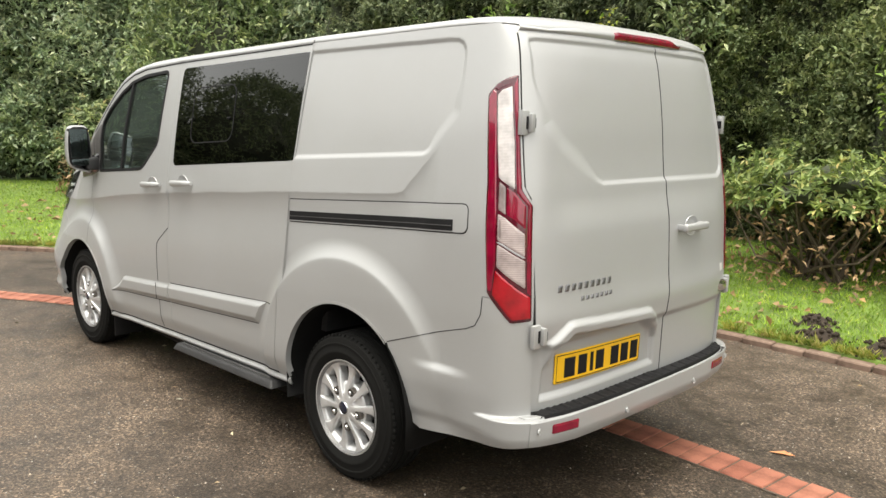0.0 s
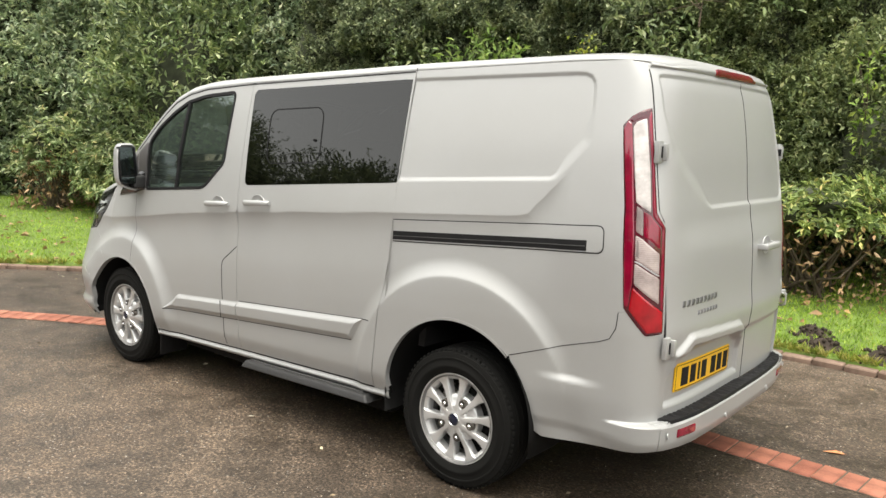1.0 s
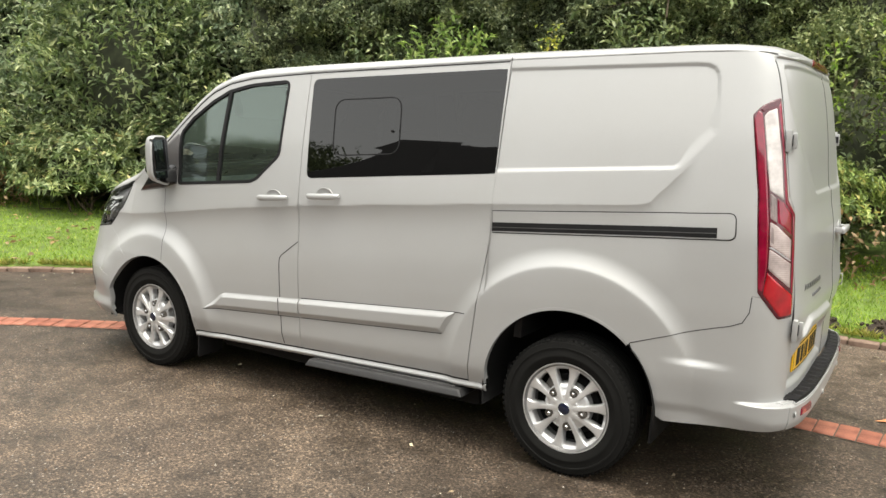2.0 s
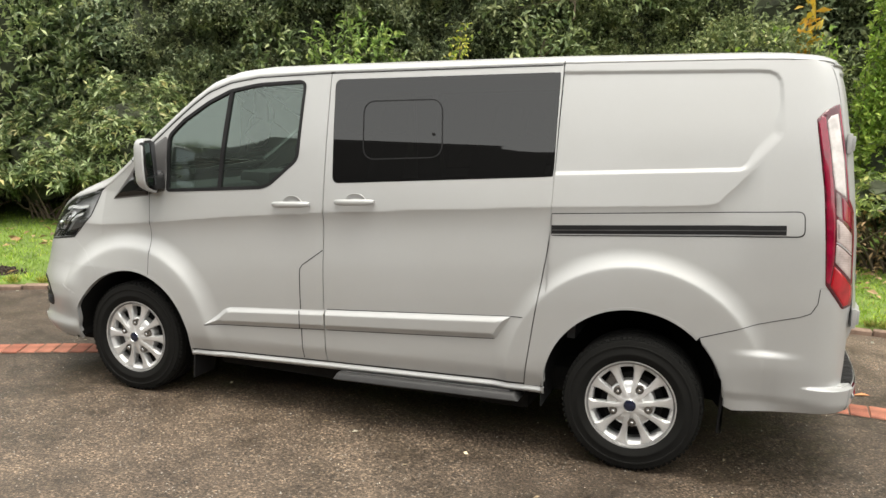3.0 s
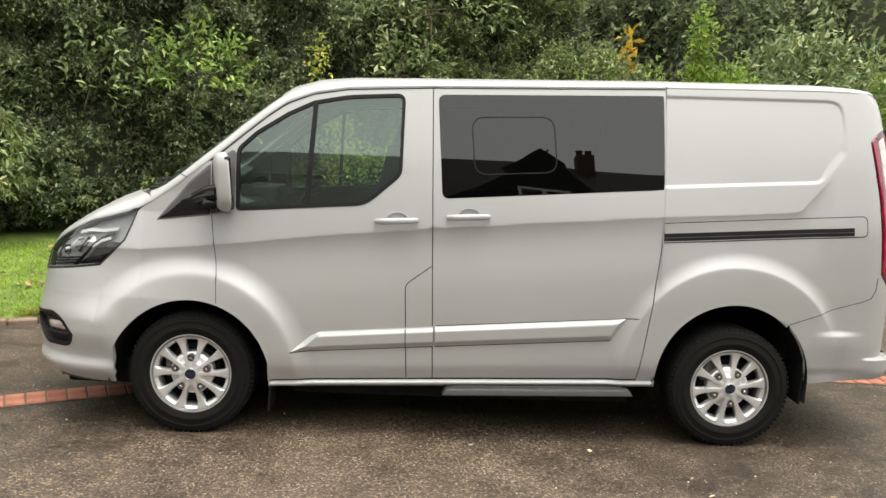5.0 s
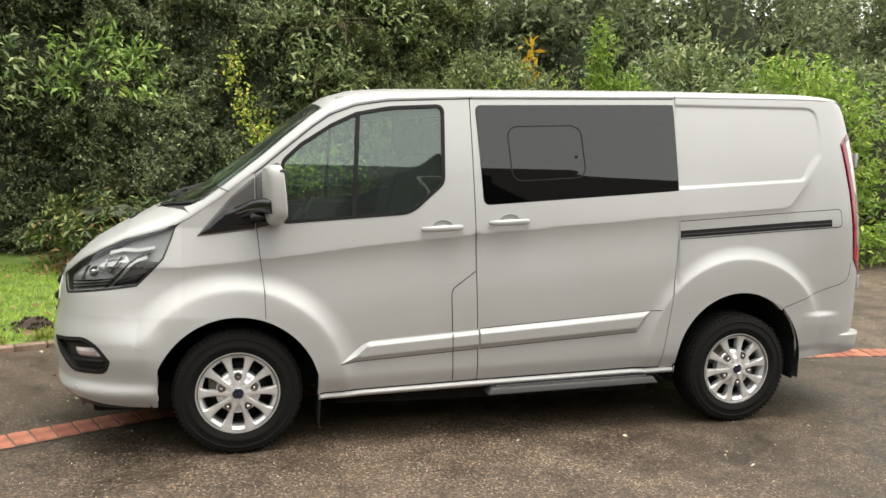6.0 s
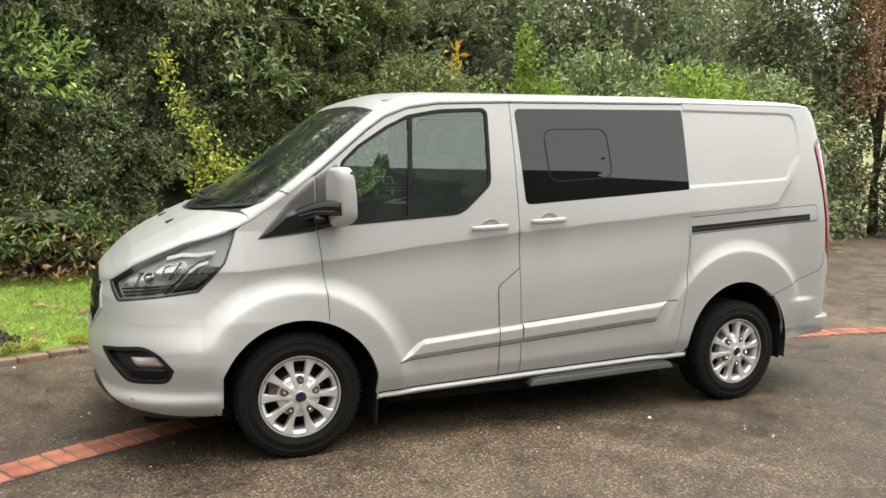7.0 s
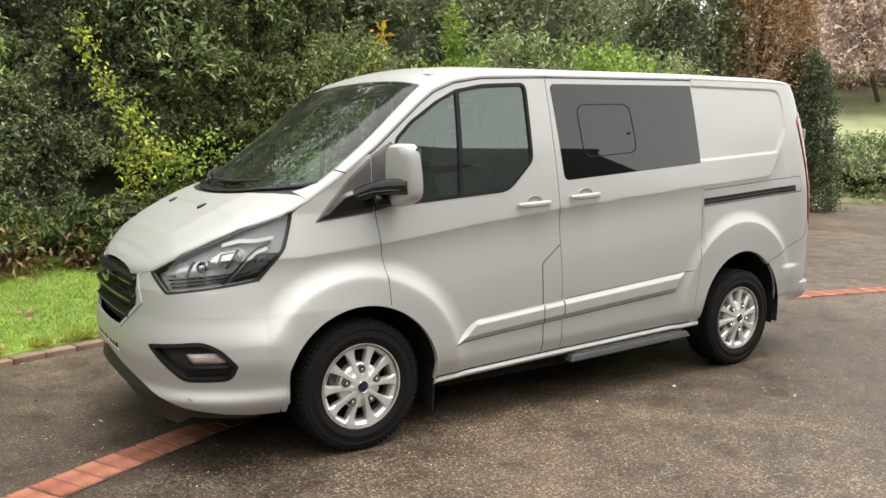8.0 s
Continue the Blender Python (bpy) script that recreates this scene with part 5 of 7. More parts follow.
    part("brake_caliper", box_bm((0.09, 0.06, 0.12), (-0.11, 0.075, 0.02), 0.015), IRON, w)
    part("wheel_shade_disc", lathe_bm([(0.0, 0.085), (0.186, 0.083)], 40), DARK, w)
    return w


first = wheel()
first.parent = van
HUB_Y = -0.886
HUBS = ((-1.469, 0.339), (1.475, 0.357))
first.matrix_local = Matrix.Translation((HUBS[0][0], HUB_Y, HUBS[0][1]))
copy_thing(first, Matrix.Translation((HUBS[1][0], HUB_Y, HUBS[1][1])) @ Matrix.Rotation(radians(27), 4, "Y"))
for hx, hz in HUBS:
    copy_thing(first, Matrix.Translation((hx, -HUB_Y, hz)) @ Matrix.Rotation(math.pi, 4, "Z"))


# ---- mirrors, steps, mud flaps, underside ----
def door_mirror(sg):
    m = new("door_mirror")
    m.parent = van
    tagged(m, "silver door mirror on a black arm")
    bm = bmesh.new()
    rings = []
    cx, cy, cz = -1.285, -0.99, 1.385
    # shell: rounded block that narrows towards the front and the top, its lower edge rising outwards
    for dx, k in ((0.034, 0.93), (0.026, 1.0), (0.004, 1.0), (-0.018, 0.97), (-0.033, 0.88), (-0.040, 0.62)):
        ring = []
        for a in np.linspace(0, 2 * math.pi, 37)[:-1]:
            c, s = math.cos(a), math.sin(a)
            hy = 0.088 * k * math.copysign(abs(c) ** 0.42, c)
            hz = 0.152 * k * math.copysign(abs(s) ** 0.40, s)
            hy *= 1 - 0.13 * max(hz, 0) / 0.152
            if hz < 0:
                hz *= 0.95 - 0.19 * max(-0.9, -hy / 0.088)
            ring.append(bm.verts.new((cx + dx - 0.012 * hz / 0.155 - 0.30 * hy, cy + hy, cz + hz)))
        rings.append(ring)
    for a, b in zip(rings, rings[1:]):
        for j in range(36):
            bm.faces.new((a[j], b[j], b[(j + 1) % 36], a[(j + 1) % 36]))
    bm.faces.new(rings[-1][::-1])
    bmesh.ops.scale(bm, vec=(1, sg, 1), verts=bm.verts)
    bmesh.ops.recalc_face_normals(bm, faces=bm.faces)
    part("shell", bm, PAINT, m)
    lean = Matrix.Rotation(radians(17 * sg), 4, "Z") @ Matrix.Rotation(radians(-4), 4, "Y")
    part("bezel", box_bm((0.028, 0.150, 0.246), (cx + 0.024, sg * cy, cz + 0.010), 0.012, lean), BLACK, m)
    part("glass", box_bm((0.006, 0.140, 0.185), (cx + 0.041 - 0.003, sg * cy, cz + 0.035), 0.002, lean), MIRROR, m)
    part("glass", box_bm((0.006, 0.136, 0.045), (cx + 0.041 + 0.005, sg * cy, cz - 0.088), 0.002, lean), MIRROR, m)
    # the arm leaves the sail panel and wraps the front of the shell
    sn = -1 if sg * cy < 0 else 1
    path = [Vector((-1.57, sn * 0.782, 1.246)), Vector((-1.50, sn * 0.806, 1.272)), Vector((-1.44, sn * 0.848, 1.296)), Vector((-1.385, sn * 0.900, 1.318)), Vector((-1.335, sn * 0.964, 1.328)), Vector((-1.302, sn * 1.014, 1.330)), Vector((-1.284, sn * 1.042, 1.330))]
    bm = tube_bm(path, 0.033, 16, 1.0)
    for v in bm.verts:
        v.co.z = 1.326 + (v.co.z - 1.326) * 1.22
    part("arm", bm, GLOSS, m)
    part("arm_line", tube_bm([p + Vector((-0.029, sn * 0.018, -0.014)) for p in path[2:6]], 0.0022, 6, 1.0), PLASTIC, m)
    part("foot", box_bm((0.16, 0.12, 0.075), (-1.335, sn * 0.880, 1.275), 0.02, Matrix.Rotation(radians(-4), 4, "Y"), (0.8, 0.7)), GLOSS, m)
    part("knuckle", box_bm((0.075, 0.10, 0.085), (-1.285, sn * 0.905, 1.285), 0.02, None, (0.8, 0.9), 3), BLACK, m)


def side_step(sg):
    s = new("side_step")
    s.parent = van
    tagged(s, "dark grey plastic side step under the sill")
    tilt = Matrix.Rotation(radians(-1.6), 4, "Y")
    part("board", box_bm((1.05, 0.17, 0.040), (0.41, sg * 0.862, 0.307), 0.014, tilt, (0.95, 0.8), 3), BOARD, s)
    for k in range(4):
        part("tread", box_bm((0.93, 0.013, 0.008), (0.41, sg * (0.815 + 0.03 * k), 0.3285), 0.002, tilt), PLASTIC, s)
    for x in (0.0, 0.82):
        part("bracket", box_bm((0.06, 0.16, 0.03), (x, sg * 0.78, 0.31), 0.006), BLACK, s)


def mud_flap(x, sg, z0, z1, y0, y1):
    part("mud_flap", box_bm((0.012, abs(y1 - y0), z1 - z0), (x, sg * (y0 + y1) / 2, (z0 + z1) / 2), 0.004, Matrix.Rotation(radians(3), 4, "Y")), RUBBER, van, "black rubber mud flap")


for sg in (-1, 1):
    door_mirror(-sg)
    side_step(sg)
    mud_flap(-1.045, sg, 0.14, 0.36, 0.70, 0.90)
    mud_flap(1.885, sg, 0.275, 0.56, 0.66, 0.885)
part("floor_pan", box_bm((3.5, 1.30, 0.14), (-0.05, 0, 0.36), 0.03), DARK, van)
# unseen low wide box for the chassis, added to block light underneath
part("chassis_light_block", box_bm((1.9, 1.56, 0.18), (0.0, 0, 0.30), 0.03), DARK, van)
part("rear_axle", box_bm((0.10, 1.5, 0.09), (HUB_R, 0, 0.32), 0.03), DARK, van)
part("exhaust_box", box_bm((0.7, 0.3, 0.16), (1.1, 0.35, 0.29), 0.05), IRON, van)
part("tail_pan", box_bm((0.42, 1.4, 0.10), (2.05, 0, 0.52), 0.03), DARK, van)
part("nose_pan", box_bm((0.45, 1.35, 0.16), (-2.0, 0, 0.28), 0.03), DARK, van)

# ---- cab ----
part("cab_floor", box_bm((1.9, 1.6, 0.05), (0.02, 0, 0.62), 0.0), TRIM, van)
part("bulkhead", box_bm((0.04, 1.56, 1.20), (1.15, 0, 1.22), 0.0, None, (1, 0.86)), TRIM, van)
part("roof_lining", box_bm((3.0, 1.36, 0.03), (0.55, 0, 1.94), 0.0, Matrix.Rotation(radians(-1.8), 4, "Y")), LINING, van, "pale grey roof lining")
part("dashboard", box_bm((0.55, 1.50, 0.42), (-1.50, 0, 1.02), 0.07, None, (0.8, 0.97), 3), TRIM, van)
part("binnacle", box_bm((0.25, 0.42, 0.12), (-1.33, 0.38, 1.24), 0.04), TRIM, van)
tor = []
for k in range(32):
    a = 2 * math.pi * k / 32
    tor.append(Vector((0.0, 0.185 * math.cos(a), 0.185 * math.sin(a))))
tor.append(tor[0])
wheel_turn = Matrix.Translation((-1.08, 0.38, 1.17)) @ Matrix.Rotation(radians(32), 4, "Y")
st = tube_bm(tor, 0.016, 8)
bmesh.ops.transform(st, matrix=wheel_turn, verts=st.verts)
steer = part("steering_wheel", st, RUBBER, van, "black steering wheel")
part("steering_boss", box_bm((0.05, 0.33, 0.09), (-1.08, 0.38, 1.17), 0.02, Matrix.Rotation(radians(32), 4, "Y")), RUBBER, steer)


def seat(x, y, width):
    s = new("seat")
    s.parent = van
    part("cushion", box_bm((0.50, width, 0.16), (x, y, 0.98), 0.05, Matrix.Rotation(radians(-6), 4, "Y"), segments=3), CLOTH, s)
    part("backrest", box_bm((0.14, width * 0.96, 0.62), (x + 0.27, y, 1.30), 0.05, Matrix.Rotation(radians(12), 4, "Y"), (1, 0.86), 3), CLOTH, s)
    n = 1 if width < 0.6 else 2
    for k in range(n):
        yy = y + (0 if n == 1 else (k - 0.5) * width / 2)
        part("headrest", box_bm((0.10, 0.25, 0.19), (x + 0.36, yy, 1.69), 0.04, Matrix.Rotation(radians(10), 4, "Y"), segments=3), CLOTH, s)
    part("seat_base", box_bm((0.45, width * 0.9, 0.28), (x, y, 0.76), 0.03), TRIM, s)


seat(-0.72, 0.42, 0.5)
seat(-0.72, -0.33, 0.86)
seat(0.30, 0.0, 1.5)

# ---- the drive: a turning circle about C ----
C = Vector((2.08, -9.58, 0))
R_BRICK, R_KERB = 10.20, 12.28


def ground_z(x):
    """The drive rises a little towards the van's tail."""
    return 0.016 + 0.0055 * max(-40.0, min(40.0, x))


def polar(r, deg, z=0.0):
    """Round the circle's middle; 0 degrees points to +y, positive towards +x."""
    # the laid curve is a little flatter behind the van and wider towards its nose
    wander = 0.06 * float(ramp(-deg, 12, 24)) - 0.09 * math.exp(-((deg - 3) / 7) ** 2)
    r = r + wander * min(1, max(0, 1 - (r - 12.4) / 3))
    x = C.x + r * math.sin(radians(deg))
    return (x, C.y + r * math.cos(radians(deg)), z + ground_z(x))


def fbm(x, y, z=0.0, scale=1.0):
    return noise.fractal(Vector((x, y, z)) * scale, 1.0, 2.0, 4)


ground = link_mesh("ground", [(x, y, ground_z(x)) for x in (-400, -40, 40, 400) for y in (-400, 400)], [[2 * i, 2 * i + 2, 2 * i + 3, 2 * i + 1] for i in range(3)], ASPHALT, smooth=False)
tagged(ground, "damp dark grey asphalt drive with scattered grit", "drive", kind="structure")

LAWN_END = 13.0


def lawn_z(r, deg):
    d = r - R_KERB - 0.11
    return 0.045 + 0.05 * min(1, d / 0.8) + 0.045 * max(0, d - 0.5) + 0.02 * fbm(r * 0.6, deg * 0.12)


# turf of the far bank, greyed in colour for the haze
MEADOW = simple("hazed_meadow", (0.23, 0.245, 0.13), 0.95, vary=0.4, scale=0.6, grain=0.8, grain_scale=30)
SOD = simple("turf_soil", (0.11, 0.17, 0.03), 0.95, vary=0.45, scale=6, grain=0.8, grain_scale=90)
V, F = [], []
degs = np.linspace(-62, LAWN_END, 150)
rads = [R_KERB + 0.10] + list(np.linspace(R_KERB + 0.12, 19.5, 36))
for d in degs:
    for r in rads:
        V.append(polar(r, d, lawn_z(r, d)))
n = len(rads)
for i in range(len(degs) - 1):
    for j in range(n - 1):
        F.append([i * n + j, i * n + j + 1, (i + 1) * n + j + 1, (i + 1) * n + j])
V += [polar(rads[0], d, -0.02) for d in degs]
b0 = len(degs) * n
F += [[b0 + i, i * n, (i + 1) * n, b0 + i + 1] for i in range(len(degs) - 1)]
V += [polar(r, LAWN_END, -0.02) for r in rads]
b1 = b0 + len(degs)
last = (len(degs) - 1) * n
F += [[b1 + j, last + j, last + j + 1, b1 + j + 1] for j in range(n - 1)]
lawn = link_mesh("lawn", V, F, SOD)
tagged(lawn, "patchy green lawn with fallen leaves behind the kerb", "lawn", kind="structure")


# ---- leaves ----
def leaf_cloud(name, places, ways, lengths, widths, mat, parent=None, label="", fold=0.25, rng=None):
    """Many small folded leaves in one mesh: each starts at a place and points along its way."""
    rng = rng or np.random.default_rng(1)
    P, D = np.asarray(places, float), np.asarray(ways, float)
    n = len(P)
    D = D / (np.linalg.norm(D, axis=1, keepdims=True) + 1e-9)
    U = rng.normal(size=(n, 3)) * 0.55 + (0, 0, 1)
    S = np.cross(D, U)
    S /= np.linalg.norm(S, axis=1, keepdims=True) + 1e-9
    N = np.cross(S, D)
    L, W = np.broadcast_to(lengths, n)[:, None], np.broadcast_to(widths, n)[:, None]
    mid = P + D * L * 0.5
    tip = P + D * L - N * L * 0.12
    lft = mid + S * W * 0.5 + N * W * fold
    rgt = mid - S * W * 0.5 + N * W * fold
    V = np.stack([P, rgt, tip, lft], 1).reshape(-1, 3)
    k = np.arange(n) * 4
    F = np.concatenate([np.stack([k, k + 1, k + 2], 1), np.stack([k, k + 2, k + 3], 1)])
    me = bpy.data.meshes.new(name)
    me.vertices.add(len(V))
    me.vertices.foreach_set("co", V.ravel())
    me.loops.add(len(F) * 3)
    me.loops.foreach_set("vertex_index", F.ravel().astype(np.int32))
    me.polygons.add(len(F))
    me.polygons.foreach_set("loop_start", np.arange(len(F), dtype=np.int32) * 3)
    me.update(calc_edges=True)
    me.materials.append(mat)
    ob = new(name, me)
    if parent:
        ob.parent = parent
    return tagged(ob, label)


LEAF_DARK = island_material("dark_hedge_leaf", [(0.0, (0.088, 0.122, 0.050)), (0.5, (0.180, 0.228, 0.095)), (0.9, (0.30, 0.345, 0.165)), (1.0, (0.45, 0.48, 0.29))], 0.55, 0.3, 0.3)
LEAF_BLUE = island_material("grey_green_leaf", [(0.0, (0.105, 0.14, 0.075)), (0.55, (0.205, 0.25, 0.132)), (0.9, (0.31, 0.355, 0.205)), (1.0, (0.46, 0.49, 0.33))], 0.55, 0.3, 0.3)
# haze over the far hedge is put into this paler leaf colour
LEAF_PALE = island_material("haze_pale_leaf", [(0.0, (0.17, 0.24, 0.14)), (0.55, (0.34, 0.42, 0.25)), (0.9, (0.50, 0.56, 0.38)), (1.0, (0.64, 0.68, 0.50))], 0.5, 0.35, 0.35)
LEAF_LAUREL = island_material("laurel_leaf", [(0.0, (0.10, 0.15, 0.06)), (0.6, (0.24, 0.315, 0.135)), (1.0, (0.47, 0.52, 0.29))], 0.42, 0.45, 0.3)
LEAF_RHODO = island_material("rhododendron_leaf", [(0.0, (0.085, 0.128, 0.045)), (0.5, (0.22, 0.295, 0.125)), (0.9, (0.42, 0.48, 0.25)), (1.0, (0.54, 0.48, 0.24))], 0.45, 0.4, 0.3)
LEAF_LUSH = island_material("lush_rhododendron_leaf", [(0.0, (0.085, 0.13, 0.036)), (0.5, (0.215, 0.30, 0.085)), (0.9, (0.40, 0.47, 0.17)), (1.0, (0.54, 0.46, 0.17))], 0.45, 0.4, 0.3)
LEAF_YELLOW = island_material("yellow_autumn_leaf", [(0.0, (0.20, 0.34, 0.06)), (0.5, (0.42, 0.50, 0.09)), (1.0, (0.68, 0.60, 0.13))], 0.5, 0.3, 0.35)
LEAF_SHOOT = island_material("young_laurel_leaf", [(0.0, (0.14, 0.24, 0.05)), (0.6, (0.27, 0.40, 0.11)), (1.0, (0.48, 0.58, 0.22))], 0.42, 0.45, 0.35)
LEAF_ORANGE = island_material("orange_autumn_leaf", [(0.0, (0.45, 0.36, 0.04)), (1.0, (0.75, 0.40, 0.06))], 0.5, 0.3, 0.4)
LEAF_LIME = island_material("lime_leaf", [(0.0, (0.14, 0.25, 0.04)), (0.6, (0.28, 0.42, 0.08)), (1.0, (0.48, 0.58, 0.16))], 0.5, 0.3, 0.4)
LEAF_BROWN = island_material("brown_autumn_leaf", [(0.0, (0.21, 0.13, 0.07)), (0.6, (0.43, 0.28, 0.165)), (1.0, (0.62, 0.42, 0.27))], 0.6, 0.3, 0.3)
# far russet trees: leaf colour lightened to carry the haze
LEAF_PINK = island_material("hazed_russet_leaf", [(0.0, (0.44, 0.32, 0.29)), (0.6, (0.66, 0.52, 0.48)), (1.0, (0.84, 0.73, 0.70))], 0.6, 0.3, 0.35)
LEAF_FAR = island_material("far_green_leaf", [(0.0, (0.12, 0.152, 0.082)), (0.6, (0.205, 0.250, 0.136)), (1.0, (0.29, 0.335, 0.19))], 0.55, 0.3, 0.3)
LEAF_CONIFER = island_material("conifer_needle", [(0.0, (0.05, 0.07, 0.04)), (0.6, (0.11, 0.145, 0.08)), (1.0, (0.20, 0.24, 0.14))], 0.6, 0.3, 0.2)
LEAF_LOW = island_material("low_shrub_leaf", [(0.0, (0.035, 0.060, 0.018)), (0.5, (0.085, 0.13, 0.04)), (0.9, (0.22, 0.27, 0.10)), (1.0, (0.38, 0.30, 0.11))], 0.45, 0.4, 0.25)
GRASS = island_material("grass_blade", [(0.0, (0.17, 0.28, 0.03)), (0.6, (0.30, 0.46, 0.06)), (0.93, (0.46, 0.58, 0.11)), (1.0, (0.55, 0.50, 0.20))], 0.55, 0.3, 0.35)
# dark fill colour standing in for the shade between leaves
INNER = simple("foliage_shade_fill", (0.042, 0.050, 0.027), 0.95, vary=0.5, scale=8, grain=1.0, grain_scale=40)
BARK = simple("bark", (0.10, 0.075, 0.05), 0.9, vary=0.4, scale=20, grain=1.0, grain_scale=80)


def branch(name, pts, r, parent, taper=0.35):
    return part(name, tube_bm(pts, r, 7, taper), BARK, parent)


def hollow(d, z):
    """A dark opening low in the hedge, behind the yellowing shrub."""
    return math.exp(-(((d + 11.6) / 2.0) ** 2 + ((z - 0.95) / 0.36) ** 2) ** 2)


def hedge_bush(deg, half, r, height, seed, mat, leaf, count, label):
    """A clipped-wild evergreen: stems, a shaded inner mass and leaves over a lumpy face."""
    rng = np.random.default_rng(seed)
    x, y, _ = polar(r + 1.2, deg)
    top_thing = new("hedge_bush")
    top_thing.location = (x, y, 0.1)
    tagged(top_thing, label, "hedge", "hedge round the drive")
    back = top_thing.matrix_basis.inverted()

    def face(d, z):
        lump = 0.42 * fbm(d * 0.16, z * 0.75, 3.1) + 0.26 * fbm(d * 0.5, z * 2.0, 7.7)
        lean = 0.35 * max(0, 1.0 - z / 0.9) + 0.05 * z
        return r + lump + lean + 0.55 * hollow(d, z)
    # inner mass, its dark colour painted for the shade behind the leaves
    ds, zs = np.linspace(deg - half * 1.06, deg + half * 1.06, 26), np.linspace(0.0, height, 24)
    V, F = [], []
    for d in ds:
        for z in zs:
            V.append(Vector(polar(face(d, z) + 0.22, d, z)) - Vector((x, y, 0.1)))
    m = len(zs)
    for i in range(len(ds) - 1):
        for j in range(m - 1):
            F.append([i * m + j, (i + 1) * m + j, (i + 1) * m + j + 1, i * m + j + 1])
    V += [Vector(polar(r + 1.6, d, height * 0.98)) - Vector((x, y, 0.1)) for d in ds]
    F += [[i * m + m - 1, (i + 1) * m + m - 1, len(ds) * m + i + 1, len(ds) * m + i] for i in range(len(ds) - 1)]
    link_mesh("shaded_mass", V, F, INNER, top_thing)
    # stems
    for k in range(5):
        d = deg + rng.uniform(-half, half)
        b = Vector(polar(r + 0.5 + rng.uniform(0, 0.5), d, 0.0)) - Vector((x, y, 0.1))
        branch("stem", [b, b + Vector((rng.uniform(-0.2, 0.2), 0.05, 0.8)), b + Vector((rng.uniform(-0.4, 0.4), 0.1, 1.9)), b + Vector((rng.uniform(-0.5, 0.5), 0.2, height * 0.8))], 0.05, top_thing)
    # leaves
    P, D = [], []
    out = Vector((-math.sin(radians(deg)), -math.cos(radians(deg)), 0))
    along = Vector((math.cos(radians(deg)), -math.sin(radians(deg)), 0))
    pads = []
    for _ in range(int(2 * half * 1.04 * r * 0.0175 * height * 13)):
        d, z = deg + rng.uniform(-half, half) * 1.04, height * rng.uniform(0.08, 1.0)
        if fbm(d * 0.35, z * 1.3, 21.0) > -0.40 and not hollow(d, z) > 0.3:
            pads.append((d, z, rng.uniform(-0.04, 0.24), rng.uniform(0.7, 1.35)))
    for _ in range(count // 7):
        outer = rng.random() < 0.68
        if outer:
            # leafy ends of branches, domed outwards
            d0, z0, reach, big = pads[int(rng.integers(len(pads)))]
            u, v = rng.normal() * 0.105 * big, rng.normal() * 0.075 * big
            d, z = d0 + u / (r * 0.0175), z0 + v
            dep = 1.6 * (u * u + v * v) / (0.15 * big) - reach + rng.exponential(0.03)
            way = (out * 0.7 + along * u * 5 + Vector((0, 0, 0.30 + v * 4)) + Vector(rng.normal(size=3) * 0.35)).normalized()
        else:
            d, z = deg + rng.uniform(-half, half) * 1.04, height * rng.uniform(0.02, 1.0) ** 0.85
            if hollow(d, z) > 0.3 or (z < 0.7 and rng.random() < 0.35):
                continue
            dep = 0.06 + rng.exponential(0.07)
            way = (out + Vector(rng.normal(size=3) * 0.55) + Vector((0, 0, 0.35))).normalized()
        z *= 1.0 + 0.10 * fbm(d * 0.45, 2.2, seed)
        base = Vector(polar(face(d, z) + dep, d, z))
        for k in range(7):
            P.append(base + way * leaf[0] * 0.42 * k - Vector((x, y, 0.1)))
            D.append(way * 0.5 + Vector(rng.normal(size=3)) * 0.75 + Vector((0, 0, -0.12)))
    n = len(P)
    size = rng.uniform(0.7, 1.25, n)
    leaf_cloud("leaves", P, D, leaf[0] * size, leaf[1] * size, mat, top_thing, rng=rng)
    return top_thing


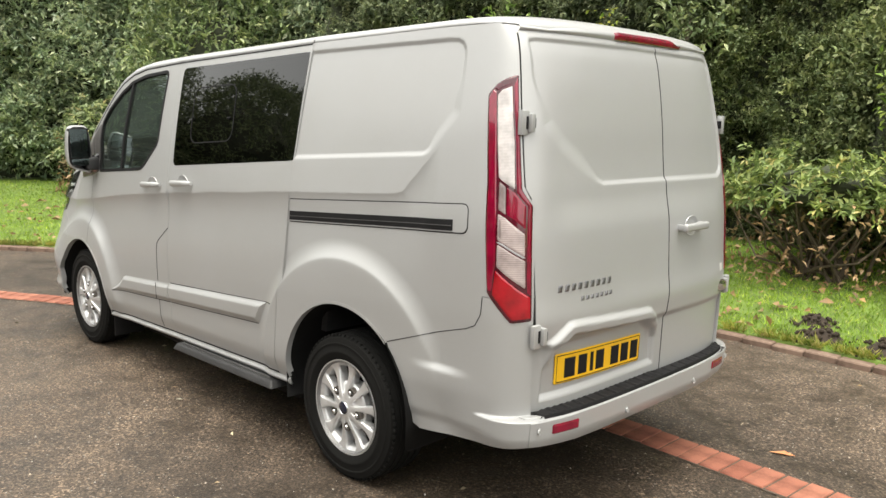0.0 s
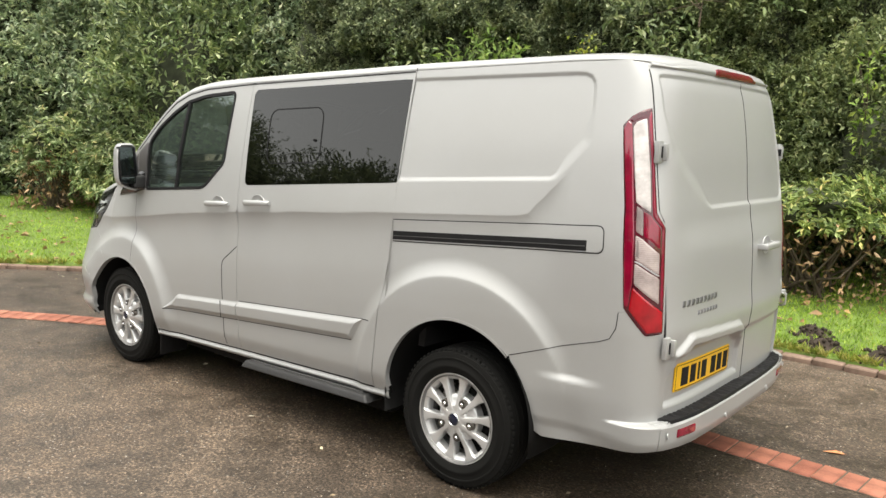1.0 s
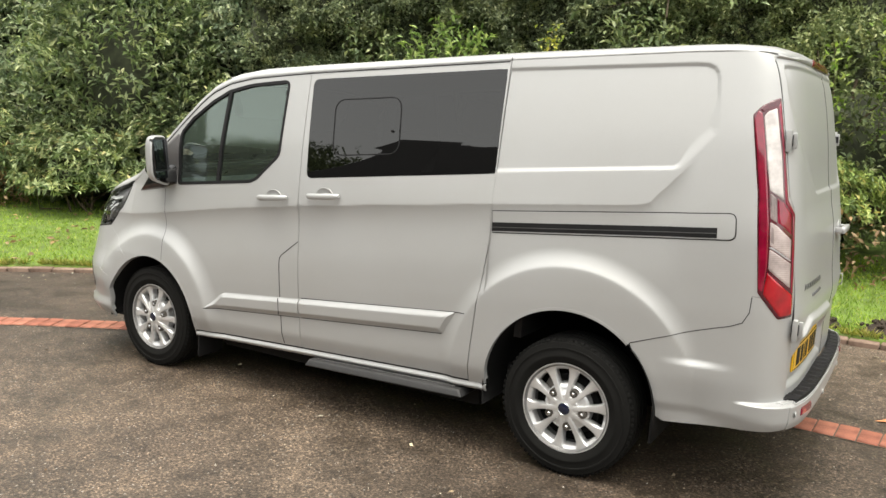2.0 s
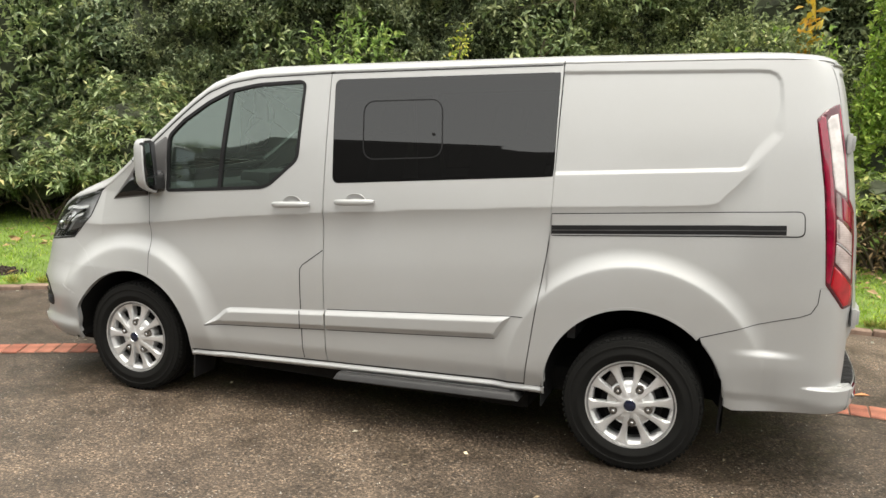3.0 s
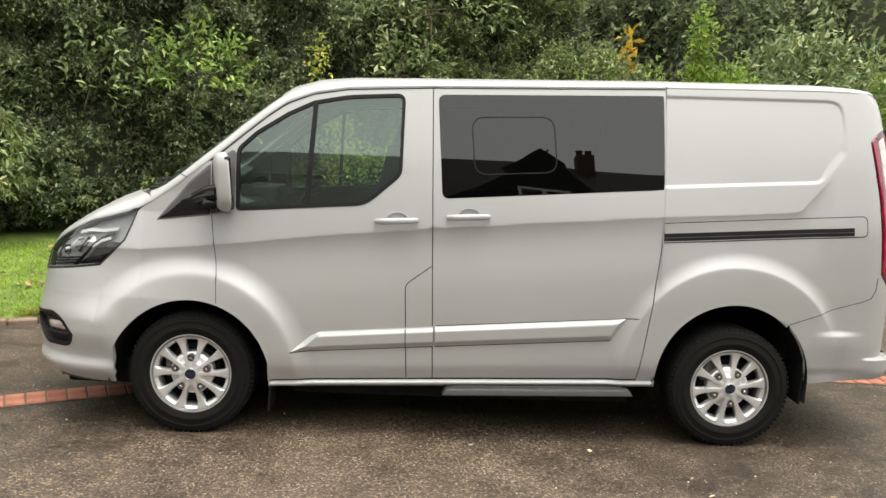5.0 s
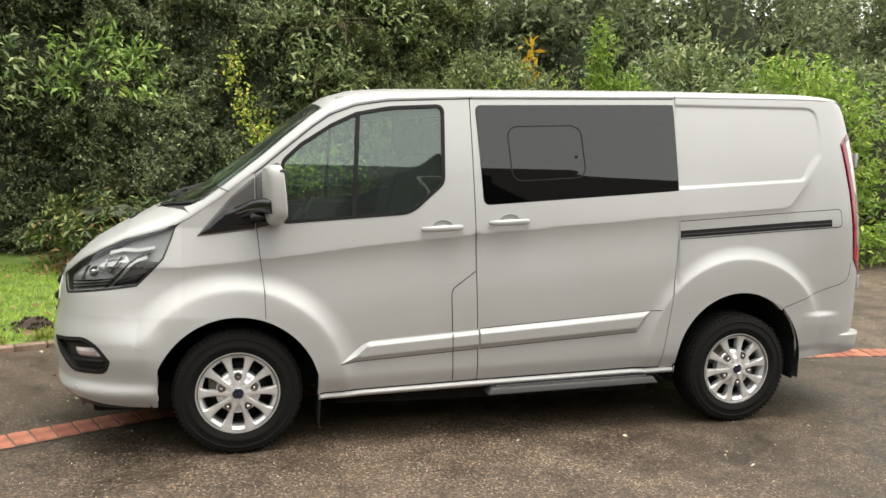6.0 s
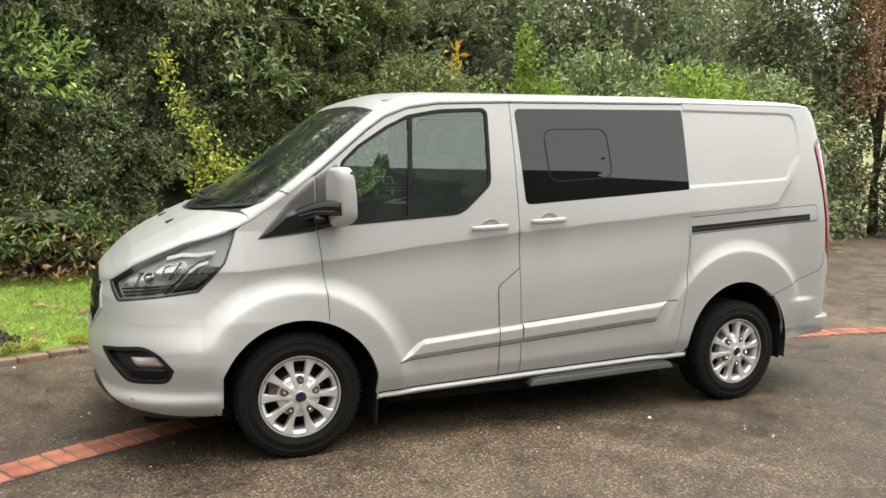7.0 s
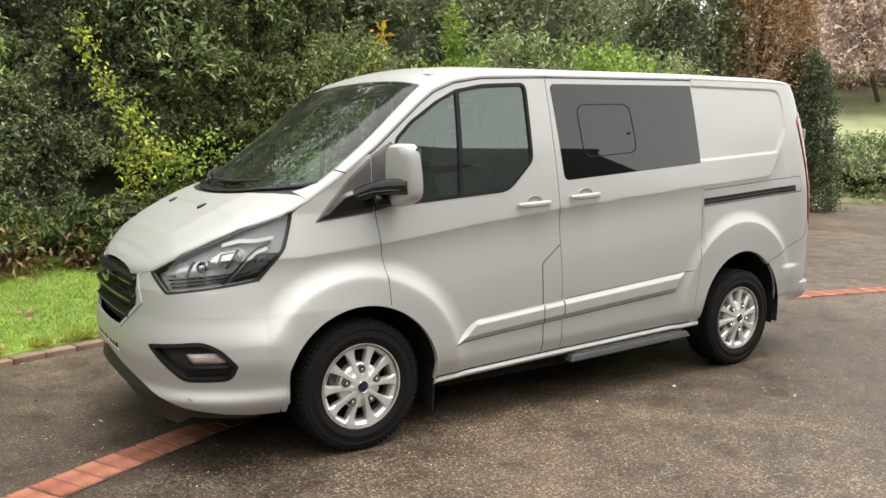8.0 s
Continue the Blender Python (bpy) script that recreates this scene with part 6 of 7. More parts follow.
def rosette_bush(name, x, y, z0, width, height, seed, mat, shoots=420, leaf=(0.115, 0.036), label="", category="shrub", bare=0.3):
    """A rhododendron: bare crooked stems below, whorls of long leaves over a rounded top."""
    rng = np.random.default_rng(seed)
    bush = new(name)
    bush.location = (x, y, z0)
    tagged(bush, label, category)
    tips = []
    for _ in range(shoots):
        a, u = rng.uniform(0, 2 * math.pi), rng.uniform(bare * 0.7, 1.0)
        ang = math.acos(np.clip(u, 0, 1))
        lump = 1 + 0.22 * fbm(math.cos(a) * 1.3 + seed, math.sin(a) * 1.3, u * 2)
        rr = width * 0.5 * (math.sin(ang) * 0.75 + 0.30) * lump * rng.uniform(0.72, 1.03)
        tips.append(Vector((rr * math.cos(a), rr * math.sin(a) * 0.8, height * (0.18 + 0.82 * u) * lump * rng.uniform(0.82, 1.0))))
    P, D = [], []
    for t in tips:
        way = Vector((t.x, t.y, t.z * 0.5 + 0.2)).normalized()
        way = (way + Vector(rng.normal(size=3)) * 0.3).normalized()
        q = way.to_track_quat("Z", "Y")
        for k in range(9):
            a = 2.4 * k + rng.uniform(-0.3, 0.3)
            tilt = rng.uniform(-0.15, 0.55)
            P.append(t + way * rng.uniform(-0.05, 0.02))
            D.append(q @ Vector((math.cos(a), math.sin(a), tilt)))
    size = rng.uniform(0.75, 1.2, len(P))
    leaf_cloud("leaves", P, D, leaf[0] * size, leaf[1] * size, mat, bush, rng=rng)
    if bare >= 0.4:
        # withered leaves caught among the stems
        n = 700
        a, rr = rng.uniform(0, 2 * math.pi, n), width * 0.46 * np.sqrt(rng.random(n))
        low = np.stack([rr * np.cos(a), rr * np.sin(a) * 0.8, height * (0.02 + 0.62 * rng.random(n) ** 1.3)], 1)
        tagged(leaf_cloud("withered_leaves", low, rng.normal(size=(n, 3)) - (0, 0, 0.4), leaf[0] * rng.uniform(0.6, 1.1, n), leaf[1] * 1.1, LEAF_BROWN, bush, rng=rng), "brown withered leaves", kind="stuff")
    for k in range(14 if bare < 0.4 else 34):
        t = tips[int(rng.integers(len(tips)))] * 0.85
        f = Vector((rng.uniform(-0.15, 0.15) * width, rng.uniform(-0.1, 0.1) * width, -0.05))
        mid = f.lerp(t, 0.5) + Vector(rng.normal(size=3)) * 0.06 * width
        branch("stem", [f, f.lerp(mid, 0.5) + Vector((0, 0, 0.05)), mid, t], 0.018, bush)
    # shaded heart: a filler ball, dark in colour for the shade inside
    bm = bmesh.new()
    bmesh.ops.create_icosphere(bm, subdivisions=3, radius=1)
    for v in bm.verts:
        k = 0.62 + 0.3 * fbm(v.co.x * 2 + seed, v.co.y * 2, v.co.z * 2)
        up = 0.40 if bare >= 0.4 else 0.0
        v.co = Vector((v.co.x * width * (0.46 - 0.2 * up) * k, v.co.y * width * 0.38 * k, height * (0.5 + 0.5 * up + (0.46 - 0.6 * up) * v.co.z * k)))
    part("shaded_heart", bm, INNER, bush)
    return bush



def bush_places(rng, n, width, depth, height, seed, low=0.0):
    """Points over a lumpy rounded crown, with the way outwards at each."""
    out = []
    for _ in range(n):
        a, u = rng.uniform(0, 2 * math.pi), rng.uniform(low, 1.0)
        k = 1 + 0.35 * fbm(math.cos(a) * 1.6 + seed, math.sin(a) * 1.6, u * 2.2) + 0.12 * rng.normal()
        f = math.sqrt(max(0, 1 - u ** 2.4)) * 0.9 + 0.1
        p = Vector((width / 2 * f * k * math.cos(a), depth / 2 * f * k * math.sin(a), height * u * (0.88 + 0.14 * k)))
        out.append((p, Vector((math.cos(a) * f, math.sin(a) * f, u * 0.9)).normalized()))
    return out


def leafy(name, x, y, z0, width, depth, height, seed, mat, shoots, leaf, label, category="shrub", per=7, droop=0.1, low=0.02, group="", trunk=0.05, heart=0.8):
    """A shrub or tree: trunk and limbs, a shaded heart, and short shoots of leaves over it."""
    rng = np.random.default_rng(seed)
    thing = new(name)
    thing.location = (x, y, z0)
    tagged(thing, label, category, group)
    P, D = [], []
    spots = bush_places(rng, shoots, width, depth, height, seed, low)
    for p, way in spots:
        w = (way + Vector(rng.normal(size=3)) * 0.4 + Vector((0, 0, 0.25))).normalized()
        for k in range(per):
            P.append(p + w * leaf[0] * 0.45 * k)
            D.append(w * 0.55 + Vector(rng.normal(size=3)) * 0.65 - Vector((0, 0, droop)))
    size = rng.uniform(0.7, 1.25, len(P))
    leaf_cloud("leaves", P, D, leaf[0] * size, leaf[1] * size, mat, thing, rng=rng)
    foot = Vector((0, 0, -0.1))
    fork = Vector((rng.uniform(-0.1, 0.1), rng.uniform(-0.1, 0.1), height * 0.35))
    branch("trunk", [foot, foot.lerp(fork, 0.5), fork, Vector((0, 0, height * 0.8))], trunk, thing)
    for k in range(6):
        t = spots[int(rng.integers(len(spots)))][0] * 0.9
        branch("limb", [fork * rng.uniform(0.3, 1.0), fork.lerp(t, 0.5) + Vector(rng.normal(size=3)) * 0.05 * width, t], trunk * 0.5, thing)
    # added dark heart: the crown's inner shade put into its colour
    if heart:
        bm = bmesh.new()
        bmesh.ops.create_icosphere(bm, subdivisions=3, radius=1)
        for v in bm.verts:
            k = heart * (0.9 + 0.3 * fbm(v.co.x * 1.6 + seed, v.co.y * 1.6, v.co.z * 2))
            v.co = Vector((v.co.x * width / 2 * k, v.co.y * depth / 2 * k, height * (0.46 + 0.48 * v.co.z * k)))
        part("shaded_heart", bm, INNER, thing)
    return thing


def spray(name, points, seed, mat, leaf, per, spread, label, stem=0.008, category="shrub"):
    """A loose shoot: a thin bent stem with leaves along it."""
    rng = np.random.default_rng(seed)
    pts = [Vector(p) for p in points]
    thing = new(name)
    thing.location = pts[0]
    tagged(thing, label, category)
    rel = [p - pts[0] for p in pts]
    branch("stem", rel, stem, thing)
    P, D = [], []
    for a, b in zip(rel, rel[1:]):
        n = max(3, int((b - a).length * per))
        for k in range(n):
            p = a.lerp(b, rng.random())
            P.append(p + Vector(rng.normal(size=3)) * spread)
            D.append(Vector(rng.normal(size=3)) + (b - a).normalized() * 0.5)
    size = rng.uniform(0.7, 1.25, len(P))
    leaf_cloud("leaves", P, D, leaf[0] * size, leaf[1] * size, mat, thing, rng=rng)
    return thing


# the hedge along the lawn
LAURELS = "tall blue-green laurel hedge behind the lawn"
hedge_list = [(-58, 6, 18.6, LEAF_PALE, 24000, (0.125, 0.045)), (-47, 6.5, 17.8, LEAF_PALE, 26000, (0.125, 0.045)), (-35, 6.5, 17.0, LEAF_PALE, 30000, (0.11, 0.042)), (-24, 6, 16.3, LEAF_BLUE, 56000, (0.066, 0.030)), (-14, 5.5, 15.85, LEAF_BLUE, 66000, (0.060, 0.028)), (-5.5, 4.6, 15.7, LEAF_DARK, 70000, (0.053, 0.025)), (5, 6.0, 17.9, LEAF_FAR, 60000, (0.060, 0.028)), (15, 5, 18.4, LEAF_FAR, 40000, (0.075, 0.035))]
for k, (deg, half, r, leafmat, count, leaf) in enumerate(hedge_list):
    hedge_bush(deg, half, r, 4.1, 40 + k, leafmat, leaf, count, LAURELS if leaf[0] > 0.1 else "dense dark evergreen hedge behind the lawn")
# rhododendrons before it
RHODO = "rhododendron with light green leaves and bare stems"
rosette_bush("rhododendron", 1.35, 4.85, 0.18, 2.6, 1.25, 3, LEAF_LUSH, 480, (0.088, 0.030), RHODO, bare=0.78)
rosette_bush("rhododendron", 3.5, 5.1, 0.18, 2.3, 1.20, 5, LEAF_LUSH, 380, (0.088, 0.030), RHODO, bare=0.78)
rosette_bush("rhododendron", -6.0, 4.4, 0.2, 2.3, 2.0, 4, LEAF_RHODO, 720, label="tall rhododendron beside the lawn")
rosette_bush("rhododendron", -7.0, 3.7, 0.2, 1.9, 1.45, 8, LEAF_RHODO, 520, label="low rhododendron beside the lawn")
rosette_bush("rhododendron", -8.0, 2.95, 0.15, 2.3, 1.3, 15, LEAF_RHODO, 620, label="low rhododendron beside the lawn")
rosette_bush("rhododendron", -9.6, 2.35, 0.1, 1.7, 1.7, 9, LEAF_RHODO, 380, label="thin rhododendron with bare stems", bare=0.5)
rosette_bush("low_laurel", -3.0, 4.9, 0.2, 1.9, 0.85, 11, LEAF_LOW, 260, label="low broad-leaved shrub at the lawn's edge", bare=0.42)
rosette_bush("low_laurel", -1.3, 5.0, 0.2, 1.7, 0.75, 12, LEAF_LOW, 230, label="low broad-leaved shrub at the lawn's edge", bare=0.42)
# taller laurels and sprays in the hedge
SHOOTS = "light green laurel shoots growing out of the hedge"
leafy("laurel", -8.4, 3.95, 0.2, 2.6, 2.0, 4.3, 21, LEAF_LAUREL, 1500, (0.13, 0.046), "light green laurel standing before the hedge", low=0.25, heart=0.6)
leafy("laurel", -3.10, 5.3, 2.14, 0.8, 0.5, 0.66, 22, LEAF_SHOOT, 84, (0.125, 0.044), SHOOTS, heart=0, trunk=0.012)
leafy("laurel", -0.55, 5.6, 2.3, 0.8, 0.5, 0.6, 23, LEAF_LAUREL, 45, (0.11, 0.045), SHOOTS, heart=0, trunk=0.012)
leafy("laurel", -0.2, 5.6, 3.1, 1.5, 0.6, 0.9, 24, LEAF_LAUREL, 80, (0.11, 0.042), SHOOTS, heart=0, trunk=0.012)
leafy("laurel", -4.6, 5.4, 2.0, 0.9, 0.6, 0.9, 25, LEAF_LAUREL, 75, (0.12, 0.046), SHOOTS, heart=0, trunk=0.012)
# yellowing shrub that leans over the bonnet
for k, pts in enumerate((((-1.1, 5.0, 0.3), (-1.2, 4.6, 1.5), (-1.36, 4.65, 1.85), (-1.5, 5.0, 2.15), (-1.6, 5.3, 2.5), (-1.68, 5.55, 2.9)), ((-1.1, 5.0, 0.3), (-1.15, 4.9, 0.95), (-0.9, 4.85, 1.40), (-0.35, 4.8, 1.62)), ((-1.1, 5.0, 0.3), (-1.3, 4.9, 1.0), (-1.35, 4.85, 1.5), (-1.2, 4.75, 1.95)), ((-1.0, 5.0, 0.5), (-1.0, 4.85, 1.0), (-0.6, 4.8, 1.3), (-0.1, 4.75, 1.42)), ((-1.1, 5.0, 0.5), (-1.35, 4.75, 1.05), (-1.2, 4.7, 1.25), (-0.8, 4.7, 1.40)), ((-1.1, 5.0, 0.5), (-1.4, 4.75, 1.15), (-1.15, 4.7, 1.38), (-0.65, 4.7, 1.30)), ((-1.1, 5.0, 0.5), (-1.3, 4.75, 1.35), (-1.15, 4.7, 1.60), (-0.95, 4.75, 1.48)))):
    spray("yellow_shrub", pts[1:], 60 + k, LEAF_LIME if k in (1, 3) else LEAF_YELLOW, (0.06, 0.036), 170, 0.075, "yellowing shrub shoot leaning out of the hedge")
spray("orange_sprig", ((2.50, 6.25, 2.0), (2.52, 6.25, 2.4), (2.54, 6.25, 2.8), (2.56, 6.25, 3.2)), 70, LEAF_ORANGE, (0.20, 0.07), 70, 0.05, "orange autumn sprig above the hedge")
for k, (x, y, zt, n) in enumerate(((3.31, 5.45, 3.5, 420), (3.22, 5.4, 3.2, 300), (3.42, 5.4, 3.25, 300), (3.12, 5.4, 2.75, 130), (3.55, 5.4, 2.8, 130), (2.75, 5.4, 2.75, 150), (3.75, 5.45, 2.9, 150), (1.75, 5.2, 2.6, 120), (2.2, 5.5, 2.8, 120))):
    spray("lime_shoot", ((x, y, 1.6), (x + 0.02, y, 2.1), (x - 0.01, y, 0.6 + zt * 0.75), (x + 0.03, y, zt)), 80 + k, LEAF_LIME, (0.085, 0.036), int(n * 0.75), 0.066, "upright lime green shoot above the hedge")
leafy("lime_shrub", 3.75, 5.6, 0.2, 1.5, 1.0, 2.3, 90, LEAF_LIME, 800, (0.075, 0.036), "lime green shrub before the dark hedge", low=0.3, heart=0.6)
leafy("grey_shrub", 1.9, 6.0, 0.2, 2.2, 1.5, 2.6, 91, LEAF_DARK, 1900, (0.07, 0.034), "dark shrub at the end of the hedge", low=0.1, heart=0.6)
# shrubs where the drive leads away
for k, (x, y, w, h, m) in enumerate(((5.1, 6.0, 2.4, 3.0, LEAF_LAUREL), (6.9, 6.0, 2.4, 2.9, LEAF_LIME), (8.8, 6.6, 2.6, 3.0, LEAF_LAUREL), (11.0, 8.6, 3.0, 3.3, LEAF_FAR))):
    leafy("drive_shrub", x, y, 0.0, w, w * 0.8, h, 100 + k, m, 900, (0.13, 0.045), "light green feathery shrub beside the drive", droop=0.35)
for k, (x, y, w, h, m) in enumerate(((1.6, 9.2, 4.4, 5.6, LEAF_FAR), (4.6, 9.4, 4.2, 5.2, LEAF_FAR), (7.4, 8.8, 4.0, 5.4, LEAF_FAR), (9.4, 10.2, 4.4, 5.8, LEAF_FAR), (12.3, 8.9, 2.8, 6.0, LEAF_FAR), (13.0, 12.6, 4.6, 6.2, LEAF_FAR), (16.5, 15.5, 4.8, 6.6, LEAF_FAR))):
    leafy("evergreen_tree", x, y, 0.0, w, w * 0.8, h, 110 + k, m, 2200, (0.14, 0.06), "tall grey-green evergreen behind the drive", "tree", trunk=0.14)
# tall trees standing behind the hedge
for k, (x, y, w, h) in enumerate(((-5.5, 12.5, 6.5, 12.5), (0.8, 13.5, 6.0, 13.5), (7.5, 15.5, 6.5, 13.0))):
    leafy("tall_tree", x, y, 0.0, w, w * 0.85, h, 150 + k, LEAF_FAR, 2300, (0.22, 0.10), "tall leafy tree rising behind the hedge", "tree", low=0.4, trunk=0.22, heart=0.5)
# far end of the drive
leafy("dark_conifer", 14.1, 6.9, 0.0, 1.25, 1.2, 3.5, 120, LEAF_CONIFER, 2100, (0.10, 0.036), "dark upright conifer beyond the drive", "tree", trunk=0.12)
leafy("autumn_tree", 13.9, 7.9, 0.0, 1.9, 1.9, 6.6, 121, LEAF_BROWN, 1900, (0.13, 0.05), "russet autumn tree beyond the drive", "tree", low=0.4, trunk=0.12, heart=0)
leafy("autumn_tree", 30.0, 13.0, 0.0, 8.0, 6.0, 11.0, 122, LEAF_PINK, 5200, (0.24, 0.10), "russet autumn tree beyond the drive", "tree", low=0.36, trunk=0.22, heart=0)
leafy("autumn_tree", 33.0, 19.5, 0.0, 8.0, 6.0, 12.0, 123, LEAF_PINK, 5200, (0.24, 0.10), "russet autumn tree beyond the drive", "tree", low=0.25, trunk=0.22, heart=0)
leafy("autumn_tree", -19.0, 8.0, 0.0, 7.0, 5.0, 9.0, 124, LEAF_BROWN, 2200, (0.24, 0.10), "russet autumn tree behind the hedge", "tree", low=0.3, trunk=0.2, heart=0.6)
for k, (x, y, w, h, m) in enumerate(((19.2, 8.2, 2.6, 1.5, LEAF_LAUREL), (20.0, 5.8, 2.8, 1.2, LEAF_LAUREL), (20.8, 3.0, 3.0, 1.4, LEAF_FAR), (17.4, 12.6, 2.4, 2.0, LEAF_BROWN))):
    leafy("roadside_shrub", x, y, 0.1, w, w * 0.8, h, 130 + k, m, 700, (0.14, 0.06), "low shrub behind the far kerb", droop=0.2)
V, F = [], []
for i, d in enumerate(np.linspace(20, 80, 30)):
    for j, (r, z) in enumerate(((23.0, -0.02), (23.05, 0.10), (26, 0.4), (32, 2.4), (40, 4.4), (60, 6.5), (120, 9.0))):
        V.append(polar(r + 0.4 * fbm(d * 0.2, 1), d, z + (0.2 * fbm(d * 0.3, r * 0.1) if j > 1 else 0)))
F = [[i * 7 + j, i * 7 + j + 1, (i + 1) * 7 + j + 1, (i + 1) * 7 + j] for i in range(29) for j in range(6)]
bank = link_mesh("grass_bank", V, F, MEADOW)
tagged(bank, "grassy bank rising beyond the drive", "bank", kind="structure")

# ---- grass, leaves and molehills ----
rng = np.random.default_rng(9)
P, D = [], []
for _ in range(90000):
    d = rng.uniform(-61, LAWN_END - 0.3)
    r = R_KERB + 0.12 + (3.4 if d > -30 else 5.5) * rng.random() ** 1.1
    P.append(polar(r, d, lawn_z(r, d) - 0.004))
    D.append((rng.normal() * 0.6, rng.normal() * 0.6, 1.0))
size = rng.uniform(0.5, 1.2, len(P))
tagged(leaf_cloud("grass", P, D, 0.05 * size, 0.008 * size, GRASS, rng=rng, fold=0.1), "short green grass blades on the lawn", "grass", kind="stuff")
P, D = [], []
for _ in range(11000):
    d = rng.uniform(-61, LAWN_END - 0.3)
    if fbm(d * 0.9, 4.0, 2.0) < -0.12:
        continue
    r = R_KERB + 0.108 + abs(rng.normal()) * 0.05
    P.append(polar(r, d, lawn_z(r, d) - 0.004))
    D.append((rng.normal() * 0.5 - 0.3 * math.sin(radians(d)), rng.normal() * 0.5 - 0.3 * math.cos(radians(d)), 0.9))
size = rng.uniform(0.5, 1.3, len(P))
EDGE_GRASS = island_material("dry_edge_grass", [(0.0, (0.16, 0.24, 0.03)), (0.5, (0.36, 0.40, 0.08)), (1.0, (0.58, 0.50, 0.20))], 0.6, 0.3, 0.3)
tagged(leaf_cloud("edge_grass", P, D, 0.08 * size, 0.009 * size, EDGE_GRASS, rng=rng, fold=0.1), "longer yellowing grass along the kerb", "grass", kind="stuff")
P, D = [], []
for _ in range(800):
    d = rng.uniform(-60, LAWN_END - 0.5)
    r = R_KERB + 0.15 + 3.2 * rng.random()
    if fbm(d * 0.25, r * 0.8, 5.0) < -0.05:
        continue
    P.append(polar(r, d, lawn_z(r, d) + 0.03))
    D.append((rng.normal(), rng.normal(), 0.15 * rng.normal()))
tagged(leaf_cloud("fallen_leaves", P, D, rng.uniform(0.05, 0.13, len(P)), rng.uniform(0.03, 0.07, len(P)), LEAF_BROWN, rng=rng), "brown and orange fallen leaves on the lawn", "leaves", kind="stuff")
P, D = [], []
for _ in range(260):
    if rng.random() < 0.6:
        d, r = rng.uniform(-60, LAWN_END), R_KERB - abs(rng.normal()) * 0.22
        P.append(polar(r, d, 0.006))
    else:
        x = rng.uniform(-5, 7)
        P.append((x, rng.uniform(-4, 2.4), ground_z(x) + 0.006))
    D.append((rng.normal(), rng.normal(), 0.05 * rng.normal()))
LITTER = island_material("leaf_scraps", [(0.0, (0.16, 0.10, 0.06)), (0.6, (0.36, 0.30, 0.20)), (1.0, (0.60, 0.58, 0.50))], 0.7, 0.3, 0.0)
tagged(leaf_cloud("leaf_scraps", P, D, rng.uniform(0.012, 0.045, len(P)), rng.uniform(0.006, 0.018, len(P)), LITTER, rng=rng, fold=0.1), "small pale leaf scraps on the asphalt", "leaves", kind="stuff")
# loose grit
rng = np.random.default_rng(77)
n = 9000
G0 = np.stack([rng.uniform(-6.5, 9.5, n), rng.uniform(-4.5, 2.5, n), np.zeros(n)], 1)
far = np.hypot(G0[:, 0] - C.x, G0[:, 1] - C.y) < R_KERB - 0.05
G0 = G0[far]
G0[:, 2] = 0.016 + 0.0055 * G0[:, 0]
n = len(G0)
gs = 0.0025 + 0.0045 * rng.random(n) ** 2.5
corners = np.array([(1, 0, -0.3), (-0.5, 0.87, -0.3), (-0.5, -0.87, -0.3), (0.1, 0.1, 0.8)])
GV = (G0[:, None, :] + (corners[None] + rng.normal(size=(n, 4, 3)) * 0.25) * gs[:, None, None]).reshape(-1, 3)
GRIT = island_material("grit", [(0.0, (0.14, 0.12, 0.10)), (0.5, (0.38, 0.35, 0.31)), (1.0, (0.66, 0.63, 0.58))], 0.8, 0.3, 0.0)
tagged(link_mesh("grit", GV, [[4 * i + a, 4 * i + b, 4 * i + c] for i in range(n) for a, b, c in ((0, 1, 3), (1, 2, 3), (2, 0, 3))], GRIT, smooth=False), "pale loose grit strewn over the asphalt", "grit", kind="stuff")
big = leaf_cloud("fallen_leaf", [(2.676, 0.815, ground_z(2.7) + 0.006)], [(0.128, 0.064, 0.006)], [0.145], [0.036], simple("orange_leaf", (0.50, 0.21, 0.085), 0.6, vary=0.25, scale=60), fold=0.12, rng=rng)
tagged(big, "large orange leaf lying on the asphalt", "leaf")


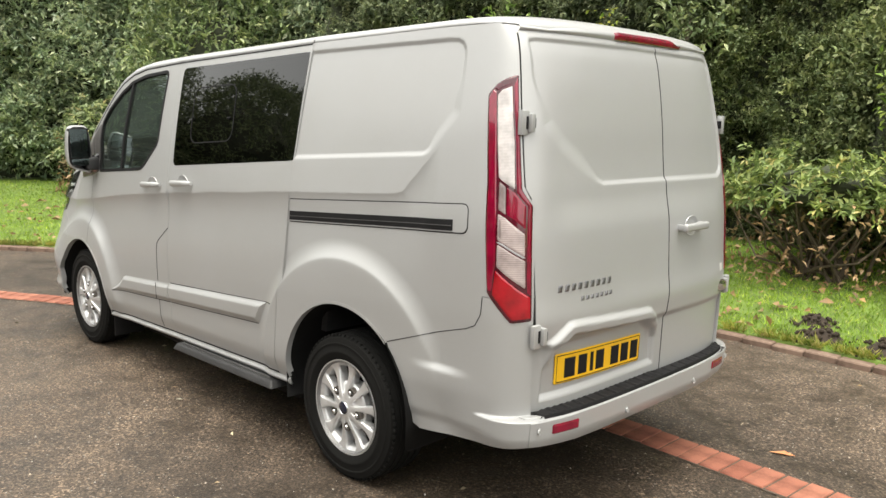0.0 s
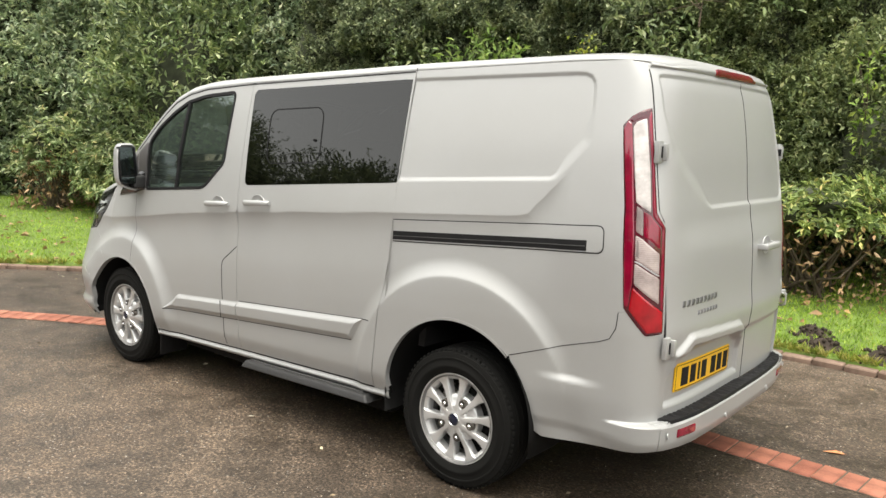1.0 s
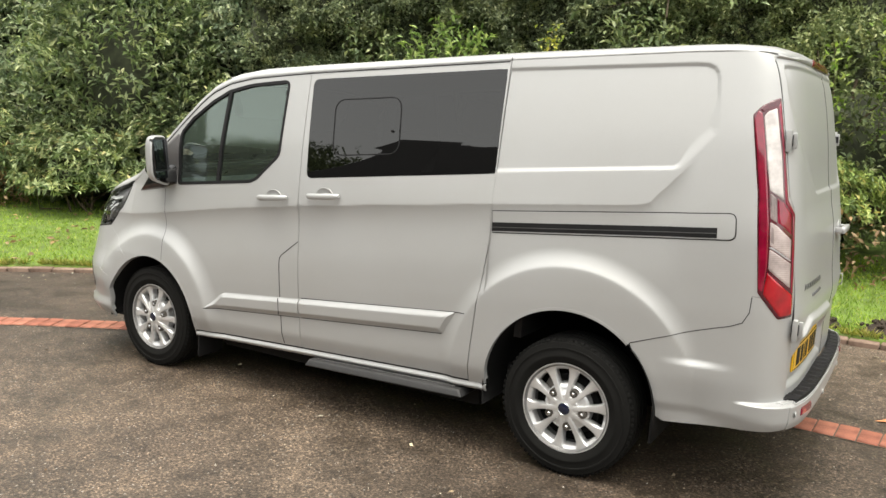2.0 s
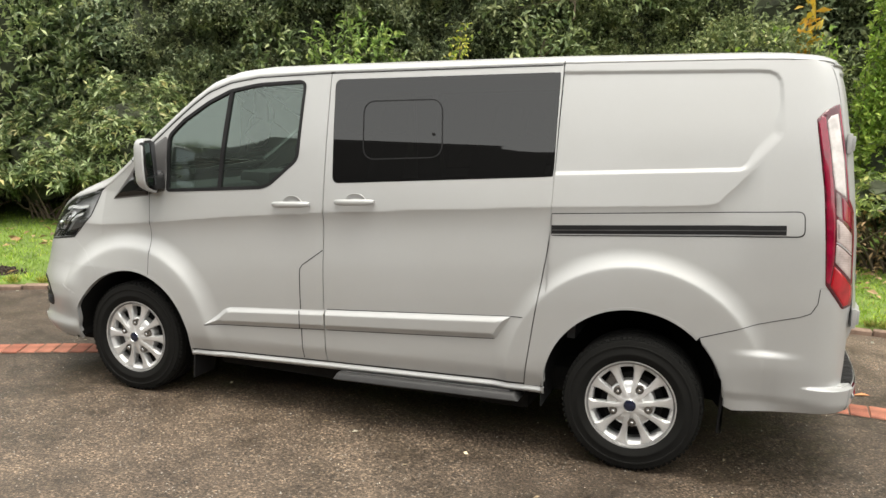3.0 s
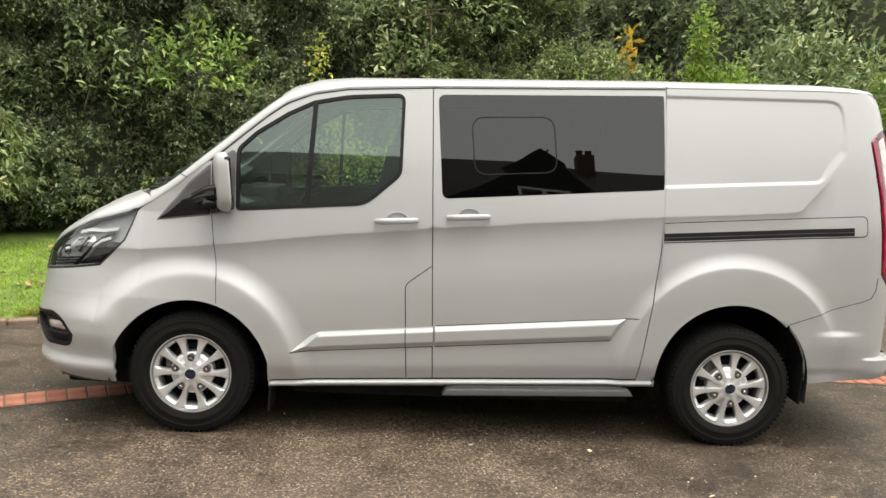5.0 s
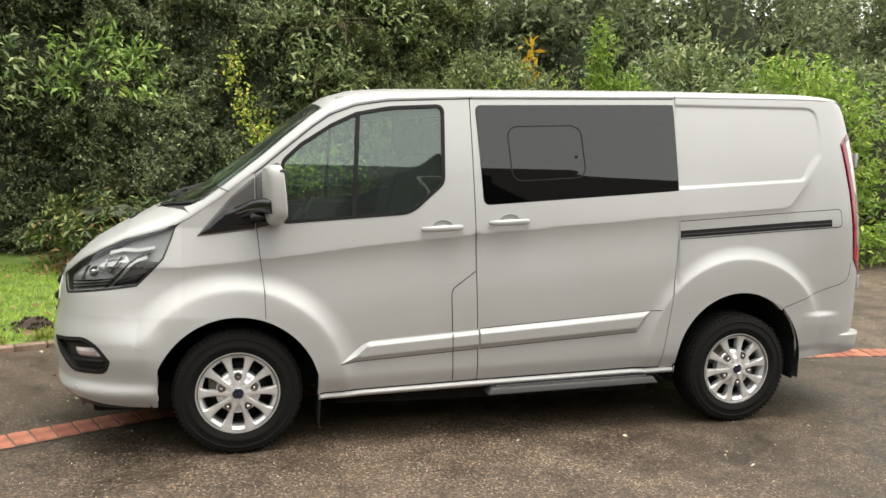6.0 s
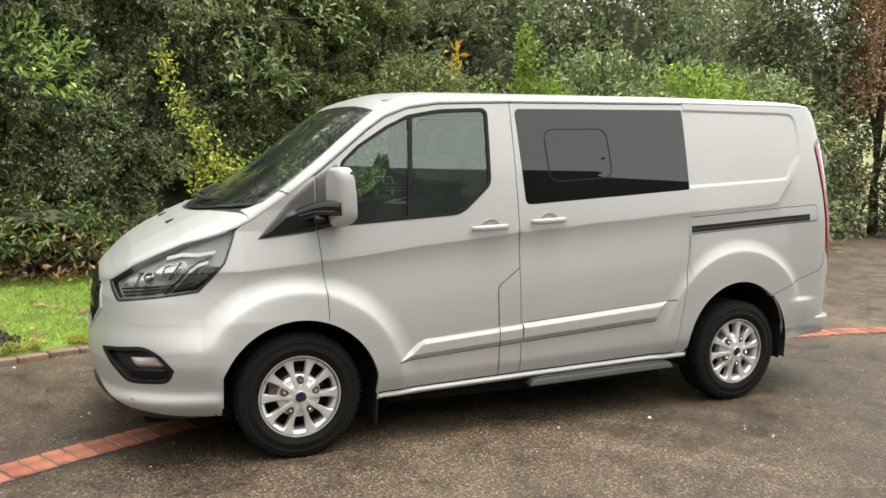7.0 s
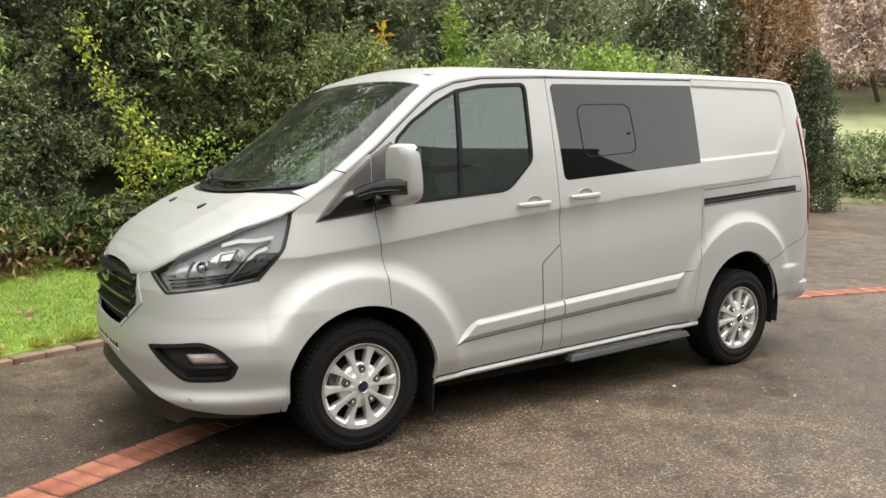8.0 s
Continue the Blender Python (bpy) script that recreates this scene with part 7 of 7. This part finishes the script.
def molehill(x, y, size, seed):
    """A low heap of dark crumbs of soil."""
    r = math.hypot(x - C.x, y - C.y)
    z0 = lawn_z(r, math.degrees(math.atan2(x - C.x, y - C.y)))
    V, F = [(0, 0, size * 0.42)], []
    for i in range(1, 9):
        for j in range(28):
            a = 2 * math.pi * j / 28
            k = i / 8
            rr = size * k * (1 + 0.25 * fbm(math.cos(a) * 2 + seed, math.sin(a) * 2))
            z = size * 0.42 * (1 - k ** 1.4) + 0.10 * size * fbm(rr * math.cos(a) * 14, rr * math.sin(a) * 14, seed) - 0.03 * k
            V.append((rr * math.cos(a), rr * math.sin(a), z))
    F += [[0, 1 + j, 1 + (j + 1) % 28] for j in range(28)]
    F += [[1 + (i - 1) * 28 + j, 1 + i * 28 + j, 1 + i * 28 + (j + 1) % 28, 1 + (i - 1) * 28 + (j + 1) % 28] for i in range(1, 8) for j in range(28)]
    heap = link_mesh("molehill", V, F, SOIL)
    heap.location = (x, y, z0 + ground_z(x))
    tagged(heap, "molehill of dark crumbly soil on the lawn", "molehill", "molehills")
    rg = np.random.default_rng(seed)
    bm = bmesh.new()
    for _ in range(60):
        a, rr = rg.uniform(0, 6.28), size * rg.uniform(0.2, 1.25)
        s = rg.uniform(0.006, 0.02)
        m = Matrix.Translation((rr * math.cos(a), rr * math.sin(a), max(0.0, size * 0.42 * (1 - (rr / size) ** 1.4)) + 0.004)) @ Matrix.Rotation(rg.uniform(0, 6), 4, "X")
        bmesh.ops.create_icosphere(bm, subdivisions=1, radius=s, matrix=m)
    tagged(part("loose_soil", bm, SOIL, heap, smooth=False), kind="stuff")


molehill(1.95, 3.35, 0.17, 1)
molehill(2.12, 2.98, 0.20, 2)
molehill(2.62, 2.98, 0.27, 3)
molehill(-3.2, 2.15, 0.20, 4)
molehill(-4.9, 1.2, 0.15, 5)

# ---- the house across the drive, behind the camera ----
SLATE = simple("dark_slate_roof", (0.028, 0.027, 0.028), 0.85, vary=0.3, scale=5)
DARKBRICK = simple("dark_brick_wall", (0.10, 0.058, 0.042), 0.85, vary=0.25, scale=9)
WHITE = simple("white_frames", (0.75, 0.75, 0.73), 0.5, vary=0.05)


def prism(name, x0, x1, y0, y1, z0, z1, mat, parent, along="x"):
    """A pitched roof block, with its ridge along x or y."""
    xm, ym = (x0 + x1) / 2, (y0 + y1) / 2
    if along == "x":
        V = [(x0, y0, z0), (x1, y0, z0), (x1, y1, z0), (x0, y1, z0), (x0 + 0.8, ym, z1), (x1 - 0.8, ym, z1)]
        F = [[0, 1, 5, 4], [2, 3, 4, 5], [1, 2, 5], [3, 0, 4], [3, 2, 1, 0]]
    else:
        V = [(x0, y0, z0), (x1, y0, z0), (x1, y1, z0), (x0, y1, z0), (xm, y0, z1), (xm, y1, z1)]
        F = [[0, 1, 4], [1, 2, 5, 4], [2, 3, 5], [3, 0, 4, 5], [3, 2, 1, 0]]
    return link_mesh(name, V, F, mat, parent, smooth=False)


def lathe_pot(x, y, z):
    """A round clay chimney pot."""
    bm = lathe_bm([(0.06, -0.16), (0.08, -0.12), (0.07, 0.08), (0.085, 0.10), (0.085, 0.12), (0.06, 0.12)], 16)
    bmesh.ops.transform(bm, matrix=Matrix.Translation((x, y, z + 0.12)) @ Matrix.Rotation(radians(90), 4, "X"), verts=bm.verts)
    return bm


house = new("house")
house.location = (0, 0, 0)
tagged(house, "brick house with dark slate roof across the drive", "house")
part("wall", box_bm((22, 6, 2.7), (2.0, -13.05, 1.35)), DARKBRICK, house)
prism("roof", -9.6, 13.6, -16.6, -9.6, 2.6, 6.35, SLATE, house)
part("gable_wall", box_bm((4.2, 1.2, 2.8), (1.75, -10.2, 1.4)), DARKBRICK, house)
prism("gable_roof", -0.7, 4.2, -13.0, -9.4, 2.7, 5.35, SLATE, house, "y")
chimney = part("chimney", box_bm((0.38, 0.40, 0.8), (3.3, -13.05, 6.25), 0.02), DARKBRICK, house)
for k in (-1, 1):
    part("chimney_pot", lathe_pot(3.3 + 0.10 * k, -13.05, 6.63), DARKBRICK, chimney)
for x, y, z, w in ((1.75, -9.58, 1.55, 2.2), (-4.2, -10.03, 1.55, 1.7), (7.4, -10.03, 1.55, 2.0), (1.75, -9.40, 3.75, 0.9)):
    frame_part = part("window", box_bm((w, 0.08, 1.15), (x, y, z), 0.01), WHITE, house)
    n_panes = 3 if w > 1.8 else 2
    for k in range(n_panes):
        part("pane", box_bm((w / n_panes - 0.10, 0.02, 1.0), (x + (k - (n_panes - 1) / 2) * (w / n_panes - 0.01), y + 0.04, z)), PRIVACY, frame_part)
part("gutter", box_bm((23, 0.11, 0.10), (2.0, -9.58, 2.62), 0.02), WHITE, house)
for k, (x, y, w, h) in enumerate(((-30, -19, 9, 11), (-25, -15.5, 8, 9.5), (-26, -9.5, 8, 10.0), (-36, -4, 9, 9), (-14.5, -17.5, 8, 6.4), (-21, -21, 9, 8.0), (17.5, -16, 7, 5.6), (24, -13, 8, 6.5))):
    leafy("garden_tree", x, y, 0.0, w, w * 0.9, h, 140 + k, LEAF_FAR, 4200, (0.16, 0.07), "leafy tree across the drive", "tree", low=0.1, trunk=0.2, heart=0.86)

# ---- kerb and brick band, piece by piece ----
def block_mesh(name, lx, ly, lz, bevel, mat):
    bm = box_bm((lx, ly, lz), (0, 0, 0), bevel, segments=1)
    me = bpy.data.meshes.new(name)
    bm.to_mesh(me)
    bm.free()
    me.materials.append(mat)
    return me


def arc_strip(name, r0, r1, d0, d1, z, mat, n=140):
    V = [polar(r, d, z) for d in np.linspace(d0, d1, n) for r in (r0, r1)]
    F = [[2 * i, 2 * i + 1, 2 * i + 3, 2 * i + 2] for i in range(n - 1)]
    return link_mesh(name, V, F, mat)


JOINT = simple("sandy_joint", (0.10, 0.075, 0.055), 0.95, vary=0.3, grain=0.6)
rng = np.random.default_rng(31)
band = tagged(arc_strip("brick_band", R_BRICK - 0.118, R_BRICK + 0.118, -56, 44, 0.004, JOINT), "curved band of red bricks set in the asphalt", "brick band", kind="structure")
brick_meshes = [block_mesh("brick", 0.101 + 0.002 * k, 0.213, 0.06, 0.004, BRICK) for k in range(3)]
step = math.degrees(0.1115 / R_BRICK)
for k in range(int(99 / step)):
    d = -55.5 + k * step
    b = new("brick", brick_meshes[k % 3])
    b.parent = band
    b.matrix_local = Matrix.Translation(polar(R_BRICK + rng.normal() * 0.002, d, -0.02 + rng.normal() * 0.0012)) @ Matrix.Rotation(radians(-d + rng.normal() * 0.5), 4, "Z") @ Matrix.Rotation(rng.normal() * 0.008, 4, "X")
kerb = tagged(arc_strip("kerb", R_KERB + 0.01, R_KERB + 0.10, -62, LAWN_END, 0.02, JOINT), "low kerb of weathered brown bricks along the lawn", "kerb", kind="structure")
kerb_meshes = [block_mesh("kerb_brick", 0.216 + 0.003 * k, 0.103, 0.11, 0.008, KERB) for k in range(3)]
step = math.degrees(0.228 / R_KERB)
for k in range(int(75 / step)):
    d = -62 + k * step
    b = new("kerb_brick", kerb_meshes[k % 3])
    b.parent = kerb
    b.matrix_local = Matrix.Translation(polar(R_KERB + 0.052 + rng.normal() * 0.004, d, -0.012 + rng.normal() * 0.003)) @ Matrix.Rotation(radians(-d + rng.normal() * 0.8), 4, "Z") @ Matrix.Rotation(rng.normal() * 0.015, 4, "X")
